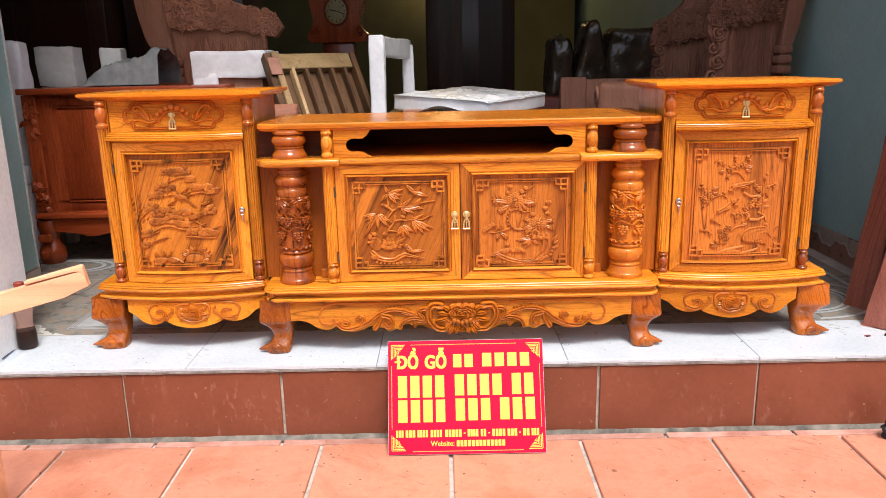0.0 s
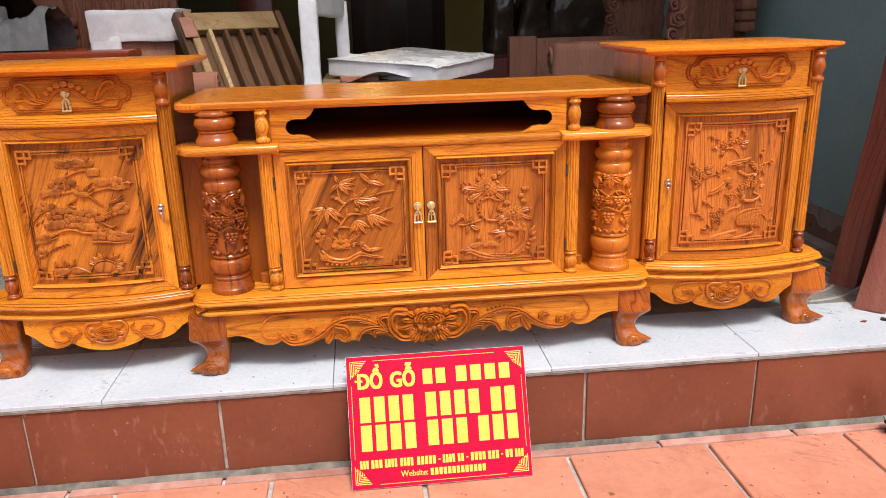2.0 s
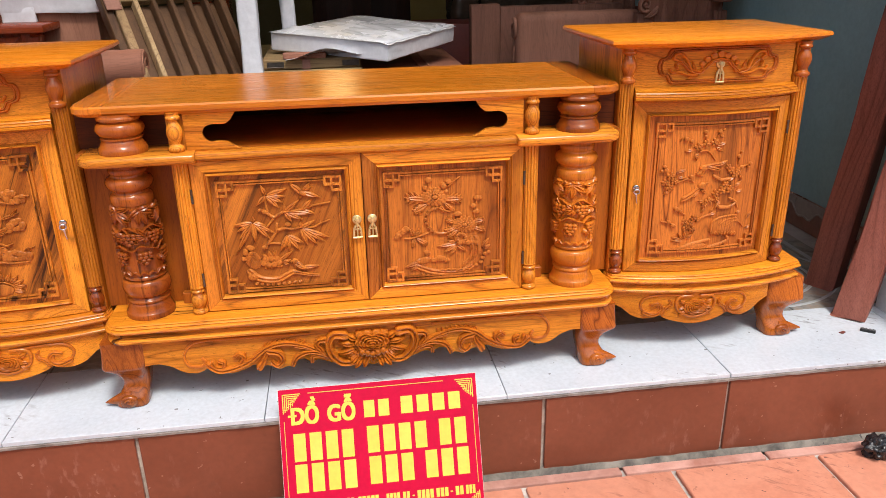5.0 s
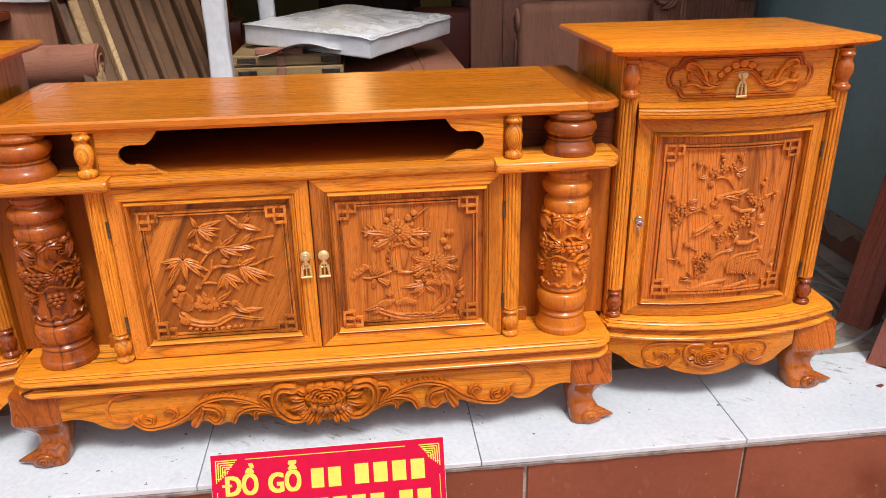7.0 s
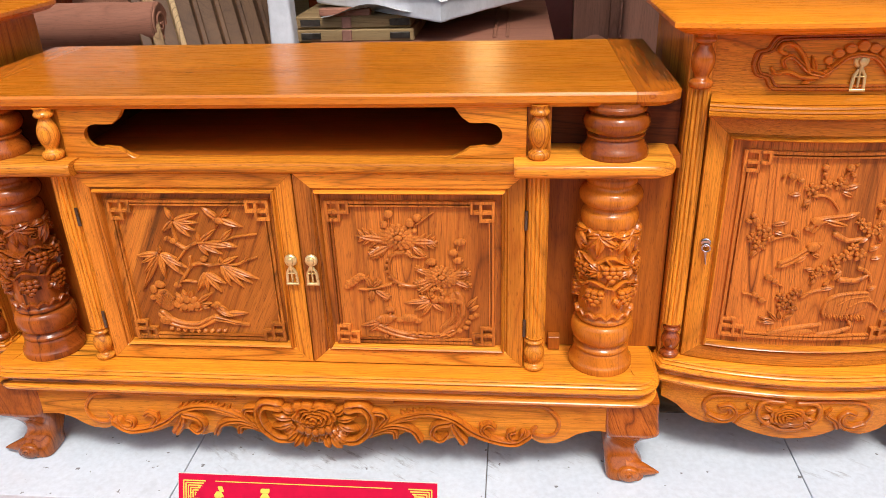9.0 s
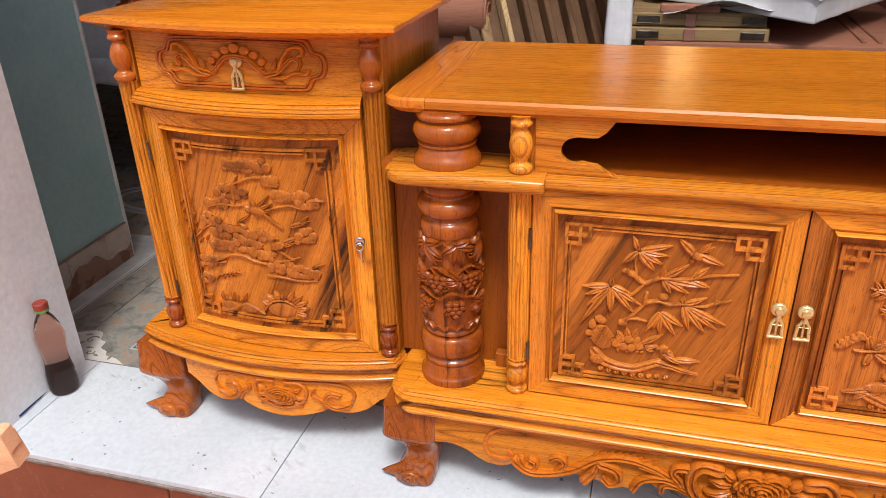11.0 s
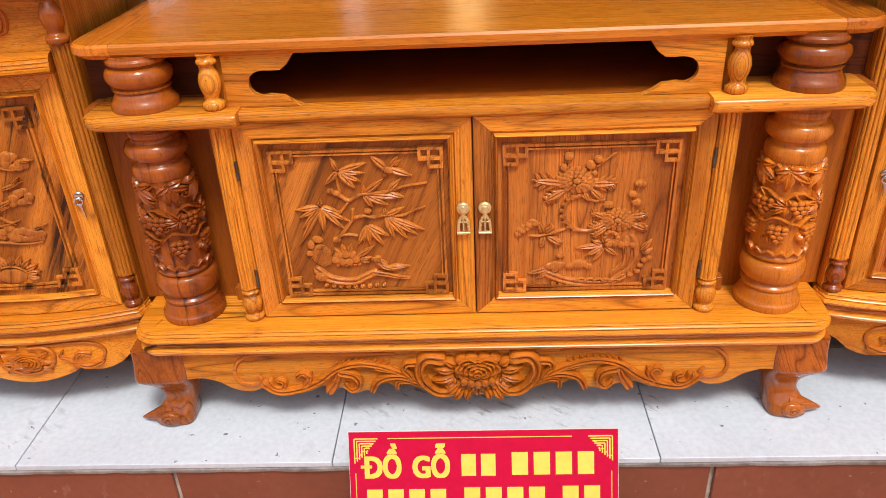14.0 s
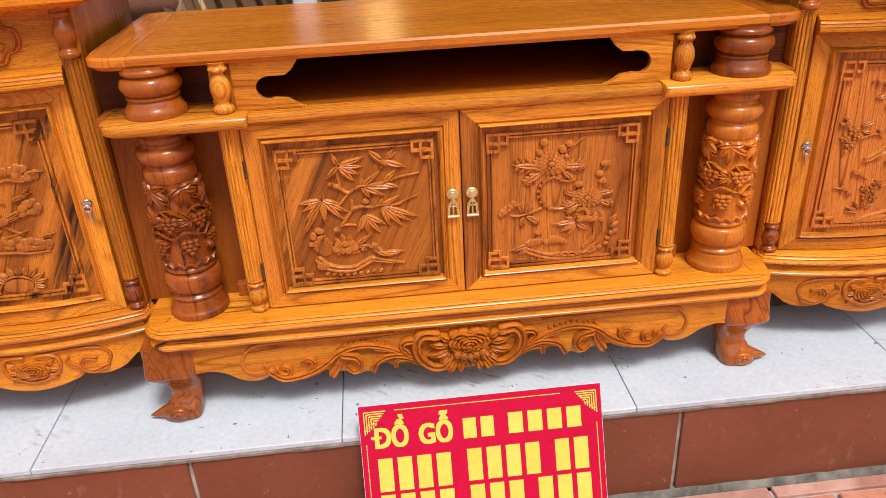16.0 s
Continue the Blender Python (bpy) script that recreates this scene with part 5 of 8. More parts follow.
    bm = panel_sheet(pp, u0 + 0.032, u1 - 0.032, 0.499, 0.897, 14)
    part("panel", bm, PANEL_RED if s > 0 else PANEL_DUSKY, door, "carved panel with fine dark stripes" if s > 0 else "carved panel with wild dark figure")
    fret_frame(door, PANEL_RED if s > 0 else PANEL_DUSKY, pp, u0 + (0.0592 if s > 0 else 0.0542), u1 - (0.0542 if s > 0 else 0.0592), 0.5233, 0.8707, 10, 0.0235)
    lock(door, on_curve(door_y, -0.001), s * 0.6915, 0.705)
    for z in (0.560, 0.845):
        hinge(door, s * 1.0790, door_y(1.079) - 0.004, z)
    # base
    pth = [(0.640, 0.225), (0.6405, 0.21)] + curve_pts(base_y, 0.645, 1.165, 20) + [(1.1655, 0.235), (1.166, 0.30)]
    pth = X(pth) if s > 0 else X(pth)[::-1]
    bm = B()
    sweep(bm, pth, REED)
    part("plinth_moulding", bm, TEAK_BRIGHT, CAB, "bowed reeded plinth edge")
    bm = B()
    sweep(bm, pth, COVE)
    part("plinth_cove", bm, TEAK_X, CAB)
    bm = B()
    q = curve_pts(lambda x: base_y(x) + 0.010, 0.636, 1.160, 16)
    outl = X(q) + [(s * 1.160, BACK), (s * 0.636, BACK)]
    a = [bm.verts.new((x, y, PLINTH - 0.0012)) for x, y in outl]
    b = [bm.verts.new((x, y, 0.430)) for x, y in outl]
    bm.faces.new(a), bm.faces.new(b[::-1])
    for i in range(len(outl)):
        bm.faces.new((a[i], a[(i + 1) % len(outl)], b[(i + 1) % len(outl)], b[i]))
    part("plinth", bm, TEAK_X, CAB)
    # apron, bowed, with scalloped edge
    apf = lambda x: base_y(x) + 0.006
    edge = spline([(x + 0.008, z - 0.006) for x, z in [(0.640, 0.384), (0.668, 0.372), (0.690, 0.352), (0.722, 0.342), (0.752, 0.346), (0.764, 0.352), (0.776, 0.344), (0.812, 0.332), (0.860, 0.325), (0.908, 0.333), (0.936, 0.345), (0.948, 0.353), (0.960, 0.345), (0.990, 0.337), (1.022, 0.347), (1.044, 0.366), (1.070, 0.380)]], 2)
    bm = B()
    fr_, bk_ = [], []
    for off, store in ((0.0, fr_), (0.022, bk_)):
        for x, z in edge:
            store.append((bm.verts.new((s * x, apf(x) + off, z)), bm.verts.new((s * x, apf(x) + off, 0.420))))
    for i in range(len(edge) - 1):
        bm.faces.new((fr_[i][0], fr_[i + 1][0], fr_[i + 1][1], fr_[i][1]))
        bm.faces.new((bk_[i][0], bk_[i][1], bk_[i + 1][1], bk_[i + 1][0]))
        bm.faces.new((fr_[i][0], bk_[i][0], bk_[i + 1][0], fr_[i + 1][0]))
    apr = part("apron", bm, TEAK_BRIGHT, CAB, "bowed scalloped apron with a carved peony")
    tp = on_curve(apf, -0.0005)
    bm = B()
    cx = s * 0.864
    for k in (-1, 1):
        m = lambda L: [(cx + k * u, v) for u, v in L]
        stroke(bm, tp, m([(0.030, 0.406), (0.090, 0.407), (0.128, 0.400), (0.143, 0.380), (0.132, 0.358), (0.108, 0.354), (0.096, 0.366), (0.102, 0.380), (0.116, 0.379)]), 0.0029, 0.0042, 0.0048)
        stroke(bm, tp, m([(0.132, 0.356), (0.110, 0.349), (0.094, 0.358), (0.090, 0.372), (0.100, 0.383), (0.114, 0.378)]), 0.0065, 0.0052, 0.0084)
        stroke(bm, tp, m([(0.088, 0.352), (0.080, 0.366), (0.064, 0.378), (0.070, 0.392)]), 0.0065, 0.0026, 0.0070)
        leaf(bm, tp, cx + k * 0.080, 0.360, 90 - k * -35, 0.034, 0.010, 0.005)
        leaf(bm, tp, cx + k * 0.086, 0.350, 90 - k * 10, 0.026, 0.008, 0.005)
        stroke(bm, tp, m([(0.012, 0.404), (0.040, 0.403), (0.052, 0.388), (0.046, 0.362), (0.020, 0.345), (0.0, 0.341)]), 0.0042, 0.0042, 0.0070)
    rosette(bm, tp, cx, 0.371, 0.034, 0.024, 0.012, 5, 7, 42)
    for k in (-1, 1):
        for a in (35, -5, -40):
            leaf(bm, tp, cx + k * 0.028, 0.371 + 0.0003 * a, a if k > 0 else 180 - a, 0.020, 0.011, 0.007)
    part("carving", bm, TEAK_CARVED, apr, "carved peony between scrolls")
    leg(s, s * (1.138 if s > 0 else 1.148), 0.222, 0.108)
    return door


seen = set(CAB.children_recursive)
END_R, END_L = tower(1), tower(-1)
# the end units are drawn a little narrow: stretched away from the middle
for ob in CAB.children_recursive:
    if ob not in seen:
        for q in ob.data.vertices:
            q.co.x = q.co.x * 1.033 - math.copysign(0.0115, q.co.x)
for x in (-1.10, -0.60, 0.60, 1.10):
    bm = B()
    box(bm, x - 0.03, x + 0.03, BACK - 0.07, BACK - 0.01, F, 0.431, 0.004, 1)
    part("back_leg", bm, TEAK_FOOT, CAB)


# ---- carved pictures on the door panels ----
def sheet(tl, tr, br, bl, x0, x1, z0, z1, bow=(0.0, 0.0)):
    """A drawing sheet with four corners and bowed edges, laid on the panel's rectangle."""
    def at(px, py):
        u = v = 0.5
        for _ in range(8):
            lx, rx = tl[0] + (bl[0] - tl[0]) * v, tr[0] + (br[0] - tr[0]) * v
            u = (px - lx) / (rx - lx)
            k = 4 * u * (1 - u)
            ty, by = tl[1] + (tr[1] - tl[1]) * u + bow[0] * k, bl[1] + (br[1] - bl[1]) * u + bow[1] * k
            v = (py - ty) / (by - ty)
        return (x0 + (x1 - x0) * u, z1 + (z0 - z1) * v)
    return at


class Chisel:
    """Carving tools for one panel; widths and radii in units of the sheet, each k metres."""

    def __init__(self, place, at, k, deep=1.0):
        self.bm, self.cut = None, []
        self.place, self.at, self.k, self.deep = place, at, k, deep

    def motif(self, name):
        """What follows is cut as a piece of its own."""
        self.bm = B()
        self.cut.append((name, self.bm))

    def pen(self, pts, w0, w1=None, h=0.005):
        stroke(self.bm, self.place, [self.at(*p) for p in pts], w0 * self.k / 2, (w0 if w1 is None else w1) * self.k / 2, h * self.deep, 4, w0 < 12)

    def lf(self, x0, y0, x1, y1, w, h=0.0055, bend=0.0):
        a, b = self.at(x0, y0), self.at(x1, y1)
        leaf(self.bm, self.place, a[0], a[1], math.degrees(math.atan2(b[1] - a[1], b[0] - a[0])), math.hypot(b[0] - a[0], b[1] - a[1]), w * self.k, h * self.deep, bend)

    def dm(self, x, y, rx, ry=None, h=0.005, ang=0):
        p = self.at(x, y)
        dome(self.bm, self.place, p[0], p[1], rx * self.k, (ry or rx) * self.k, h * self.deep, ang)

    def fl(self, x, y, r, h=0.006, n=5):
        p = self.at(x, y)
        flower(self.bm, self.place, p[0], p[1], 1.15 * r * self.k, h * self.deep, n, x * 7 % 60)

    def toothed(self, x0, y0, x1, y1, w, h=0.0055):
        """A broad leaf with toothed sides."""
        self.lf(x0, y0, x1, y1, 0.8 * w, h)
        a, l = math.atan2(y1 - y0, x1 - x0), math.hypot(x1 - x0, y1 - y0)
        for t, f in ((0.25, 0.42), (0.5, 0.40), (0.72, 0.30)):
            x, y = x0 + (x1 - x0) * t, y0 + (y1 - y0) * t
            for side in (-1, 1):
                b = a + side * 0.75
                self.lf(x, y, x + f * l * math.cos(b), y + f * l * math.sin(b), 0.42 * w, 0.85 * h)

    def blossom(self, x, y, rx, ry):
        """A many-petalled flower: three rows of petals that rise to a round heart."""
        for f, n, h, turn in ((1.0, 17, 0.0040, 0.0), (0.74, 14, 0.0054, 0.2), (0.48, 10, 0.0068, 0.1)):
            for i in range(n):
                a = 2 * math.pi * i / n + turn
                flat = math.hypot(math.cos(a), math.sin(a) * ry / rx)
                self.dm(x + 0.84 * rx * f * math.cos(a), y + 0.84 * ry * f * math.sin(a), 0.25 * rx * f * flat + 1.0, 2.6 * rx * f / n, h, -math.degrees(math.atan2(ry * math.sin(a), rx * math.cos(a))))
        self.dm(x, y, 0.24 * rx, 0.28 * ry, 0.0082)

    def cloud(self, x, y, w, h, n, seed):
        """A clump of pine: overlapping round pads, larger at the rim."""
        rg = random.Random(seed)
        for i in range(n):
            t = -1 + 2 * (i + 0.5) / n
            self.dm(x + w * t, y + h * (1 - t * t) * rg.uniform(-1.6, 0.2), rg.uniform(7.5, 10.5), rg.uniform(7.0, 9.5), rg.uniform(0.0034, 0.0054))
            self.dm(x + w * t + rg.uniform(-3, 3), y + 0.55 * h + rg.uniform(-2, 2), rg.uniform(6.0, 8.5), rg.uniform(5.5, 7.5), rg.uniform(0.0028, 0.0044))

    def scales(self, x, y, rx, ry, tilt):
        """A patch of crossing cuts on a low swelling."""
        self.dm(x, y, rx, ry, 0.0034, tilt)
        for i in range(-3, 4):
            for side in (-1, 1):
                c, q = 0.62 * rx, 0.62 * ry
                self.pen([(x + i * rx * 0.24 - side * c * 0.5, y - q * (1 - abs(i) / 5)), (x + i * rx * 0.24 + side * c * 0.5, y + q * (1 - abs(i) / 5))], 1.3, 1.3, 0.0046)


def carve(door, place, at, k, draw, mat, deep=1.0):
    c = Chisel(place, at, k, deep)
    draw(c)
    for name, bm in c.cut:
        part(name, bm, mat, door, smooth=38)


def perched_bird(c, x, y, s):
    c.dm(x, y - 10 * s, 6.5 * s, 6 * s, 0.0075)
    c.lf(x - 4 * s, y - 11 * s, x - 12 * s, y - 8 * s, 4 * s)
    c.lf(x - 3 * s, y - 8 * s, x + 24 * s, y + 9 * s, 15 * s, 0.0070)
    c.lf(x + 12 * s, y + 5 * s, x + 54 * s, y + 1 * s, 10 * s, 0.0058)
    c.lf(x + 3 * s, y - 1 * s, x + 30 * s, y + 8 * s, 9 * s, 0.0085)


def bamboo(c):
    # two jointed branches and their twigs
    c.motif("carved_branch")
    c.pen([(668, 338), (682, 346), (694, 340), (704, 335)], 7, 6)
    c.pen([(704, 335), (745, 331), (775, 322), (812, 316)], 5.5, 3)
    c.dm(652, 331, 5.5, 4), c.dm(663, 334, 7, 4.5, 0.006)
    c.pen([(668, 332), (664, 318), (663, 306)], 4.5, 3.5)
    c.pen([(662, 408), (674, 395), (685, 380), (692, 374)], 7, 6)
    c.pen([(692, 374), (708, 370), (725, 373), (740, 369), (770, 369), (786, 362), (808, 354)], 6.5, 3)
    c.pen([(687, 374), (688, 361)], 7, 6.5, 0.006), c.dm(713, 362, 6.5, 5, 0.0065), c.pen([(786, 362), (788, 357)], 3, 2)
    c.pen([(664, 404), (679, 402), (694, 404)], 5, 4), c.dm(660, 411, 7, 5, 0.006), c.pen([(680, 350), (664, 368), (652, 366)], 5, 4)
    # five sprays of long leaves
    c.motif("carved_foliage")
    for x0, y0, tips in ((666, 300, ((714, 286, 9), (711, 302, 8), (704, 315, 10), (694, 326, 11), (644, 321, 9), (654, 278, 8))),
                         (707, 336, ((742, 310, 9), (706, 318, 8), (773, 339, 10), (748, 352, 10), (722, 356, 9))),
                         (634, 357, ((591, 363, 9), (598, 376, 8), (603, 393, 9), (596, 425, 9), (640, 402, 10), (673, 393, 10), (682, 380, 9), (664, 364, 8), (634, 344, 7))),
                         (711, 386, ((694, 421, 9), (704, 418, 8), (715, 420, 9), (738, 419, 10), (747, 403, 10), (707, 404, 9))),
                         (742, 370, ((774, 355, 8), (756, 407, 10), (779, 408, 10), (795, 400, 10), (807, 392, 9), (742, 357, 7))),
                         (746, 332, ((771, 309, 9), (775, 339, 8)))):
        for x1, y1, w in tips:
            c.lf(x0 + 0.06 * (x1 - x0), y0 + 0.06 * (y1 - y0), x1, y1, 1.15 * w, 0.0058)
    # a bird on the wing
    c.motif("carved_bird")
    c.lf(747, 295, 719, 273, 12, 0.0065), c.lf(748, 294, 790, 305, 12, 0.0065), c.dm(749, 296, 10, 5, 0.0075, -20)
    c.lf(753, 292, 768, 274, 9, 0.006), c.lf(757, 290, 772, 281, 6), c.lf(746, 300, 742, 309, 6)
    # lotus, scaled rock and the hollow root with a second bird
    c.motif("carved_rock")
    for i, (x, y) in enumerate(((656, 446), (667, 449), (679, 449), (690, 445), (661, 437), (673, 436), (684, 437))):
        c.dm(x, y, 7.5, 7.5, 0.0048 + 0.0006 * (i % 3))
    for x0, y0, x1, y1, w in ((672, 434, 667, 419, 10), (679, 434, 684, 418, 10), (692, 441, 722, 420, 9), (698, 444, 717, 440, 8), (700, 446, 712, 449, 6), (664, 436, 654, 426, 8)):
        c.lf(x0, y0, x1, y1, w, 0.006)
    for i in range(6):
        c.lf(660 + 7 * i, 452 + (2 if 1 < i < 4 else 0), 661 + 7 * i, 461 - i, 6, 0.0045)
    c.dm(627, 412, 9, 6, 0.0055, -20), c.dm(616, 421, 6.5, 8.5, 0.0055), c.dm(613, 436, 6, 5, 0.005), c.dm(630, 424, 7, 5)
    c.scales(633, 440, 17, 22, 20)
    c.pen([(626, 466), (640, 478), (660, 484), (688, 484), (708, 474), (722, 467)], 17, 13, 0.0062)
    c.pen([(722, 468), (740, 470), (758, 474), (779, 475)], 12, 3, 0.0056)
    c.dm(632, 476, 12, 9, 0.0072), c.dm(634, 474, 4, 3, 0.0082)
    for i in range(9):
        c.lf(638 + 12 * i, 490 - 0.12 * (i - 3) ** 2, 642 + 12 * i, 499 - 0.3 * (i - 3) ** 2, 9, 0.0050)
    perched_bird(c, 726, 453, 1.0)


def peonies(c):
    c.motif("carved_branch")
    c.blossom(1063, 307, 31, 19)
    for x, y, rx, ry in ((1051, 270, 8, 7), (1042, 287, 6, 6), (1086, 283, 7.5, 7), (1099, 274, 7, 6), (1092, 295, 4.5, 4)):
        c.dm(x, y, rx, ry, 0.0072)
    c.pen([(1051, 276), (1048, 294)], 3), c.pen([(1086, 289), (1082, 298)], 3), c.pen([(1097, 284), (1128, 264)], 3.5, 2)
    for q in ((1042, 313, 990, 308, 17), (1042, 324, 1008, 342, 17), (1086, 313, 1130, 311, 17), (1086, 322, 1104, 338, 12), (1075, 327, 1082, 341, 10)):
        c.toothed(*q)
    # the ringed branch
    c.motif("carved_branch")
    c.pen([(1066, 332), (1050, 337), (1042, 350), (1040, 366), (1048, 380), (1066, 388), (1086, 386), (1102, 374)], 6, 6, 0.0055)
    for i in range(9):
        a = radians(250 - 20 * i)
        c.dm(1066 + 30 * math.cos(a), 360 - 29 * math.sin(a), 4, 3.4, 0.0055)
    c.pen([(1072, 333), (1090, 339), (1106, 337)], 5, 4), c.dm(1114, 345, 9.5, 5.5, 0.0068)
    # side flower
    c.motif("carved_blossom")
    for i in range(9):
        c.dm(964 + 3.4 * i, 395 - 2.2 * i - 4 * (i % 2), 6, 5, 0.0050 + 0.0006 * (i % 3))
    c.pen([(1040, 386), (1020, 393), (1000, 398), (984, 399)], 5, 4)
    for q in ((1004, 393, 999, 375, 13), (1008, 393, 1022, 379, 13), (1006, 400, 1001, 419, 14), (1012, 400, 1036, 413, 14)):
        c.toothed(*q)
    # second bloom with its buds
    c.motif("carved_bloom")
    c.blossom(1128, 369, 27, 17)
    for x, y, rx, ry in ((1167, 310, 10, 5.5), (1154, 327, 8, 5.5), (1160, 340, 9, 5.5)):
        c.dm(x, y, rx, ry, 0.0070)
    c.pen([(1164, 314), (1158, 330), (1152, 356)], 4)
    for q in ((1106, 366, 1084, 356, 12), (1106, 376, 1079, 386, 13), (1150, 364, 1179, 358, 15), (1150, 376, 1177, 385, 13), (1110, 382, 1085, 399, 12)):
        c.toothed(*q)
    for i in range(10):
        a = 2 * math.pi * i / 10
        c.dm(1117 + 10 * math.cos(a), 398 + 9 * math.sin(a), 3.8, 3.2, 0.006)
    for q in ((1102, 412, 1058, 418, 10), (1102, 415, 1074, 431, 10), (1104, 418, 1085, 440, 9), (1106, 416, 1126, 429, 10), (1101, 410, 1085, 404, 9), (1106, 408, 1101, 396, 8), (1165, 421, 1184, 401, 10), (1168, 425, 1185, 416, 8)):
        c.lf(*q)
    # hollow trunk and the bank
    c.motif("carved_trunk")
    c.pen([(1148, 406), (1150, 425), (1140, 446), (1122, 462)], 26, 20, 0.0050)
    for i in range(5):
        c.dm(1112 + 10 * i, 410 - 1.5 * (i % 2), 6.5, 5.5, 0.0066)
    for i in range(4):
        c.pen([(1136 + 6 * i, 414), (1136 + 5 * i, 436), (1126 + 3 * i, 452)], 1.8, 1.4, 0.0062)
    c.scales(1150, 433, 9, 11, 30)
    for x, y in ((1163, 446), (1170, 437), (1178, 433), (1158, 456), (1146, 463)):
        c.dm(x, y, 5.5, 4, 0.005)
    c.pen([(1012, 465), (1040, 475), (1078, 480), (1108, 478), (1134, 466)], 15, 13, 0.0055)
    for i in range(11):
        c.lf(1018 + 12 * i, 476 + 0.9 * min(i, 6), 1021 + 12 * i, 487 + 0.5 * min(i, 6) - 1.2 * max(0, i - 7), 9, 0.0048)
    for i in range(5):
        c.pen([(1056 + 14 * i, 474), (1066 + 14 * i, 470), (1074 + 14 * i, 473)], 2, 1.6, 0.0068)
    c.dm(1024, 449, 17, 8, 0.0062, 15), c.dm(1033, 431, 8, 4.5, 0.0066), c.pen([(1033, 434), (1029, 446)], 6, 6)
    c.dm(1063, 445, 14, 7, 0.0066), c.dm(1048, 449, 8, 5), c.dm(1078, 449, 7, 5)
    for q in ((1016, 453, 978, 464, 12), (1014, 458, 990, 473, 10), (1018, 446, 1001, 455, 9), (1028, 452, 1012, 464, 9)):
        c.lf(*q)


def blossoms(c):
    c.motif("carved_branch")
    for x, y, r in ((1247, 345, 9), (1268, 338, 8.5), (1290, 336, 8.5), (1176, 410, 9), (1184, 422, 8), (1172, 436, 9), (1160, 424, 7), (1335, 402, 8), (1346, 412, 8), (1356, 404, 7), (1327, 394, 6)):
        c.fl(x, y, r)
    for x, y, r in ((1308, 448, 9), (1330, 448, 9), (1318, 435, 7.5), (1290, 455, 8), (1272, 473, 9), (1260, 482, 7), (1291, 470, 7), (1222, 525, 9), (1232, 512, 8), (1211, 535, 7.5), (1226, 540, 7.5), (1208, 520, 6.5)):
        c.fl(x, y, r)
    for x, y, r in ((1215, 326, 6), (1229, 332, 5), (1266, 312, 5.5), (1265, 321, 4), (1305, 312, 6), (1310, 323, 4), (1163, 395, 6), (1160, 387, 4.5), (1153, 397, 4.5), (1226, 412, 5), (1243, 406, 4),
                    (1358, 370, 5.5), (1366, 360, 4), (1390, 388, 5), (1384, 396, 4), (1364, 396, 5), (1188, 488, 6.5), (1197, 493, 5), (1168, 518, 5), (1178, 527, 6)):
        c.dm(x, y, r, 0.9 * r, 0.0068)
    for q in ((1230, 352, 1212, 354, 9), (1240, 360, 1240, 376, 10), (1246, 360, 1232, 372, 8), (1298, 344, 1322, 336, 11), (1295, 349, 1313, 355, 9), (1190, 402, 1215, 395, 10), (1194, 413, 1212, 416, 8), (1168, 444, 1157, 453, 8), (1340, 419, 1324, 428, 8), (1360, 413, 1362, 426, 8)):
        c.lf(*q)
    for q in ((1344, 441, 1361, 430, 9), (1348, 454, 1366, 449, 8), (1266, 452, 1249, 444, 8), (1258, 474, 1242, 471, 8), (1301, 474, 1286, 491, 9), (1262, 486, 1251, 499, 7), (1270, 506, 1291, 500, 9), (1274, 500, 1283, 489, 7), (1205, 323, 1199, 329, 4), (1312, 311, 1319, 305, 4), (1346, 506, 1359, 500, 7), (1372, 545, 1386, 539, 7), (1374, 522, 1391, 505, 7)):
        c.lf(*q)
    for q in ((1199, 563, 1176, 556, 8), (1200, 566, 1174, 564, 7), (1203, 561, 1190, 546, 8), (1208, 560, 1206, 543, 8), (1213, 561, 1229, 549, 8)):
        c.lf(*q)
    c.pen([(1250, 356), (1266, 354), (1280, 362), (1290, 376)], 5, 3.5), c.pen([(1190, 425), (1205, 420), (1220, 418), (1232, 425)], 5, 4), c.pen([(1364, 395), (1396, 387)], 3, 2), c.pen([(1354, 388), (1363, 362)], 3, 2)
    c.pen([(1240, 520), (1256, 510), (1276, 505)], 5, 4), c.pen([(1150, 516), (1170, 520), (1186, 528)], 3, 2.5), c.pen([(1196, 494), (1210, 502)], 3), c.pen([(1265, 316), (1267, 334)], 2.5), c.pen([(1302, 318), (1293, 332)], 2.5)
    # two birds
    c.motif("carved_bird")
    c.pen([(1252, 406), (1262, 394), (1284, 389), (1308, 386)], 15, 8, 0.0068), c.lf(1300, 388, 1324, 379, 8, 0.006), c.dm(1258, 394, 9, 7, 0.0078)
    c.lf(1268, 392, 1306, 400, 11, 0.0085), c.pen([(1288, 414), (1308, 424), (1330, 421)], 10, 6, 0.0055)
    c.pen([(1208, 464), (1226, 455), (1246, 441)], 13, 10, 0.0068), c.dm(1254, 435, 10, 7.5, 0.0078, 20), c.lf(1262, 432, 1272, 428, 5), c.lf(1244, 449, 1222, 462, 9, 0.0082), c.lf(1214, 459, 1198, 471, 9, 0.006)
    c.pen([(1300, 489), (1326, 490), (1346, 480)], 10, 6, 0.0056), c.pen([(1330, 470), (1345, 478), (1350, 492)], 7, 4)
    # mushroom-shaped rock and the bank
    c.motif("carved_rock")
    c.dm(1312, 532, 40, 22, 0.0030, 10)
    c.pen([(1274, 546), (1280, 526), (1296, 516), (1320, 512), (1346, 511)], 6, 4, 0.0056), c.pen([(1298, 532), (1318, 521), (1346, 518)], 3.5, 2.5, 0.005), c.pen([(1314, 537), (1336, 526), (1354, 529), (1364, 541)], 3.5, 2.5, 0.005)
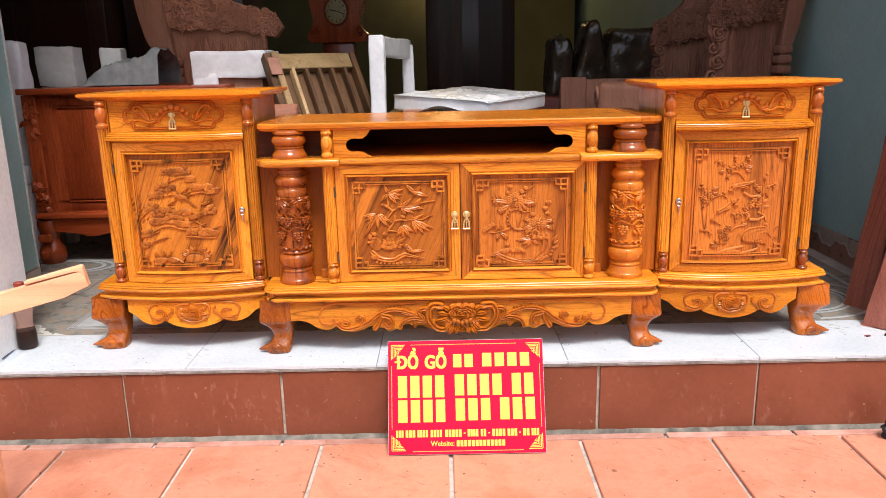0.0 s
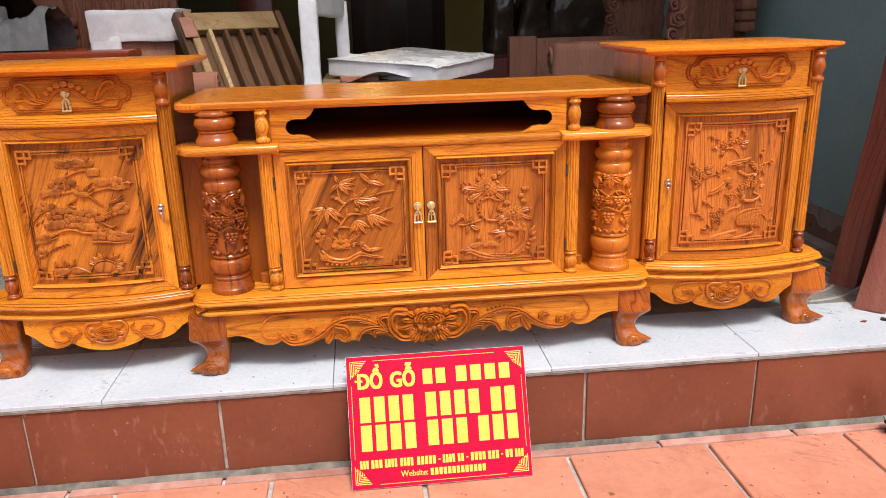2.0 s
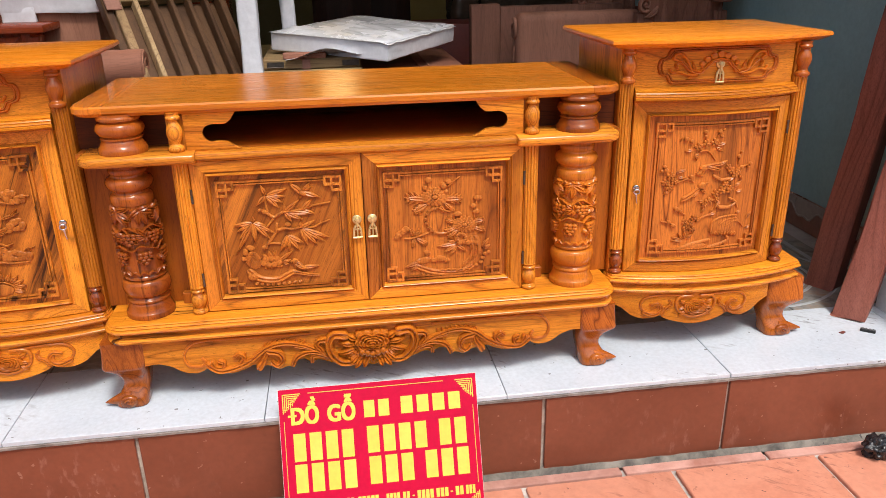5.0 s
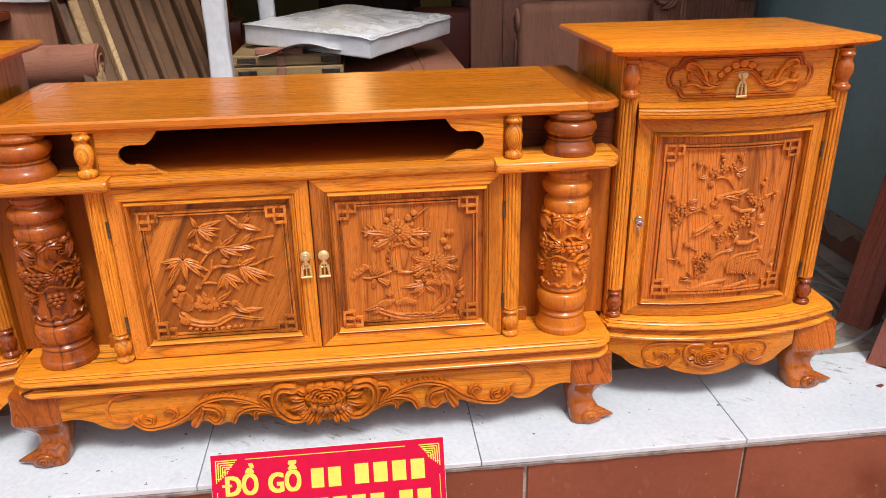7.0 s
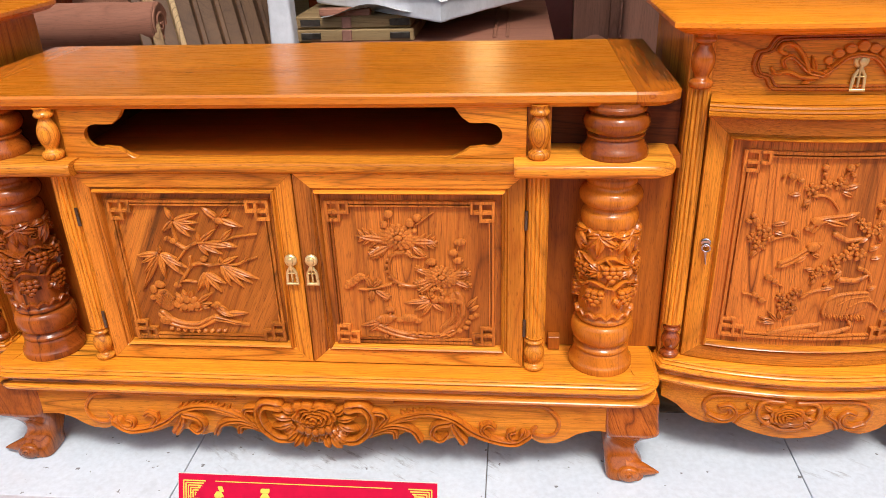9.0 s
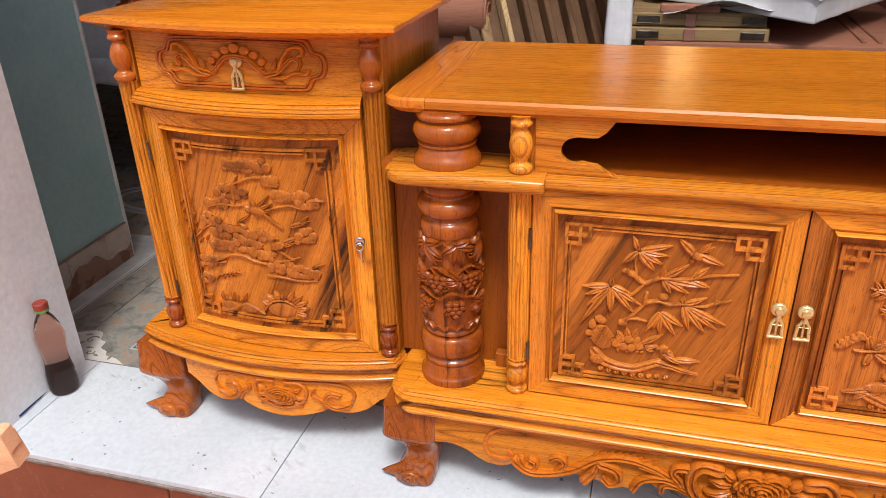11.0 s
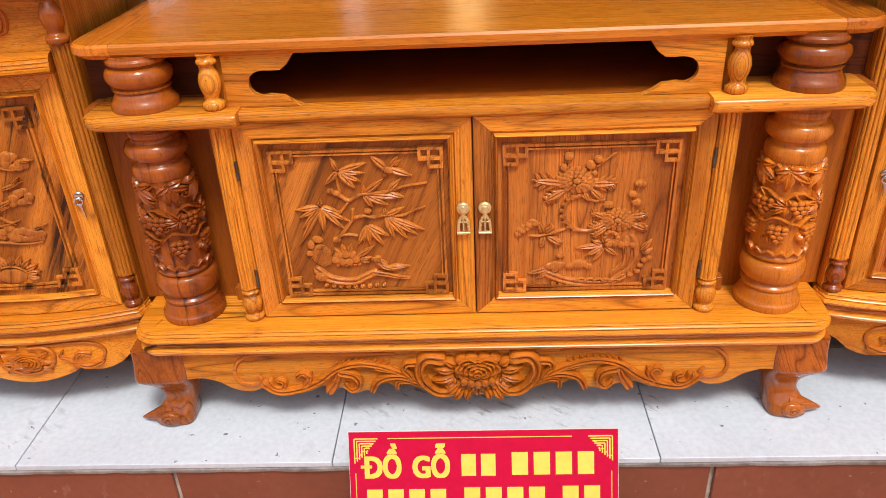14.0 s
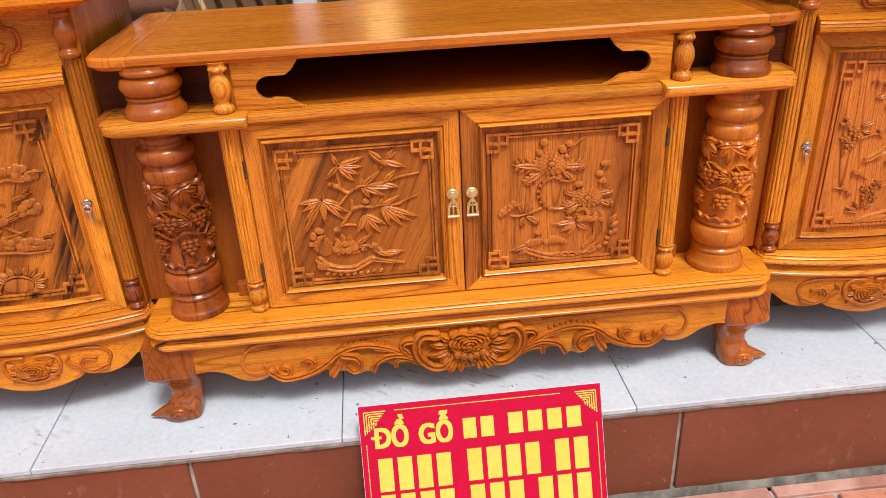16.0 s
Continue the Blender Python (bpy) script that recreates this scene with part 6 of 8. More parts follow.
    for i in range(8):
        c.lf(1276 + 9 * i, 546 + 0.8 * i, 1279 + 9 * i, 558 + 0.8 * i, 8, 0.0050)
    c.pen([(1194, 586), (1214, 578), (1242, 572), (1270, 567)], 11, 7, 0.0056), c.dm(1228, 582, 32, 9, 0.0045, 5), c.pen([(1268, 586), (1298, 580), (1320, 572), (1318, 562)], 9, 6, 0.0050)


def pines(c):
    # pads of needles in clouds
    c.motif("carved_pine")
    for i, q in enumerate(((268, 282, 22, 8, 4), (318, 284, 26, 9, 5), (345, 306, 16, 6, 3), (262, 330, 34, 9, 6), (232, 348, 24, 6, 5), (380, 330, 30, 8, 5), (418, 340, 22, 9, 4), (262, 402, 42, 9, 7), (288, 426, 40, 10, 7), (238, 428, 20, 7, 4))):
        c.cloud(*q, 31 + i)
    for i, q in enumerate(((372, 462, 28, 8, 5), (412, 470, 30, 8, 6), (332, 440, 24, 7, 4), (416, 402, 18, 9, 4), (218, 382, 22, 8, 4), (212, 460, 20, 9, 4), (206, 498, 18, 7, 3), (330, 405, 22, 7, 4))):
        c.cloud(*q, 61 + i)
    # gnarled boughs
    c.motif("carved_bough")
    c.pen([(250, 318), (280, 310), (302, 303), (326, 300)], 6, 4), c.pen([(212, 356), (244, 349), (268, 352), (292, 350)], 5, 3), c.pen([(352, 352), (384, 346), (412, 350), (436, 340)], 5, 3)
    c.pen([(236, 454), (264, 444), (292, 444), (316, 452), (340, 456)], 8, 5, 0.006), c.pen([(252, 458), (232, 462)], 5, 3), c.pen([(344, 478), (376, 480), (404, 484), (438, 482)], 6, 4), c.pen([(356, 452), (384, 446), (404, 440)], 5, 3)
    c.pen([(186, 412), (204, 396), (222, 388)], 5, 3), c.pen([(276, 300), (268, 320), (272, 344)], 6, 5)
    # a crane on the wing and one that stands
    c.motif("carved_crane")
    for q in ((318, 352, 342, 331, 9), (314, 354, 304, 334, 9), (322, 356, 350, 344, 8), (310, 360, 290, 346, 9), (332, 360, 356, 352, 7), (304, 366, 276, 382, 8)):
        c.lf(*q, 0.0065)
    c.dm(322, 358, 15, 8, 0.0078, -10), c.pen([(334, 362), (350, 374), (372, 388)], 6, 3, 0.006)
    c.dm(362, 420, 15, 8, 0.0078, 12), c.pen([(352, 416), (348, 404), (362, 408)], 4, 2.5), c.pen([(366, 428), (382, 440), (398, 446)], 4, 2.5)
    for q in ((368, 416, 404, 400, 9), (372, 420, 396, 412, 8), (384, 384, 424, 370, 8), (404, 376, 420, 362, 6), (420, 336, 450, 334, 7), (428, 456, 452, 448, 6), (300, 392, 282, 380, 7)):
        c.lf(*q, 0.0060)
    for i in range(10):
        c.lf(150 + 7 * i, 346 + 9 * (i % 4) + 6 * i, 143 + 7 * i, 356 + 9 * (i % 4) + 6 * i, 5, 0.0036)
    # fronds that spread like a rising sun, over banks of rock
    c.motif("carved_frond")
    c.dm(372, 545, 28, 16, 0.0034, 0), c.pen([(338, 548), (352, 530), (376, 526), (398, 536), (404, 552)], 4, 3, 0.0052)
    for i in range(9):
        a = radians(158 - 22 * i)
        c.lf(376 + 26 * math.cos(a), 542 - 18 * math.sin(a), 376 + 50 * math.cos(a), 540 - 36 * math.sin(a), 12, 0.0062)
    c.pen([(246, 556), (272, 552), (296, 540), (318, 546), (336, 556)], 9, 6, 0.0056), c.dm(266, 546, 20, 12, 0.0045), c.dm(306, 548, 18, 9, 0.0050)
    for i in range(7):
        c.lf(246 + 8 * i, 534 + 3 * (i % 2), 244 + 9 * i, 518 + 6 * (i % 3), 8, 0.0055)
    for i in range(5):
        c.pen([(232 + 9 * i, 494 - 3 * i), (240 + 9 * i, 484 - 2 * i), (250 + 9 * i, 492 - 3 * i)], 3, 2, 0.0045)


def on_end(u, v, h):
    """The bowed panel of an end unit, in the stretched plan."""
    return (u * 1.033 - math.copysign(0.0115, u), door_y(u) + 0.0125 - h, v)


carve(DOOR_L, on_flat(0.1555), sheet((549, 268), (843, 258), (844, 500), (577, 514), -0.3425, -0.0480, 0.5087, 0.7958), 0.00112, bamboo, CARVED_WILD, 1.2)
carve(DOOR_R, on_flat(0.1555), sheet((942, 252), (1236, 241), (1204, 485), (934, 497), 0.0480, 0.3425, 0.5087, 0.7958), 0.00112, peonies, CARVED_STRIPE, 1.2)
carve(END_R, on_end, sheet((1139, 286), (1449, 281), (1389, 593), (1112, 592), 0.7314, 1.0256, 0.520, 0.874, (4, 3)), 0.00108, blossoms, CARVED_RED, 1.15)
carve(END_L, on_end, sheet((130, 236), (460, 242), (495, 570), (203, 560), -1.0256, -0.7314, 0.520, 0.874, (8, 7)), 0.00104, pines, CARVED_DUSKY, 1.2)


# ---- helpers for rough and wrapped things ----
def lump_box(bm, m, sx, sy, sz, n=8, amp=0.006, freq=9.0, seed=0, bev=0.01):
    """A box with rounded edges whose faces are creased like a wrapping."""
    t = B()
    bmesh.ops.create_cube(t, size=1.0)
    bmesh.ops.subdivide_edges(t, edges=t.edges[:], cuts=n, use_grid_fill=True)
    off = Vector((seed * 3.1, seed * 1.7, seed * 2.3))
    for q in t.verts:
        p = Vector((q.co.x * sx, q.co.y * sy, q.co.z * sz))
        lim = Vector((sx / 2 - bev, sy / 2 - bev, sz / 2 - bev))
        c = Vector((max(-lim.x, min(lim.x, p.x)), max(-lim.y, min(lim.y, p.y)), max(-lim.z, min(lim.z, p.z))))
        d = p - c
        if d.length > 1e-9:
            p = c + d.normalized() * min(d.length, bev)
            nrm = d.normalized()
        else:
            nrm = Vector((0, 0, 1))
        k = noise.noise((p + off) * freq) + 0.6 * abs(noise.noise((p + off) * freq * 2.3))
        q.co = m @ (p + nrm * amp * k)
    join(bm, t)


def wrapped(name, boxes, base, label, category, mat, seed=0, amp=0.006, freq=9.0):
    bm = B()
    for i, (m, sx, sy, sz) in enumerate(boxes):
        lump_box(bm, m, sx, sy, sz, 9, amp, freq, seed + i)
    return thing(name, bm, mat, base, label, category, smooth=45)


def cylinder(bm, m, r, length, seg=20, r2=None):
    t = B()
    r2 = r if r2 is None else r2
    lathe(t, 0, 0, [(r * 0.94, -length / 2), (r, -length / 2 + 0.004), (r2, length / 2 - 0.004), (r2 * 0.94, length / 2)], seg)
    bmesh.ops.transform(t, matrix=m, verts=t.verts[:])
    join(bm, t)


# ---- deep in the shop ----
# dark red sideboard
SB = root("sideboard", (-1.5, 1.58, F), "dark red carved wooden sideboard with a moulded top", "sideboard")
bm = B()
box(bm, -1.975, -1.02, 1.27, 1.86, 1.045, 1.073, 0.006)
part("top", bm, MAHOGANY_X, SB)
bm = B()
box(bm, -1.93, -1.08, 1.32, 1.84, 0.49, 1.045)
part("body", bm, MAHOGANY, SB)
bm = B()
mitred_frame(bm, on_flat(1.312), -1.86, -1.12, 0.50, 1.03, 0.05, 0.05, 0.01)
for a in (-1.86, -1.12):
    box(bm, a - (0 if a < -1.5 else 0.05), a + (0.05 if a < -1.5 else 0), 1.313, 1.322, 0.55, 0.98)
part("front_frame", bm, MAHOGANY, SB)
bm = B()
box(bm, -1.815, -1.165, 1.309, 1.316, 0.555, 0.975, 0.004)
part("front_panel", bm, MAHOGANY, SB, "flat dark red panel with a flame grain")
bm = B()
sweep(bm, [(-1.97, 1.60), (-1.97, 1.295), (-1.04, 1.295), (-1.04, 1.60)], [(-0.02, 0.50), (0.0, 0.495), (0.012, 0.485), (0.012, 0.470), (0.0, 0.462), (-0.02, 0.455)])
part("moulding", bm, MAHOGANY_X, SB)
bm = B()
edge = spline([(-1.90, 0.40), (-1.80, 0.39), (-1.72, 0.375), (-1.60, 0.395), (-1.50, 0.37), (-1.40, 0.395), (-1.28, 0.375), (-1.20, 0.39), (-1.10, 0.40)], 3)
prism(bm, edge + [(-1.10, 0.47), (-1.90, 0.47)], lambda u, v, d: (u, d, v), 1.305, 1.33)
part("apron", bm, MAHOGANY_X, SB)
for x in (-1.945, -1.085):
    bm = B()
    lathe(bm, x, 1.345, smooth_profile([(0.050, F), (0.062, F + 0.03), (0.058, F + 0.07), (0.038, F + 0.115), (0.048, F + 0.15), (0.056, F + 0.19), (0.050, 0.456)], 3), 16)
    pl = lambda u, v, h, x=x: (x + u, 1.345 - 0.052 - h, v)
    for k in range(6):
        dome(bm, pl, 0.018 * (k % 3 - 1), F + 0.045 + 0.085 * (k // 3), 0.016, 0.022, 0.016)
    part("leg", bm, MAHOGANY, SB, "bulging carved leg")
    bm = B()
    pl = lambda u, v, h, x=x: (x + u, 1.318 - h, v)
    rg = random.Random(5)
    for v0, v1 in ((0.88, 1.03), (0.51, 0.64)):
        for k in range(9):
            leaf(bm, pl, rg.uniform(-0.015, 0.015), v0 + (v1 - v0) * k / 8, rg.uniform(0, 360), 0.045, 0.022, 0.020, rg.uniform(-0.8, 0.8))
        volute(bm, pl, 0, (v0 + v1) / 2, 0.025, 1.3, 90, 0.008, 0.022)
    box(bm, x - 0.032, x + 0.032, 1.312, 1.34, 0.50, 1.043, 0.004, 1)
    part("corner_carving", bm, MAHOGANY, SB, "carved scrollwork corner post")

SB.location = (-1.58, 1.61, F)  # stands close to the wrapped chair

# wrapped chair beside it
WC = root("wrapped_chair", (-2.29, 1.61, F), "chair bundled in white foam wrapping", "chair")
for nm, c, s_ in (("backrest", (-2.225, 1.47, 1.0), (0.30, 0.10, 0.57)), ("seat", (-2.29, 1.61, 0.67), (0.40, 0.44, 0.095))):
    bm = B()
    lump_box(bm, Matrix.Translation(c), *s_, 9, 0.008, 8.0, len(nm), 0.02)
    part(nm, bm, FOAM, WC, smooth=50)
for x, y in ((-2.13, 1.43), (-2.45, 1.43), (-2.13, 1.79), (-2.45, 1.79)):
    bm = B()
    lump_box(bm, Matrix.Translation((x, y, (F + 0.62) / 2)), 0.055, 0.055, 0.62 - F, 5, 0.004, 12.0, 3, 0.012)
    part("leg", bm, FOAM, WC, smooth=50)

# packed pieces on the sideboard
wrapped("wrapped_parcel", [(pose(-1.995, 1.64, 1.168, 0, 0, -6), 0.20, 0.10, 0.19)], (-1.995, 1.64, 1.073), "flat piece bundled in white foam wrapping", "parcel", FOAM_GREY, 4, 0.010, 7)
wrapped("wrapped_parcel", [(pose(-1.745, 1.68, 1.163, 0, 0, 8), 0.10, 0.12, 0.178)], (-1.745, 1.68, 1.073), "small block bundled in white foam wrapping", "parcel", FOAM_GREY, 7, 0.010, 8)
bm = B()
rg = random.Random(3)
nx, ny = 30, 16
vs = []
for j in range(ny + 1):
    for i in range(nx + 1):
        u, v = i / nx, j / ny
        hgt = 0.03 + 0.14 * (u ** 0.8) * math.sin(math.pi * min(1, 0.15 + v * 0.85)) ** 0.6
        if j in (0, ny) or i == 0:
            hgt = 0.004
        nz = noise.noise(Vector((u * 5, v * 4, 2))) * 0.03 + abs(noise.noise(Vector((u * 13, v * 9, 5)))) * 0.020
        vs.append(bm.verts.new((-1.80 + 0.36 * u, 1.42 + 0.34 * v, 1.075 + max(0.0, hgt + (nz if hgt > 0.01 else 0)))))
for j in range(ny):
    for i in range(nx):
        a = j * (nx + 1) + i
        bm.faces.new((vs[a], vs[a + 1], vs[a + nx + 2], vs[a + nx + 1]))
thing("plastic_sheet", bm, PLASTIC_GREY, (-1.62, 1.6, 1.073), "crumpled grey plastic sheet heaped on the sideboard", "plastic sheet", smooth=60)


def carved_chair(cx, y, w, s, crest, label, seed, post=True, wm=None, ear=False):
    """A raw carved seat back: a tall scrolled side post, a grooved splat and a lobed crest, standing on legs."""
    wm = wm or RAW_RED
    ob = root("carved_armchair", (cx, y, F), label, "armchair", "unfinished carved armchairs")
    x0, x1 = cx - w / 2, cx + w / 2
    at = lambda u, v, h: (cx + s * u, y - h, v)
    # splat with upright grooves
    bm = B()
    prism(bm, [(-w * 0.40, 0.66), (w * 0.36, 0.66), (w * 0.36, crest - 0.16), (0.0, crest - 0.06), (-w * 0.40, crest - 0.02)], lambda u, v, d: (cx + s * u, y + d, v), -0.012, 0.022)
    part("splat", bm, wm, ob, "plain board of the back")
    bm = B()
    n = max(4, int(w / 0.055))
    for i in range(n):
        u = -w * 0.37 + w * 0.70 * i / (n - 1)
        for k in range(4):
            v0 = 0.80 + 0.11 * k
            if v0 < crest - 0.22:
                leaf(bm, lambda a, b, h: at(a, b, h + 0.010), u, v0, 90, 0.12, 0.034, 0.012)
    part("carving", bm, wm, ob, "upright carved grooves")
    # crest rail
    bm = B()
    top = spline([(-w * 0.46, crest - 0.02), (-w * 0.34, crest + 0.07), (-w * 0.12, crest + 0.06), (w * 0.10, crest - 0.01), (w * 0.30, crest - 0.06), (w * 0.44, crest - 0.10), (w * 0.49, crest - 0.15)], 3)
    prism(bm, top + [(w * 0.44, crest - 0.20), (w * 0.27, crest - 0.175), (w * 0.08, crest - 0.14), (-w * 0.20, crest - 0.15), (-w * 0.46, crest - 0.14)], lambda u, v, d: (cx + s * u, y + d, v), -0.030, 0.030, 0.006)
    part("crest_rail", bm, wm, ob, "lobed crest board", smooth=45)
    bm = B()
    rg = random.Random(seed)
    for i in range(260):
        u = rg.uniform(-0.44, 0.46) * w
        t = (u / w + 0.46) / 0.92
        v = crest - 0.055 - 0.085 * t + rg.uniform(-0.085, 0.105) * (1 - 0.5 * t)
        if i % 2 == 0:
            volute(bm, lambda a, b, h: at(a, b, h + 0.028), u, v, rg.uniform(0.012, 0.022), 1.3, rg.uniform(0, 360), 0.0055, 0.016, rg.choice((-1, 1)))
        else:
            leaf(bm, lambda a, b, h: at(a, b, h + 0.028), u, v, rg.uniform(0, 360), rg.uniform(0.025, 0.045), rg.uniform(0.014, 0.022), rg.uniform(0.010, 0.020), rg.uniform(-1, 1))
    tagged(part("scrollwork", bm, wm, ob, smooth=45), "tight carved scrollwork over the crest", kind="stuff")
    if ear:
        # scrolled ear down the free side
        bm = B()
        prism(bm, spline([(w * 0.26, crest - 0.10), (w * 0.46, crest - 0.13), (w * 0.50, crest - 0.20), (w * 0.41, crest - 0.26), (w * 0.47, crest - 0.33), (w * 0.40, crest - 0.42), (w * 0.28, crest - 0.44)], 3), lambda u, v, d: (cx + s * u, y + d, v), -0.026, 0.026, 0.005)
        for k in range(5):
            volute(bm, lambda a, b, h: at(a, b, h + 0.024), w * (0.43 - 0.05 * (k % 2)), crest - 0.15 - 0.062 * k, 0.030, 1.4, 60 * k, 0.008, 0.018, 1 - 2 * (k % 2))
            leaf(bm, lambda a, b, h: at(a, b, h + 0.024), w * 0.30, crest - 0.16 - 0.062 * k, -70 + 25 * (k % 2), 0.07, 0.024, 0.018, 0.6)
        tagged(part("ear", bm, wm, ob, smooth=45), "scrolled ear of the back")
    # tall scrolled side post
    if post:
        bm = B()
        l = spline([(-w * 0.40, 1.03), (-w * 0.41, 1.15), (-w * 0.47, 1.22), (-w * 0.53, crest - 0.05), (-w * 0.55, crest + 0.14)], 4)
        r = spline([(-w * 0.28, 1.03), (-w * 0.29, 1.15), (-w * 0.31, 1.25), (-w * 0.34, crest - 0.05), (-w * 0.34, crest + 0.14)], 4)
        prism(bm, l + r[::-1], lambda u, v, d: (cx + s * u, y + d, v), -0.070, 0.030, 0.008)
        for k in range(3):
            box(bm, *sorted((cx + s * (-w * 0.42), cx + s * (-w * 0.25))), y - 0.085, y + 0.03, 1.025 + 0.045 * k, 1.062 + 0.045 * k, 0.010)
        part("side_post", bm, wm, ob, "scrolled post on stepped blocks")
    for u in (-0.42, 0.38):
        bm = B()
        box(bm, cx + u * w - 0.03, cx + u * w + 0.03, y - 0.02, y + 0.03, F, 0.99, 0.004, 1)
        part("leg", bm, wm, ob)
    bm = B()
    box(bm, x0, x1, y - 0.30, y + 0.02, 0.62, 0.67, 0.008)
    part("seat", bm, wm, ob)
    for u in (-0.46, 0.46):
        bm = B()
        box(bm, cx + u * w - 0.025, cx + u * w + 0.025, y - 0.29, y - 0.24, F, 0.62, 0.004, 1)
        part("front_leg", bm, wm, ob)
    return ob


carved_chair(-1.225, 1.90, 0.72, 1, 1.44, "raw red wooden armchair with a carved scrolled back", 1)
carved_chair(1.455, 1.62, 0.43, -1, 1.42, "raw red wooden armchair with a carved scrolled back", 2, True, RAW_RED_SHADED, True)
carved_chair(1.245, 2.00, 0.34, -1, 1.36, "raw red wooden armchair with a carved lobed back", 3, False, RAW_RED_SHADED, True)

# covered chest
CC = root("covered_chest", (-1.055, 1.60, F), "plain brown chest under a white foam cover", "chest")
bm = B()
box(bm, -1.205, -0.905, 1.48, 1.76, F, 1.155, 0.004)
part("body", bm, RAW_RED, CC)
bm = B()
lump_box(bm, Matrix.Translation((-1.055, 1.61, 1.115)), 0.352, 0.31, 0.120, 12, 0.007, 8.0, 12, 0.008)
lump_box(bm, Matrix.Translation((-1.170, 1.462, 0.98)), 0.115, 0.012, 0.20, 8, 0.004, 8.0, 14, 0.003)
part("cover", bm, FOAM, CC, "creased white foam cover", smooth=50)

# slatted bed frame leaning sideways
SL = root("slatted_frame", (-0.45, 1.42, F), "leaning wooden bed frame with narrow slats", "bed frame")
U_ = Vector((math.cos(radians(33)), math.sin(radians(33)), 0))
V_ = Vector((-0.40, 0.60, 1.0)).normalized()
N_ = V_.cross(U_).normalized()
sl = Matrix.Translation((-0.84, 1.40, 1.170)) @ Matrix((U_, -N_ if N_.y < 0 else N_, V_)).transposed().to_4x4()
LEN = 1.12


def sl_box(name, u0, u1, d0, d1, v0, v1, mat, label=""):
    t = B()
    box(t, u0, u1, d0, d1, v0, v1, 0.003, 1)
    bmesh.ops.transform(t, matrix=sl, verts=t.verts[:])
    return part(name, t, mat, SL, label)


sl_box("stile", 0.0, 0.030, 0.0, 0.060, -LEN, 0.0, RAW_PALE, "pale weathered stile")
sl_box("stile", -0.034, -0.004, 0.01, 0.060, -LEN, 0.0, RAW_BROWN)
sl_box("stile", 0.400, 0.426, 0.0, 0.060, -LEN, -0.01, RAW_BROWN)
sl_box("top_rail", 0.031, 0.398, 0.010, 0.045, -0.085, -0.005, RAW_PALE_X, "broad pale brown top rail")
for i in range(5):
    sl_box("slat", 0.075 + 0.066 * i, 0.092 + 0.066 * i, 0.0, 0.040, -LEN, -0.087, RAW_PALE if i == 0 else RAW_BROWN)
sl_box("backing", 0.031, 0.398, 0.046, 0.056, -LEN, -0.087, RAW_BROWN)
sl_box("plate", -0.030, 0.024, -0.004, -0.001, -0.125, -0.035, RUST, "small rust-brown plate")

# wrapped table frame
WT = root("wrapped_table", (-0.28, 1.45, F), "table frame bundled in white foam wrapping", "table frame")
for nm, m, s_ in (("leg", Matrix.Translation((-0.364, 1.33, (F + 1.225) / 2)), (0.068, 0.075, 1.225 - F)),
                  ("rail", look((-0.300, 1.53, 1.175), (-0.300 + 0.06, 1.53 + 0.20, 1.170)), (0.055, 0.085, 0.36)),
                  ("leg", Matrix.Translation((-0.240, 1.72, (F + 1.19) / 2)), (0.055, 0.060, 1.19 - F))):
    bm = B()
    lump_box(bm, m, *s_, 14 if nm == "leg" else 8, 0.006, 9.0, int(s_[0] * 1000), 0.010)
    part(nm, bm, FOAM if nm == "leg" else FOAM_GREY, WT, smooth=50)

# raw chest with wooden door leaves and a wrapped slab on it
RC = root("raw_chest", (0.12, 1.75, F), "wide unfinished red wooden chest with a grooved lid", "chest")
bm = B()
box(bm, -0.24, 0.46, 1.36, 2.20, F, 0.815, 0.004)
part("body", bm, RAW_RED, RC)
bm = B()
box(bm, -0.27, 0.49, 1.33, 2.23, 0.815, 0.842, 0.006)
part("lid", bm, RAW_RED_X, RC)
bm = B()
for x in (0.30, 0.34):
    box(bm, x, x + 0.012, 1.38, 2.18, 0.841, 0.8465, 0.002, 1)
part("fillet", bm, RAW_RED, RC)
for k, z in enumerate((0.843, 0.882)):
    DL = root("door_leaf", (-0.02, 1.60, z), "unfinished pale wooden door leaf lying flat", "door leaf", "stacked door leaves")
    bm = B()
    box(bm, -0.315, 0.060 - 0.01 * k, 1.345 + 0.01 * k, 1.90, z, z + 0.036, 0.003, 1)
    part("board", bm, RAW_PALE_X, DL)
    for x in (-0.295, -0.015):
        bm = B()
        box(bm, x, x + 0.062, 1.339 + 0.01 * k, 1.350, z + 0.008, z + 0.028, 0.002, 1)
        part("hinge_plate", bm, STEEL_DARK, DL, "tarnished hinge plate")
    bm = B()
    box(bm, -0.165, -0.135, 1.338 + 0.01 * k, 1.35, z + 0.001, z + 0.035, 0.002, 1)
    part("strap", bm, RUST, DL)
bm = B()
dome(bm, on_flat(1.352), -0.150, 0.930, 0.010, 0.007, 0.014, 0, 12)
box(bm, -0.235, -0.075, 1.353, 1.385, 0.919, 0.941, 0.003, 1)
thing("wooden_batten", bm, RAW_RED_X, (-0.155, 1.37, 0.919), "short wooden batten with a screw head", "batten")
wsl = pose(0.062, 1.665, 0.962, 1.0, 3.0, -32)
WS = root("wrapped_slab", (0.05, 1.62, 0.93), "flat slab bundled in silvery white foam sheet", "parcel")
bm = B()
lump_box(bm, wsl, 0.52, 0.62, 0.072, 26, 0.006, 6.0, 31, 0.006)
part("wrapping", bm, FOAM, WS, smooth=50)
bm = B()
nx, ny = 40, 56
vs = []
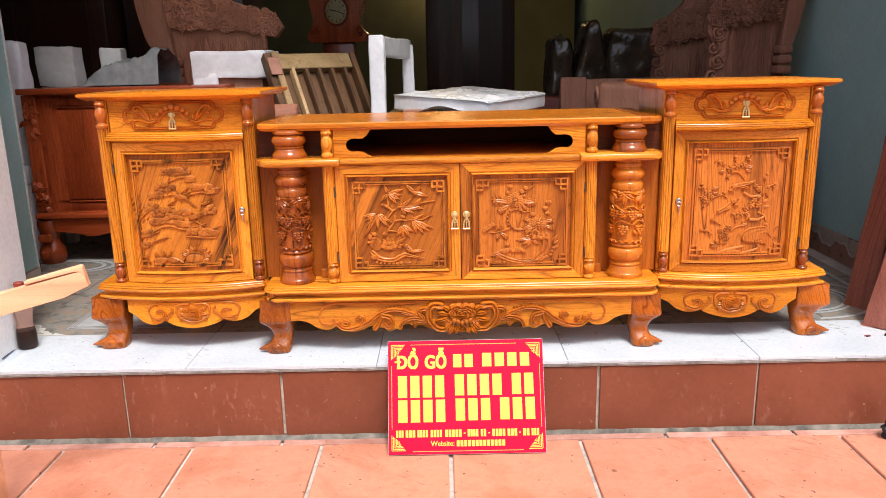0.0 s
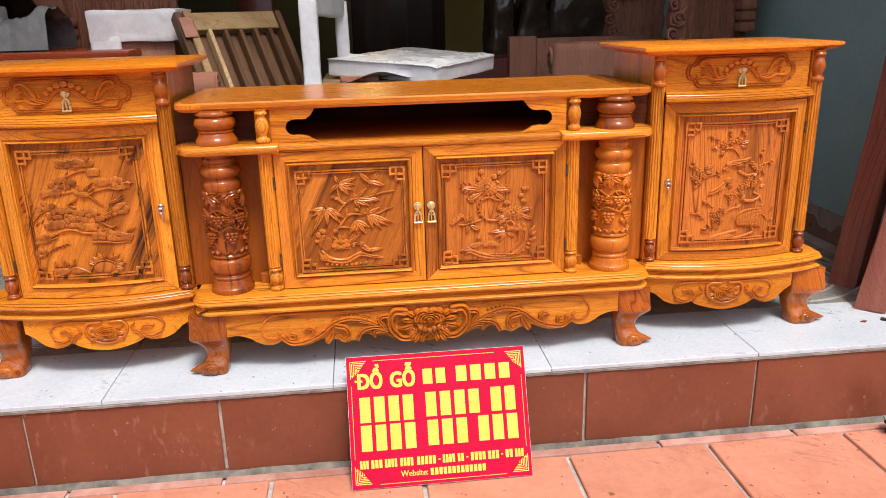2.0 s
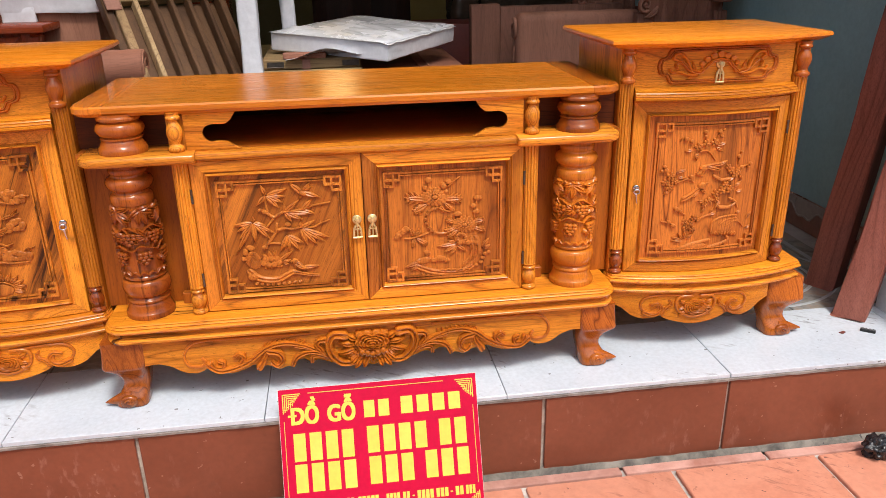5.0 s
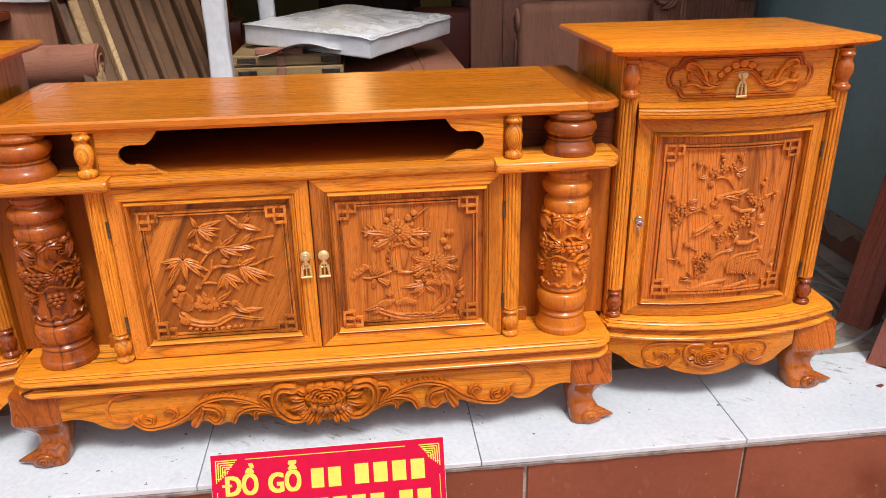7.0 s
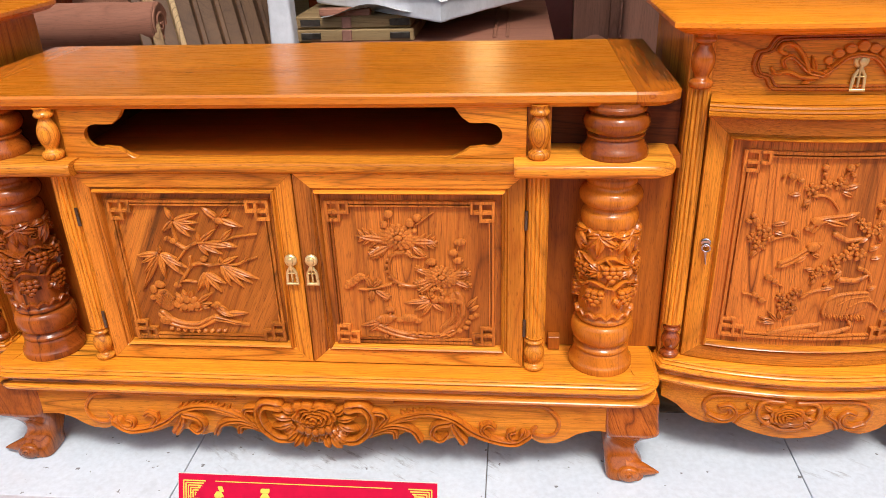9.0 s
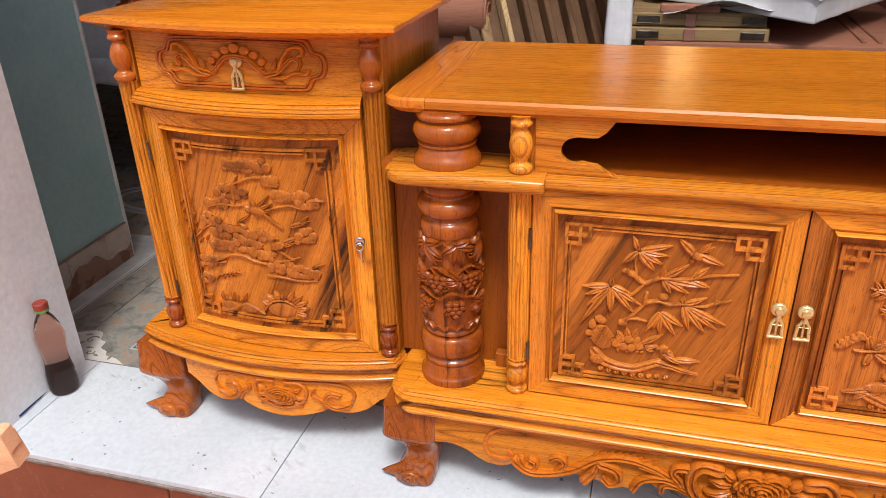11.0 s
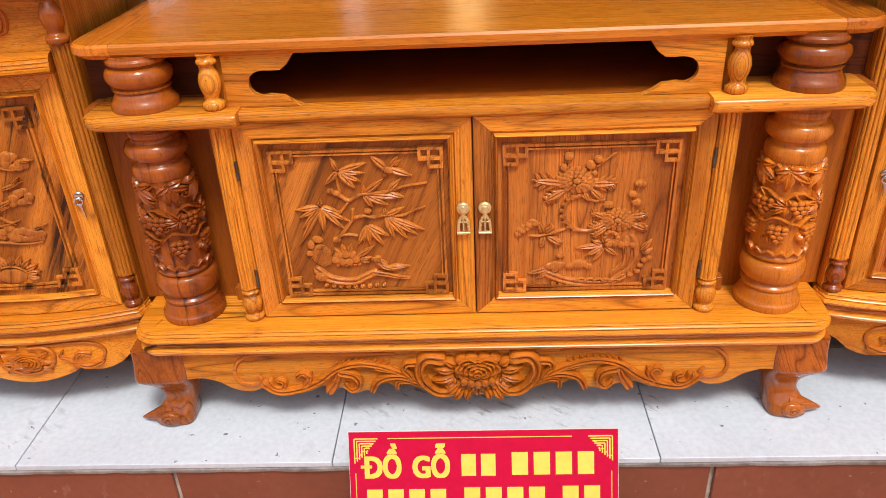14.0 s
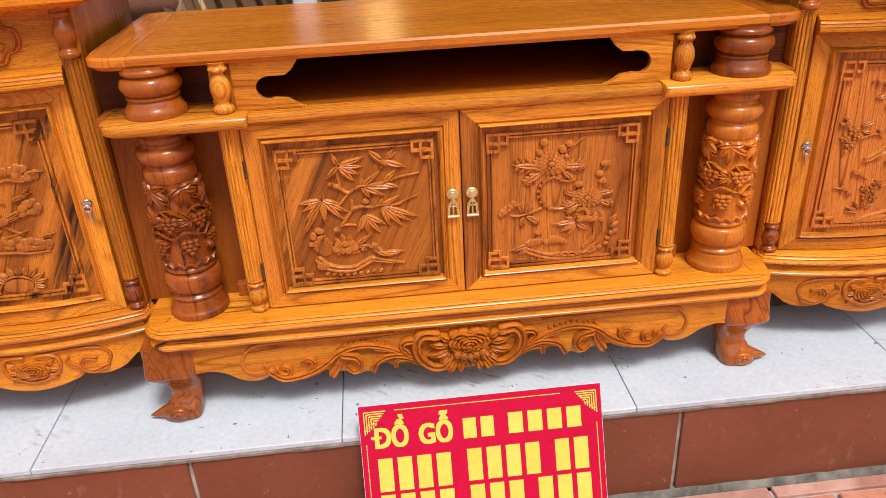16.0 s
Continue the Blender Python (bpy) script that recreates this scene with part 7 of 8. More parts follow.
for i in range(nx + 1):
    for j in range(ny + 1):
        u, v = -0.264 + 0.530 * i / nx, -0.318 + 0.636 * j / ny
        rim = min(1.0, min(i, nx - i) / 4, min(j, ny - j) / 4)
        ridge = abs(noise.noise(Vector((u * 3.5, v * 16 + u * 5, 3.0)))) * 0.016 + noise.noise(Vector((u * 4, v * 5, 9.0))) * 0.006
        droop = 0.012 * max(0.0, (u - 0.215) / 0.051) ** 2 * (0.6 + 0.4 * noise.noise(Vector((v * 18, 1.0, 4.0))))
        vs.append(bm.verts.new(wsl @ Vector((u, v, 0.0395 + ridge * rim - droop - 0.006 * (1 - rim)))))
for i in range(nx):
    for j in range(ny):
        a = i * (ny + 1) + j
        bm.faces.new((vs[a], vs[a + ny + 1], vs[a + ny + 2], vs[a + 1]))
part("top_sheet", bm, FOAM_SILVER, WS, "silvery sheet in long folds", smooth=70)
bm = B()
nx = 10
vs = [[bm.verts.new((-0.26 + 0.30 * i / nx, 1.33 + 0.05 * j - 0.02 * math.sin(i / nx * 3), 0.930 + 0.035 * math.sin(math.pi * i / nx) ** 2 * (1 - j * 0.5) - 0.012 * (1 - i / nx))) for i in range(nx + 1)] for j in range(3)]
for j in range(2):
    for i in range(nx):
        bm.faces.new((vs[j][i], vs[j][i + 1], vs[j + 1][i + 1], vs[j + 1][i]))
part("loose_flap", bm, FOAM_GREY, WS, smooth=60)

# raw bench parts on the right
RB = root("raw_bench", (0.92, 1.75, F), "unfinished red wooden bench with a rolled back", "bench")
bm = B()
box(bm, 0.735, 1.30, 1.66, 1.76, 0.60, 0.965, 0.035, 4)
part("rolled_back", bm, RAW_RED_SHADED, RB)
bm = B()
pl = lambda u, v, h: (0.737 - h, 1.71 + u, v)
volute(bm, pl, 0.0, 0.90, 0.040, 1.6, 90, 0.008, 0.012)
for k in range(5):
    leaf(bm, pl, 0.0, 0.84 - 0.035 * k, -80 + 10 * k, 0.06, 0.03, 0.012)
part("scroll_carving", bm, RAW_RED_SHADED, RB)
bm = B()
box(bm, 0.60, 1.32, 1.42, 1.96, 0.56, 0.60, 0.01)
part("seat", bm, RAW_RED_SHADED, RB)
bm = B()
box(bm, 0.585, 0.72, 1.93, 1.99, 0.60, 0.985, 0.006)
box(bm, 0.72, 1.30, 1.93, 1.99, 0.60, 0.975, 0.006)
part("back_board", bm, RAW_RED_SHADED, RB)
for x in (0.64, 1.27):
    for y in (1.46, 1.92):
        bm = B()
        box(bm, x - 0.03, x + 0.03, y - 0.03, y + 0.03, F, 0.56, 0.004, 1)
        part("leg", bm, RAW_RED_SHADED, RB)
bm = B()
prism(bm, spline([(0.50, 0.63), (0.56, 0.72), (0.64, 0.76), (0.72, 0.70), (0.76, 0.63)], 4), lambda u, v, d: (u, d, v), 1.50, 1.58, 0.01)
for k in range(4):
    stroke(bm, on_flat(1.50), [(0.54 + 0.03 * k, 0.64), (0.60 + 0.02 * k, 0.68 + 0.01 * k), (0.68 + 0.01 * k, 0.66)], 0.010, 0.006, 0.012)
part("arm_carving", bm, RAW_RED_SHADED, RB)

# rolled arm of a sofa behind the left end unit
RA = root("raw_sofa_arm", (-1.0, 1.27, F), "unfinished rolled sofa arm of reddish wood", "sofa part")
bm = B()
cylinder(bm, pose(-1.03, 1.27, 0.885, 0, 90, 0), 0.062, 0.64, 28)
part("roll", bm, RAW_RED_X, RA)
bm = B()
pl = lambda u, v, h: (-0.712 + h, 1.27 + u, v)
volute(bm, pl, 0, 0.885, 0.054, 1.8, 90, 0.006, 0.006)
part("scroll_end", bm, RAW_RED, RA)
for x in (-1.30, -0.78):
    bm = B()
    box(bm, x - 0.03, x + 0.03, 1.24, 1.30, F, 0.84, 0.004, 1)
    part("post", bm, RAW_RED, RA)
bm = B()
box(bm, -1.27, -0.81, 1.255, 1.285, 0.62, 0.84, 0.004, 1)
part("panel", bm, RAW_RED_X, RA)

# furniture under dark stretch film, far in
# the narrow first one stands in for a bare dark carved chair
for cx, w, h_, sd_, taper in ((0.745, 0.18, 1.25, 51, 0.25), (0.95, 0.25, 1.34, 53, 0.65), (1.245, 0.42, 1.285, 55, 0.12)):
    t = root("film_wrapped_chair", (cx, 3.1, F), "dark chair under shiny stretch film", "chair", "chairs under stretch film")
    bm = B()
    lump_box(bm, Matrix.Translation((cx, 3.1, 1.0 + (h_ - 1.0) / 2 - 0.08)), w, 0.30, h_ - 0.84, 16, 0.020, 9.0, sd_, 0.05)
    for q in bm.verts:
        q.co.x = cx + (q.co.x - cx) * (1 - taper * max(0.0, (q.co.z - 0.95) / (h_ - 0.95)))
    part("backrest", bm, PLASTIC_DARK, t, smooth=70)
    bm = B()
    lump_box(bm, Matrix.Translation((cx, 3.0, 0.76)), w * 0.98, 0.55, 0.16, 10, 0.012, 7.0, sd_ + 1, 0.03)
    part("seat", bm, PLASTIC_DARK, t, smooth=70)
    bm = B()
    box(bm, cx - w * 0.42, cx + w * 0.42, 2.80, 3.22, F, 0.69, 0.01)
    part("base", bm, DARKWOOD, t)
for i, (x0, x1, y0, z1) in enumerate(((0.42, 0.78, 2.62, 0.92), (0.80, 1.30, 2.55, 0.86))):
    bm = B()
    box(bm, x0, x1, y0, y0 + 0.35, F, z1, 0.01)
    thing("low_cabinet", bm, RED_FABRIC, ((x0 + x1) / 2, y0 + 0.17, F), "low dull red wooden cabinet in the dark", "cabinet", "low cabinets")

# longcase clock
CL = root("longcase_clock", (-1.07, 4.9, F), "tall dark carved clock with a round brass dial", "clock")
bm = B()
box(bm, -1.28, -0.86, 4.80, 5.10, F, 0.62, 0.01)
part("base", bm, MAHOGANY, CL)
bm = B()
box(bm, -1.21, -0.93, 4.85, 5.08, 0.62, 1.18, 0.01)
part("trunk", bm, MAHOGANY, CL)
bm = B()
o = spline([(-0.24, 1.18), (-0.27, 1.24), (-0.21, 1.30), (-0.23, 1.45), (-0.26, 1.56), (-0.14, 1.66), (0.0, 1.74)], 4)
prism(bm, o + [(-x, z) for x, z in o[::-1][1:]], lambda u, v, d: (-1.07 + u, d, v), 4.80, 5.06, 0.01)
for k in (-1, 1):
    volute(bm, lambda u, v, h: (-1.07 + k * u, 4.80 - h, v), 0.20, 1.26, 0.04, 1.4, 90, 0.012, 0.02)
    volute(bm, lambda u, v, h: (-1.07 + k * u, 4.80 - h, v), 0.18, 1.55, 0.05, 1.4, 0, 0.012, 0.02)
part("hood", bm, MAHOGANY, CL, "scrolled hood")
bm = B()
dome(bm, on_flat(4.795), -1.07, 1.41, 0.096, 0.096, 0.008, 0, 32)
dl = part("dial", bm, DIAL, CL, "round brass dial")
for i in range(12):
    bm = B()
    a = radians(30 * i)
    rail(bm, on_flat(4.787), -1.07 + 0.068 * math.cos(a), 1.41 + 0.068 * math.sin(a), -1.07 + 0.082 * math.cos(a), 1.41 + 0.082 * math.sin(a), 0.008, 0.003)
    part("hour_mark", bm, BLACK, dl)
bm = B()
rail(bm, on_flat(4.786), -1.07, 1.41, -1.125, 1.42, 0.008, 0.003)
part("hour_pointer", bm, BLACK, dl)
bm = B()
rail(bm, on_flat(4.786), -1.07, 1.41, -0.99, 1.385, 0.006, 0.003)
part("minute_pointer", bm, BLACK, dl)
bm = B()
t0 = [(-1.07 + 0.102 * math.cos(a * math.pi / 16), 1.41 + 0.102 * math.sin(a * math.pi / 16)) for a in range(33)]
ribbon(bm, on_flat(4.798), t0, [0.010] * 33, 0.02)
part("dial_ring", bm, MAHOGANY, CL)

# dark wardrobes and frames at the back
for x0, x1, y0, z1 in ((-3.45, -2.35, 3.2, 2.3), (-2.30, -1.45, 3.4, 2.2), (-0.20, 0.66, 5.4, 1.9)):
    wd = root("wardrobe", ((x0 + x1) / 2, y0 + 0.3, F), "dark wooden wardrobe standing in shadow", "wardrobe", "dark wardrobes")
    bm = B()
    box(bm, x0, x1, y0, y0 + 0.6, F, z1, 0.01)
    part("body", bm, DARKWOOD, wd)
    for k in (0, 1):
        a = x0 + 0.04 + k * (x1 - x0 - 0.08) / 2
        bm = B()
        mitred_frame(bm, on_flat(y0 - 0.012), a + 0.005, a + (x1 - x0 - 0.08) / 2 - 0.005, F + 0.1, z1 - 0.06, 0.08, 0.08, 0.012)
        box(bm, a + 0.08, a + (x1 - x0 - 0.08) / 2 - 0.08, y0 - 0.006, y0 + 0.001, F + 0.18, z1 - 0.14)
        part("door", bm, DARKWOOD, wd)
# globe lamp on the back wall
LP = root("wall_lamp", (0.0, 8.59, 2.5), "round glowing globe lamp on the back wall", "lamp")
bm = B()
box(bm, -0.06, 0.06, 8.54, 8.595, 2.44, 2.56, 0.01)
part("bracket", bm, DARKWOOD, LP)
bm = B()
bmesh.ops.create_uvsphere(bm, u_segments=20, v_segments=12, radius=0.22, matrix=Matrix.Translation((0.0, 8.32, 2.50)))
part("globe", bm, LAMP, LP, "glowing globe")

# the unfinished pieces stand a little taller than drawn
for ob in list(bpy.data.objects):
    if ob.parent is None and ob.name.split(".")[0] in ("carved_armchair", "covered_chest", "slatted_frame", "wrapped_table", "film_wrapped_chair", "raw_sofa_arm"):
        ob.scale.z = 1.052
CL.scale.z, CL.location.x = 1.17, -0.98
RB.scale.z = 1.10
WT.location.x += 0.02
for ob in (SB, WC):
    ob.location.x += 0.06
for ob in list(bpy.data.objects):
    if ob.parent is None and ob.name.split(".")[0] in ("wrapped_parcel", "plastic_sheet"):
        ob.location.x += 0.06
WS.location.x += 0.035

# ---- at the shop front ----
def timber(base, lean, turn, w, d, length, label, seed):
    """A rough sawn post on its end, leaning by (dx, dy) for each metre of height; turn: degrees about the upright."""
    axis = Vector((lean[0], lean[1], 1.0)).normalized()
    side = Vector((math.cos(radians(turn)), math.sin(radians(turn)), 0.0))
    side = (side - axis * side.dot(axis)).normalized()
    m = Matrix((side, axis.cross(side), axis)).transposed().to_4x4()
    m.translation = Vector(base)
    t = B()
    n = 26
    rings = []
    for k in range(n + 1):
        z = -0.06 + (length + 0.06) * k / n
        ring = []
        for a, b in ((-0.5, -0.44), (-0.44, -0.5), (0.0, -0.5), (0.44, -0.5), (0.5, -0.44), (0.5, 0.0), (0.5, 0.44), (0.44, 0.5), (0.0, 0.5), (-0.44, 0.5), (-0.5, 0.44), (-0.5, 0.0)):
            wob = 0.0035 * noise.noise(Vector((a * 4 + seed, b * 4, z * 3.0))) + 0.0015 * noise.noise(Vector((a * 9, b * 9 + seed, z * 14.0)))
            p = m @ Vector((a * w + wob * (1 if a > 0 else -1), b * d + wob * (1 if b > 0 else -1), z))
            p.z = max(p.z, F)
            ring.append(t.verts.new(p))
        rings.append(ring)
    for a, b in zip(rings, rings[1:]):
        for i in range(12):
            t.faces.new((a[i], a[(i + 1) % 12], b[(i + 1) % 12], b[i]))
    t.faces.new(rings[0][::-1])
    t.faces.new(rings[-1])
    bmesh.ops.dissolve_degenerate(t, dist=1e-5, edges=t.edges[:])
    return thing("timber_post", t, TIMBER, (base[0], base[1], F), label, "timber", "leaning timber posts")


timber((1.497, 0.478, F), (0.140, 0.02), -58, 0.092, 0.070, 1.75, "rough red timber post leaning on the wall", 1)
timber((1.446, 0.262, F), (0.215, 0.06), -46, 0.090, 0.076, 1.25, "rough red timber post with splits leaning on the wall", 2)

BT = root("bottle", (-1.472, 0.205, F), "clear drink bottle a third full of dark cola", "bottle")
bx, by = -1.472, 0.205
prof = smooth_profile([(0.026, F), (0.031, F + 0.006), (0.032, F + 0.03), (0.0305, F + 0.055), (0.0265, F + 0.085), (0.0275, F + 0.11), (0.031, F + 0.135), (0.030, F + 0.155), (0.022, F + 0.185), (0.013, F + 0.203), (0.0125, F + 0.215)], 3)
bm = B()
lathe(bm, bx, by, prof, 28)
part("body", bm, BOTTLE, BT, "clear ribbed plastic")
bm = B()
lathe(bm, bx, by, [(r - 0.0012, z) for r, z in prof if z < F + 0.072 and z > F + 0.002], 28)
part("liquid", bm, COLA, BT, "dark cola")
bm = B()
lathe(bm, bx, by, [(0.0150, F + 0.2155), (0.0155, F + 0.2185), (0.0155, F + 0.229), (0.014, F + 0.231)], 24)
part("cap", bm, RED_CAP, BT, "dark red cap")
bm = B()
lathe(bm, bx, by, [(0.0150, F + 0.2100), (0.0155, F + 0.2110), (0.0155, F + 0.2135), (0.0150, F + 0.2150)], 24)
part("ring", bm, GREEN_CAP, BT, "green sealing ring")

bm = B()
bmesh.ops.create_icosphere(bm, subdivisions=4, radius=0.034)
for q in bm.verts:
    d = q.co.normalized()
    k = 1 + 0.45 * noise.noise(d * 2.3 + Vector((4, 1, 2))) + 0.28 * abs(noise.noise(d * 6.0))
    q.co = Vector((1.325 + d.x * 0.034 * k, -0.085 + d.y * 0.030 * k, max(0.001, 0.024 + d.z * 0.030 * k)))
thing("plastic_bag", bm, BAG_BLACK, (1.325, -0.085, 0.0), "small crumpled black plastic bag on the pavement", "bag", smooth=60)

TR = root("trestle_bench", (-1.37, -0.42, 0.0), "low trestle of freshly planed pale pink boards", "trestle")
tm = look((-0.966, -0.35, 0.637), (-0.966 - 0.55, -0.35 - 0.13, 0.637 - 0.13))
bm = B()
o = [(0.0, -0.018), (0.0, 0.025), (0.53, 0.029), (0.53, -0.029), (0.066, -0.029)]
prism(bm, o, lambda u, v, d: tm @ Vector((d, v, -u)), -0.014, 0.014, 0.002)
part("board", bm, RAW_PINK, TR, "planed board with a chamfered end")
bm = B()
prism(bm, [(-0.002, 0.006), (-0.002, 0.034), (0.004, 0.038), (0.138, 0.038), (0.140, 0.0302), (0.020, 0.0302), (0.006, 0.026)], lambda u, v, d: tm @ Vector((d, v, -u)), -0.015, 0.010, 0.0015)
part("board", bm, RAW_PINK, TR, "short thin board laid on the end")
for x, y in ((-1.255, -0.417), (-1.37, -0.444)):
    bm = B()
    box(bm, x - 0.022, x + 0.022, y - 0.020, y + 0.020, 0.0, 0.53, 0.003, 1)
    part("leg", bm, RAW_PINK, TR)
bm = B()
m = look((-1.503, 0.165, F + 0.006), (-1.492, 0.02, F + 0.005))
cylinder(bm, m, 0.004, 0.15, 10)
thing("pen", bm, BLUE_PLASTIC, (-1.505, 0.09, F), "thin dark blue pen lying by the jamb", "pen")

# a small black plastic clip left on the white tile, and a flake of red wood
bm = B()
placed_box(bm, pose(1.420, 0.150, F + 0.004, 0, 0, -38), 0.040, 0.013, 0.008, 0.002)
CLIP = thing("plastic_clip", bm, BLACK, (1.420, 0.150, F), "small black plastic clip lying on the white tile", "clip")
bm = B()
for i in range(4):
    placed_box(bm, pose(1.420 + 0.009 * (i - 1.5) * 0.79, 0.150 - 0.009 * (i - 1.5) * 0.61, F + 0.0085, 0, 0, -38), 0.004, 0.010, 0.002)
part("rib", bm, PLASTIC_GREY, CLIP)
bm = B()
prism(bm, [(1.335, 0.158), (1.352, 0.163), (1.356, 0.157), (1.344, 0.150)], lambda u, v, d: (u, v, F + d), 0.003, 0.0)
thing("wood_chip", bm, RED_FABRIC, (1.345, 0.157, F), "small dark red chip of wood on the tile", "wood chip")


# ---- the advertising board against the step ----
SIGN = root("sign_board", (0.005, -0.065, 0.0), "red plastic shop sign with yellow print leaning on the step", "sign")
S_W, S_H = 0.478, 0.343
S_TILT = math.degrees(math.atan2(0.134, 0.312))
sm = Matrix.Translation((0.005, -0.139, 0.003)) @ pose(0, 0, 0, 90 - S_TILT, 0, 0) @ pose(0, 0, 0, 0, 0, 0)


def on_sign(u, v, h):
    """u from the middle, v from the lower edge, h out of the face."""
    return sm @ Vector((u, v, h))


bm = B()
o = [(-S_W / 2, 0.0), (S_W / 2, 0.0), (S_W / 2, S_H), (-S_W / 2, S_H)]
prism(bm, o, on_sign, -0.0030, 0.0, 0.0)
part("board", bm, SIGN_BACK, SIGN, "thin white plastic edge")
bm = B()
e = 0.0007
prism(bm, [(-S_W / 2 + e, e), (S_W / 2 - e, e), (S_W / 2 - e, S_H - e), (-S_W / 2 + e, S_H - e)], on_sign, 0.0005, 0.0001)
face = part("face", bm, SIGN_RED, SIGN, "printed crimson face")


def sign_bars(name, rects, parent=None, h=0.0010, mat=SIGN_YELLOW, label=""):
    bm = B()
    for u0, v0, u1, v1 in rects:
        prism(bm, [(u0, v0), (u1, v0), (u1, v1), (u0, v1)], on_sign, h, 0.0004)
    return part(name, bm, mat, parent or SIGN, label)


def U(px):
    return (px - 442) / 850 * S_W


def V(py):
    return (645 - py) / 612 * S_H


# border lines
for a, b, c, d in ((142, 56, 722, 52), (148, 628, 745, 622)):
    sign_bars("border_line", [(U(a), V(b) - 0.0008, U(c), V(b) + 0.0008)])
for a in (37, 846):
    sign_bars("border_line", [(U(a) - 0.0007, V(508), U(a) + 0.0007, V(170))])
# stepped key ornaments in the corners
for su in (-1, 1):
    for sv in (-1, 1):
        cu, cv = su * (S_W / 2 - 0.0105), (S_H / 2) + sv * (S_H / 2 - 0.013)
        r = []
        for i in range(6):
            k, l = 0.0044 * i, 0.042 - 0.0035 * i
            r.append((min(cu - su * k, cu - su * l), cv - sv * k - 0.0011, max(cu - su * k, cu - su * l), cv - sv * k + 0.0011))
            r.append((cu - su * k - 0.0011, min(cv - sv * k, cv - sv * (l + 0.003)), cu - su * k + 0.0011, max(cv - sv * k, cv - sv * (l + 0.003))))
        for j in range(5):
            a, b = 0.004 + 0.0065 * j, 0.036 - 0.0065 * j
            r.append((cu - su * a - 0.0028, cv - sv * b - 0.0010, cu - su * a + 0.0028, cv - sv * b + 0.0010))
        sign_bars("corner_ornament", r)


def sign_text(body, u, v, size, width, bold=0.0):
    """Raised print, fitted to its width, as a mesh."""
    cu = bpy.data.curves.new("print", "FONT")
    cu.body, cu.size, cu.extrude, cu.offset = body, 1.0, 0.0, 0.0
    cu.resolution_u = 3
    tmp = new("print", cu)
    bpy.context.view_layer.update()
    me = bpy.data.meshes.new_from_object(tmp.evaluated_get(bpy.context.evaluated_depsgraph_get()))
    bpy.data.objects.remove(tmp)
    bpy.data.curves.remove(cu)
    bm = B()
    for i in range(9):
        # nine strikes close together, for a heavy face
        n = len(bm.verts)
        bm.from_mesh(me)
        bm.verts.ensure_lookup_table()
        for q in bm.verts[n:]:
            q.co.x, q.co.y, q.co.z = q.co.x + bold * (i % 3 - 1), q.co.y + 0.55 * bold * (i // 3 - 1), 0.00012 * i
    bpy.data.meshes.remove(me)
    xs = [q.co.x for q in bm.verts]
    k = width / (max(xs) - min(xs))
    x0 = min(xs)
    for q in bm.verts:
        q.co = on_sign(u + (q.co.x - x0) * k, v + q.co.y * size, 0.0012 + q.co.z)
    part("lettering", bm, SIGN_YELLOW, SIGN, smooth=None)


sign_text("DỒ", U(66), V(184), 0.056, U(182) - U(64), 0.050)
sign_bars("lettering", [(U(54), V(184) + 0.0175, U(90), V(184) + 0.0225)], None, 0.0022)
sign_text("GỖ", U(218), V(184), 0.056, U(336) - U(216), 0.050)
sign_text("Website:", U(245), V(600), 0.0215, U(372) - U(245), 0.022)


# rows that stay plain: one bar for each character
def blank_row(x0, x1, n, top, bottom, gap=0.26):
    w = (x1 - x0) / n
    for i in range(n):
        sign_bars("print_bar", [(U(x0 + w * (i + gap / 2)), V(bottom), U(x0 + w * (i + 1 - gap / 2)), V(top))])


blank_row(366, 490, 2, 110, 182), blank_row(524, 800, 4, 106, 180)
blank_row(62, 332, 4, 224, 342), blank_row(372, 645, 4, 220, 334), blank_row(683, 818, 2, 218, 332)
blank_row(62, 335, 4, 354, 474), blank_row(374, 580, 3, 350, 468), blank_row(615, 822, 3, 348, 466)
for a, b, n in ((57, 100, 3), (108, 164, 3), (172, 232, 4), (243, 308, 4), (322, 414, 5), (443, 504, 4), (514, 546, 2), (576, 650, 4), (658, 714, 3), (742, 780, 2), (788, 832, 3)):
    blank_row(a, b, n, 515, 553, 0.22)
for a in (424, 556, 722):
    sign_bars("print_bar", [(U(a), V(538), U(a + 10), V(532))])
blank_row(382, 648, 13, 572, 604, 0.24)


# ---- tiles of the step, the floor and the pavement ----
W = 0.4045
pm = tile_mesh("paving_tile", W - 0.013, W - 0.013, 0.014, PAVING, 0.0025)
rng = random.Random(7)
for j in range(13):
    for i in range(-11, 11):
        lay(ground, pm, -0.045 + W * i + 0.0065, -0.050 - W * (j + 1) + 0.0065, rng.uniform(-0.0012, 0.0012))
cm = tile_mesh("cut_tile", W - 0.010, 0.030, 0.012, PAVING_CUT, 0.002)
for i in range(-11, 11):
    lay(ground, cm, -0.17 + W * i, -0.046, -0.003 + rng.uniform(-0.001, 0.001), "cut_tile")
rm = tile_mesh("riser_tile", 0.4915, 0.012, 0.220, RISER_TILE, 0.0015)
for i in range(-5, 5):
    lay(riser, rm, 0.429 + 0.5 * i + rng.uniform(-0.0012, 0.0012), 0.004 + rng.uniform(-0.0008, 0.0008), 0.2185)
wm = tile_mesh("white_tile", 0.5962, 0.318, 0.012, WHITE_TILE, 0.0012)
for i in range(-3, 4):
    lay(floor_ob, wm, -0.272 + 0.598 * i + 0.001, 0.0, F)
ma = tile_mesh("marbled_tile", 0.357, 0.357, 0.012, MARBLE_A, 0.001)
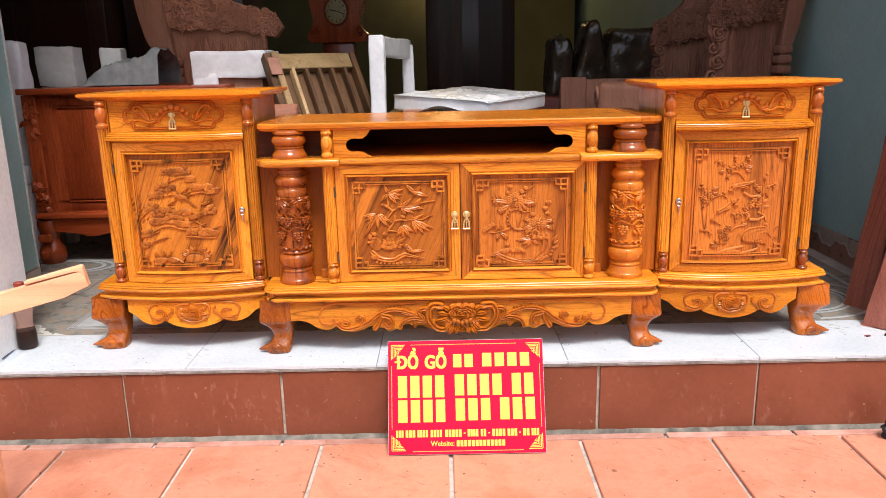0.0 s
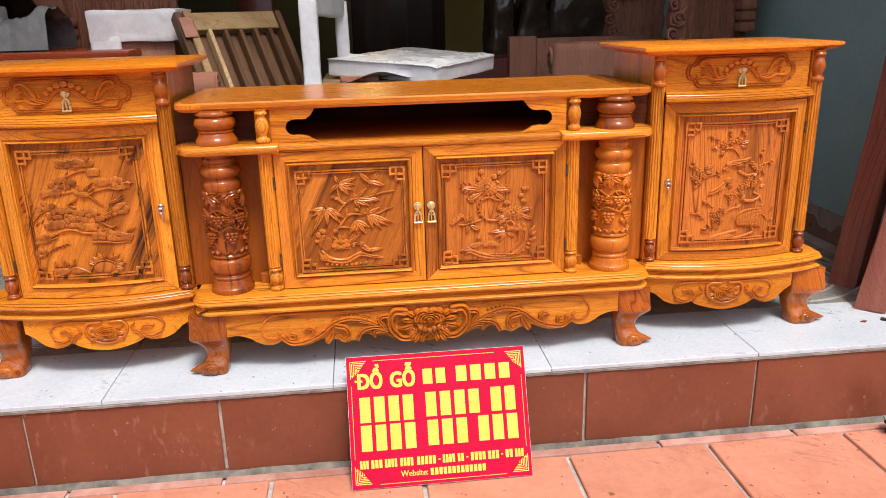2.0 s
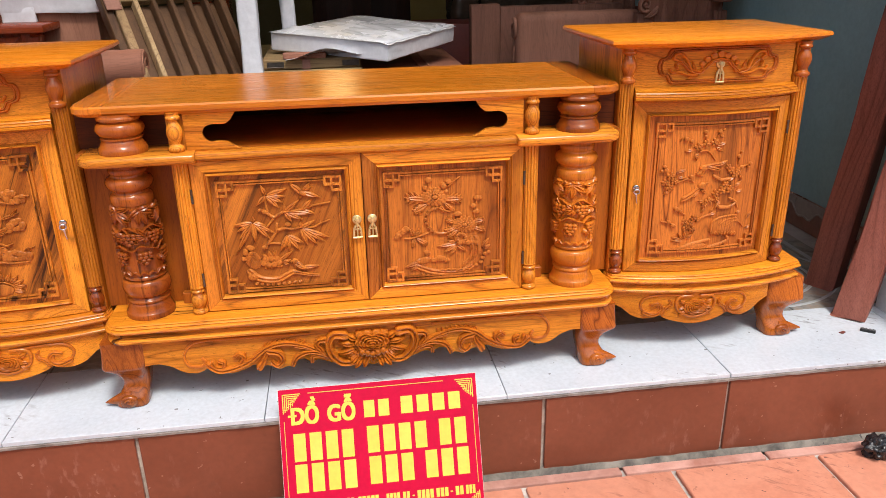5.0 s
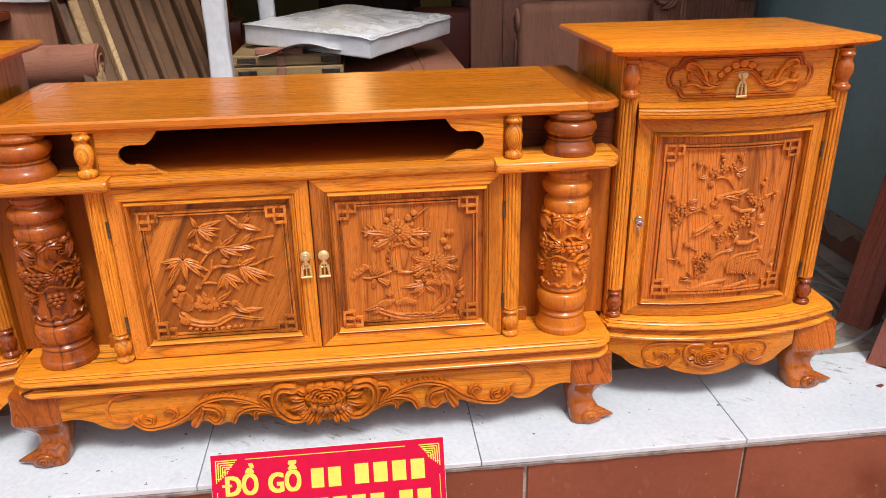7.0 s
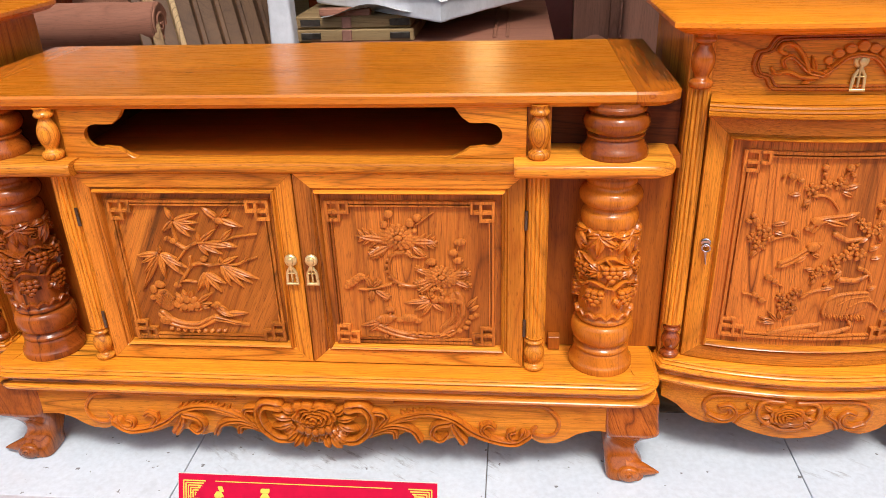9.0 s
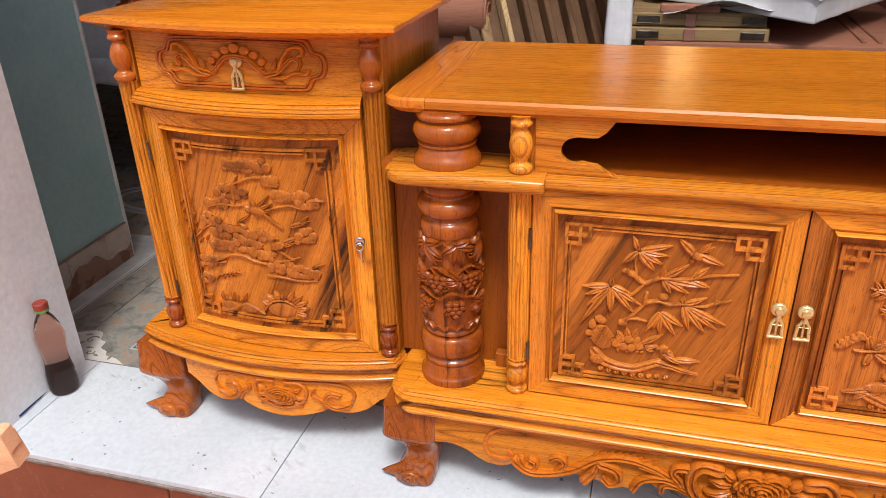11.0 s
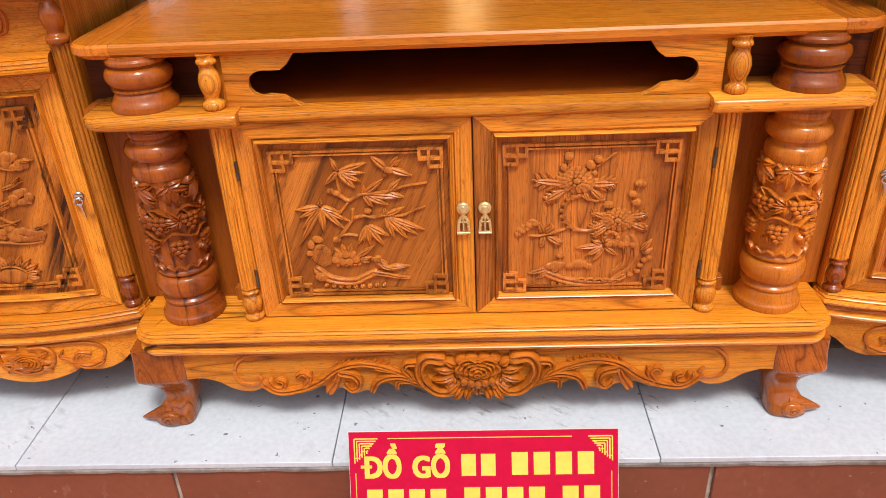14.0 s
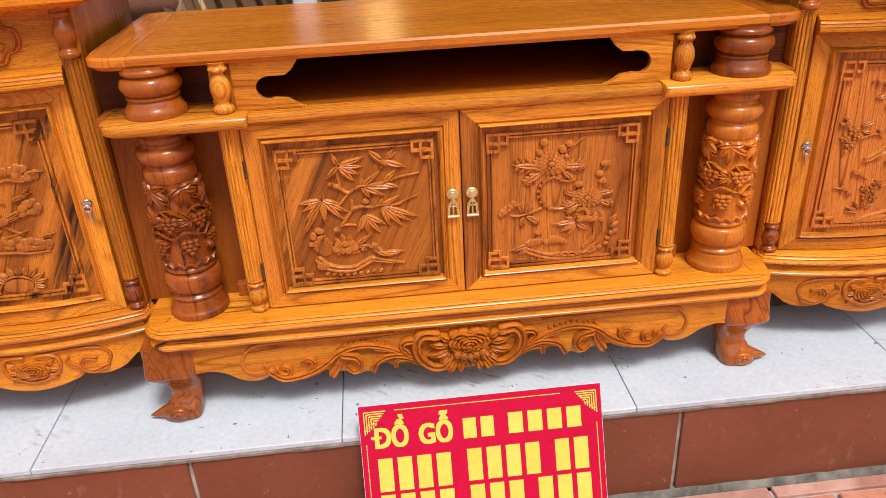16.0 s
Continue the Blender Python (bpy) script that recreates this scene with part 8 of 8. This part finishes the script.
for i in range(-6, 9):
    for j in range(0, 13):
        if -3.6 < -1.585 + 0.36 * i < 1.6:
            lay(floor_ob, ma, -1.585 + 0.36 * i + 0.0015, 0.321 + 0.36 * j, F - 0.001)


# printed borders and ornaments of the marbled tiles
def inlay(outline, mat, h=0.0006, name="tile_inlay"):
    bm = B()
    prism(bm, outline, lambda u, v, d: (u, v, F - 0.001 + d), h, -0.002)
    part(name, bm, mat, floor_ob)


def strip(x0, x1, y0, y1, mat, h):
    inlay([(x0, y0), (x1, y0), (x1, y1), (x0, y1)], mat, h, "tile_line")


inlay([(-1.860, 0.560), (-1.676, 0.380), (-1.676, 0.985), (-1.860, 0.985)], MARBLE_B)
strip(-1.682, -1.679, 0.385, 0.985, JOINT_DARK, 0.0010)
strip(-1.700, -1.696, 0.400, 0.985, MARBLE_VEIN, 0.0010)
inlay([(-1.432, 0.384), (-1.02, 0.384), (-1.02, 0.90), (-1.432, 0.90)], MARBLE_B)
for d in (0.006, 0.018):
    strip(-1.432 + d, -1.429 + d, 0.384 + d, 0.90, JOINT_DARK, 0.0010)
    strip(-1.432 + d, -1.02, 0.384 + d, 0.387 + d, JOINT_DARK, 0.0014)
lace = [(-1.665, 0.322), (-1.658, 0.362), (-1.632, 0.372), (-1.630, 0.412), (-1.600, 0.428), (-1.572, 0.440), (-1.545, 0.432), (-1.532, 0.405), (-1.512, 0.398), (-1.506, 0.372), (-1.482, 0.362), (-1.470, 0.345), (-1.440, 0.340), (-1.405, 0.322)]
inlay(spline(lace, 3), MARBLE_VEIN, 0.0008)
bm = B()
pl = lambda u, v, h: (u, v, F - 0.0002 + h)
for u, v, r, a, sg in ((-1.553, 0.398, 0.018, 40, 1), (-1.612, 0.392, 0.016, 160, -1), (-1.630, 0.345, 0.012, 100, 1), (-1.520, 0.350, 0.012, 20, -1), (-1.580, 0.345, 0.014, 270, 1)):
    volute(bm, pl, u, v, r, 0.9, a, 0.0024, 0.0008, sg)
for u, v, a in ((-1.575, 0.372, 60), (-1.600, 0.365, 150), (-1.545, 0.365, 10), (-1.560, 0.330, 120), (-1.490, 0.338, 160), (-1.645, 0.332, 40), (-1.585, 0.415, 20), (-1.455, 0.330, 90)):
    leaf(bm, pl, u, v, a, 0.022, 0.008, 0.0008)
part("tile_scrolls", bm, MARBLE_A, floor_ob)
# ovals further in
for cx, cy in ((-1.90, 1.28), (-1.30, 1.28)):
    for r in (1.0, 0.82):
        bm = B()
        pts = [(cx + 0.26 * r * math.cos(a * math.pi / 16), cy + 0.13 * r * math.sin(a * math.pi / 16)) for a in range(33)]
        ribbon(bm, pl, pts, [0.012 * r] * 33, 0.0008)
        part("tile_inlay", bm, MARBLE_B, floor_ob)
# floor_arc: curved bands printed on the tiles by the other wall
for r in (0.20, 0.225, 0.30):
    bm = B()
    pts = [(1.28 + r * math.cos(a * math.pi / 24), 0.60 + r * 0.85 * math.sin(a * math.pi / 24)) for a in range(-12, 13)]
    ribbon(bm, pl, pts, [0.006] * 25, 0.0008)
    part("tile_inlay", bm, MARBLE_B, floor_ob)
strip(1.565, 1.569, 0.33, 2.6, JOINT_DARK, 0.0010)
strip(1.578, 1.596, 0.33, 2.6, MARBLE_B, 0.0010)
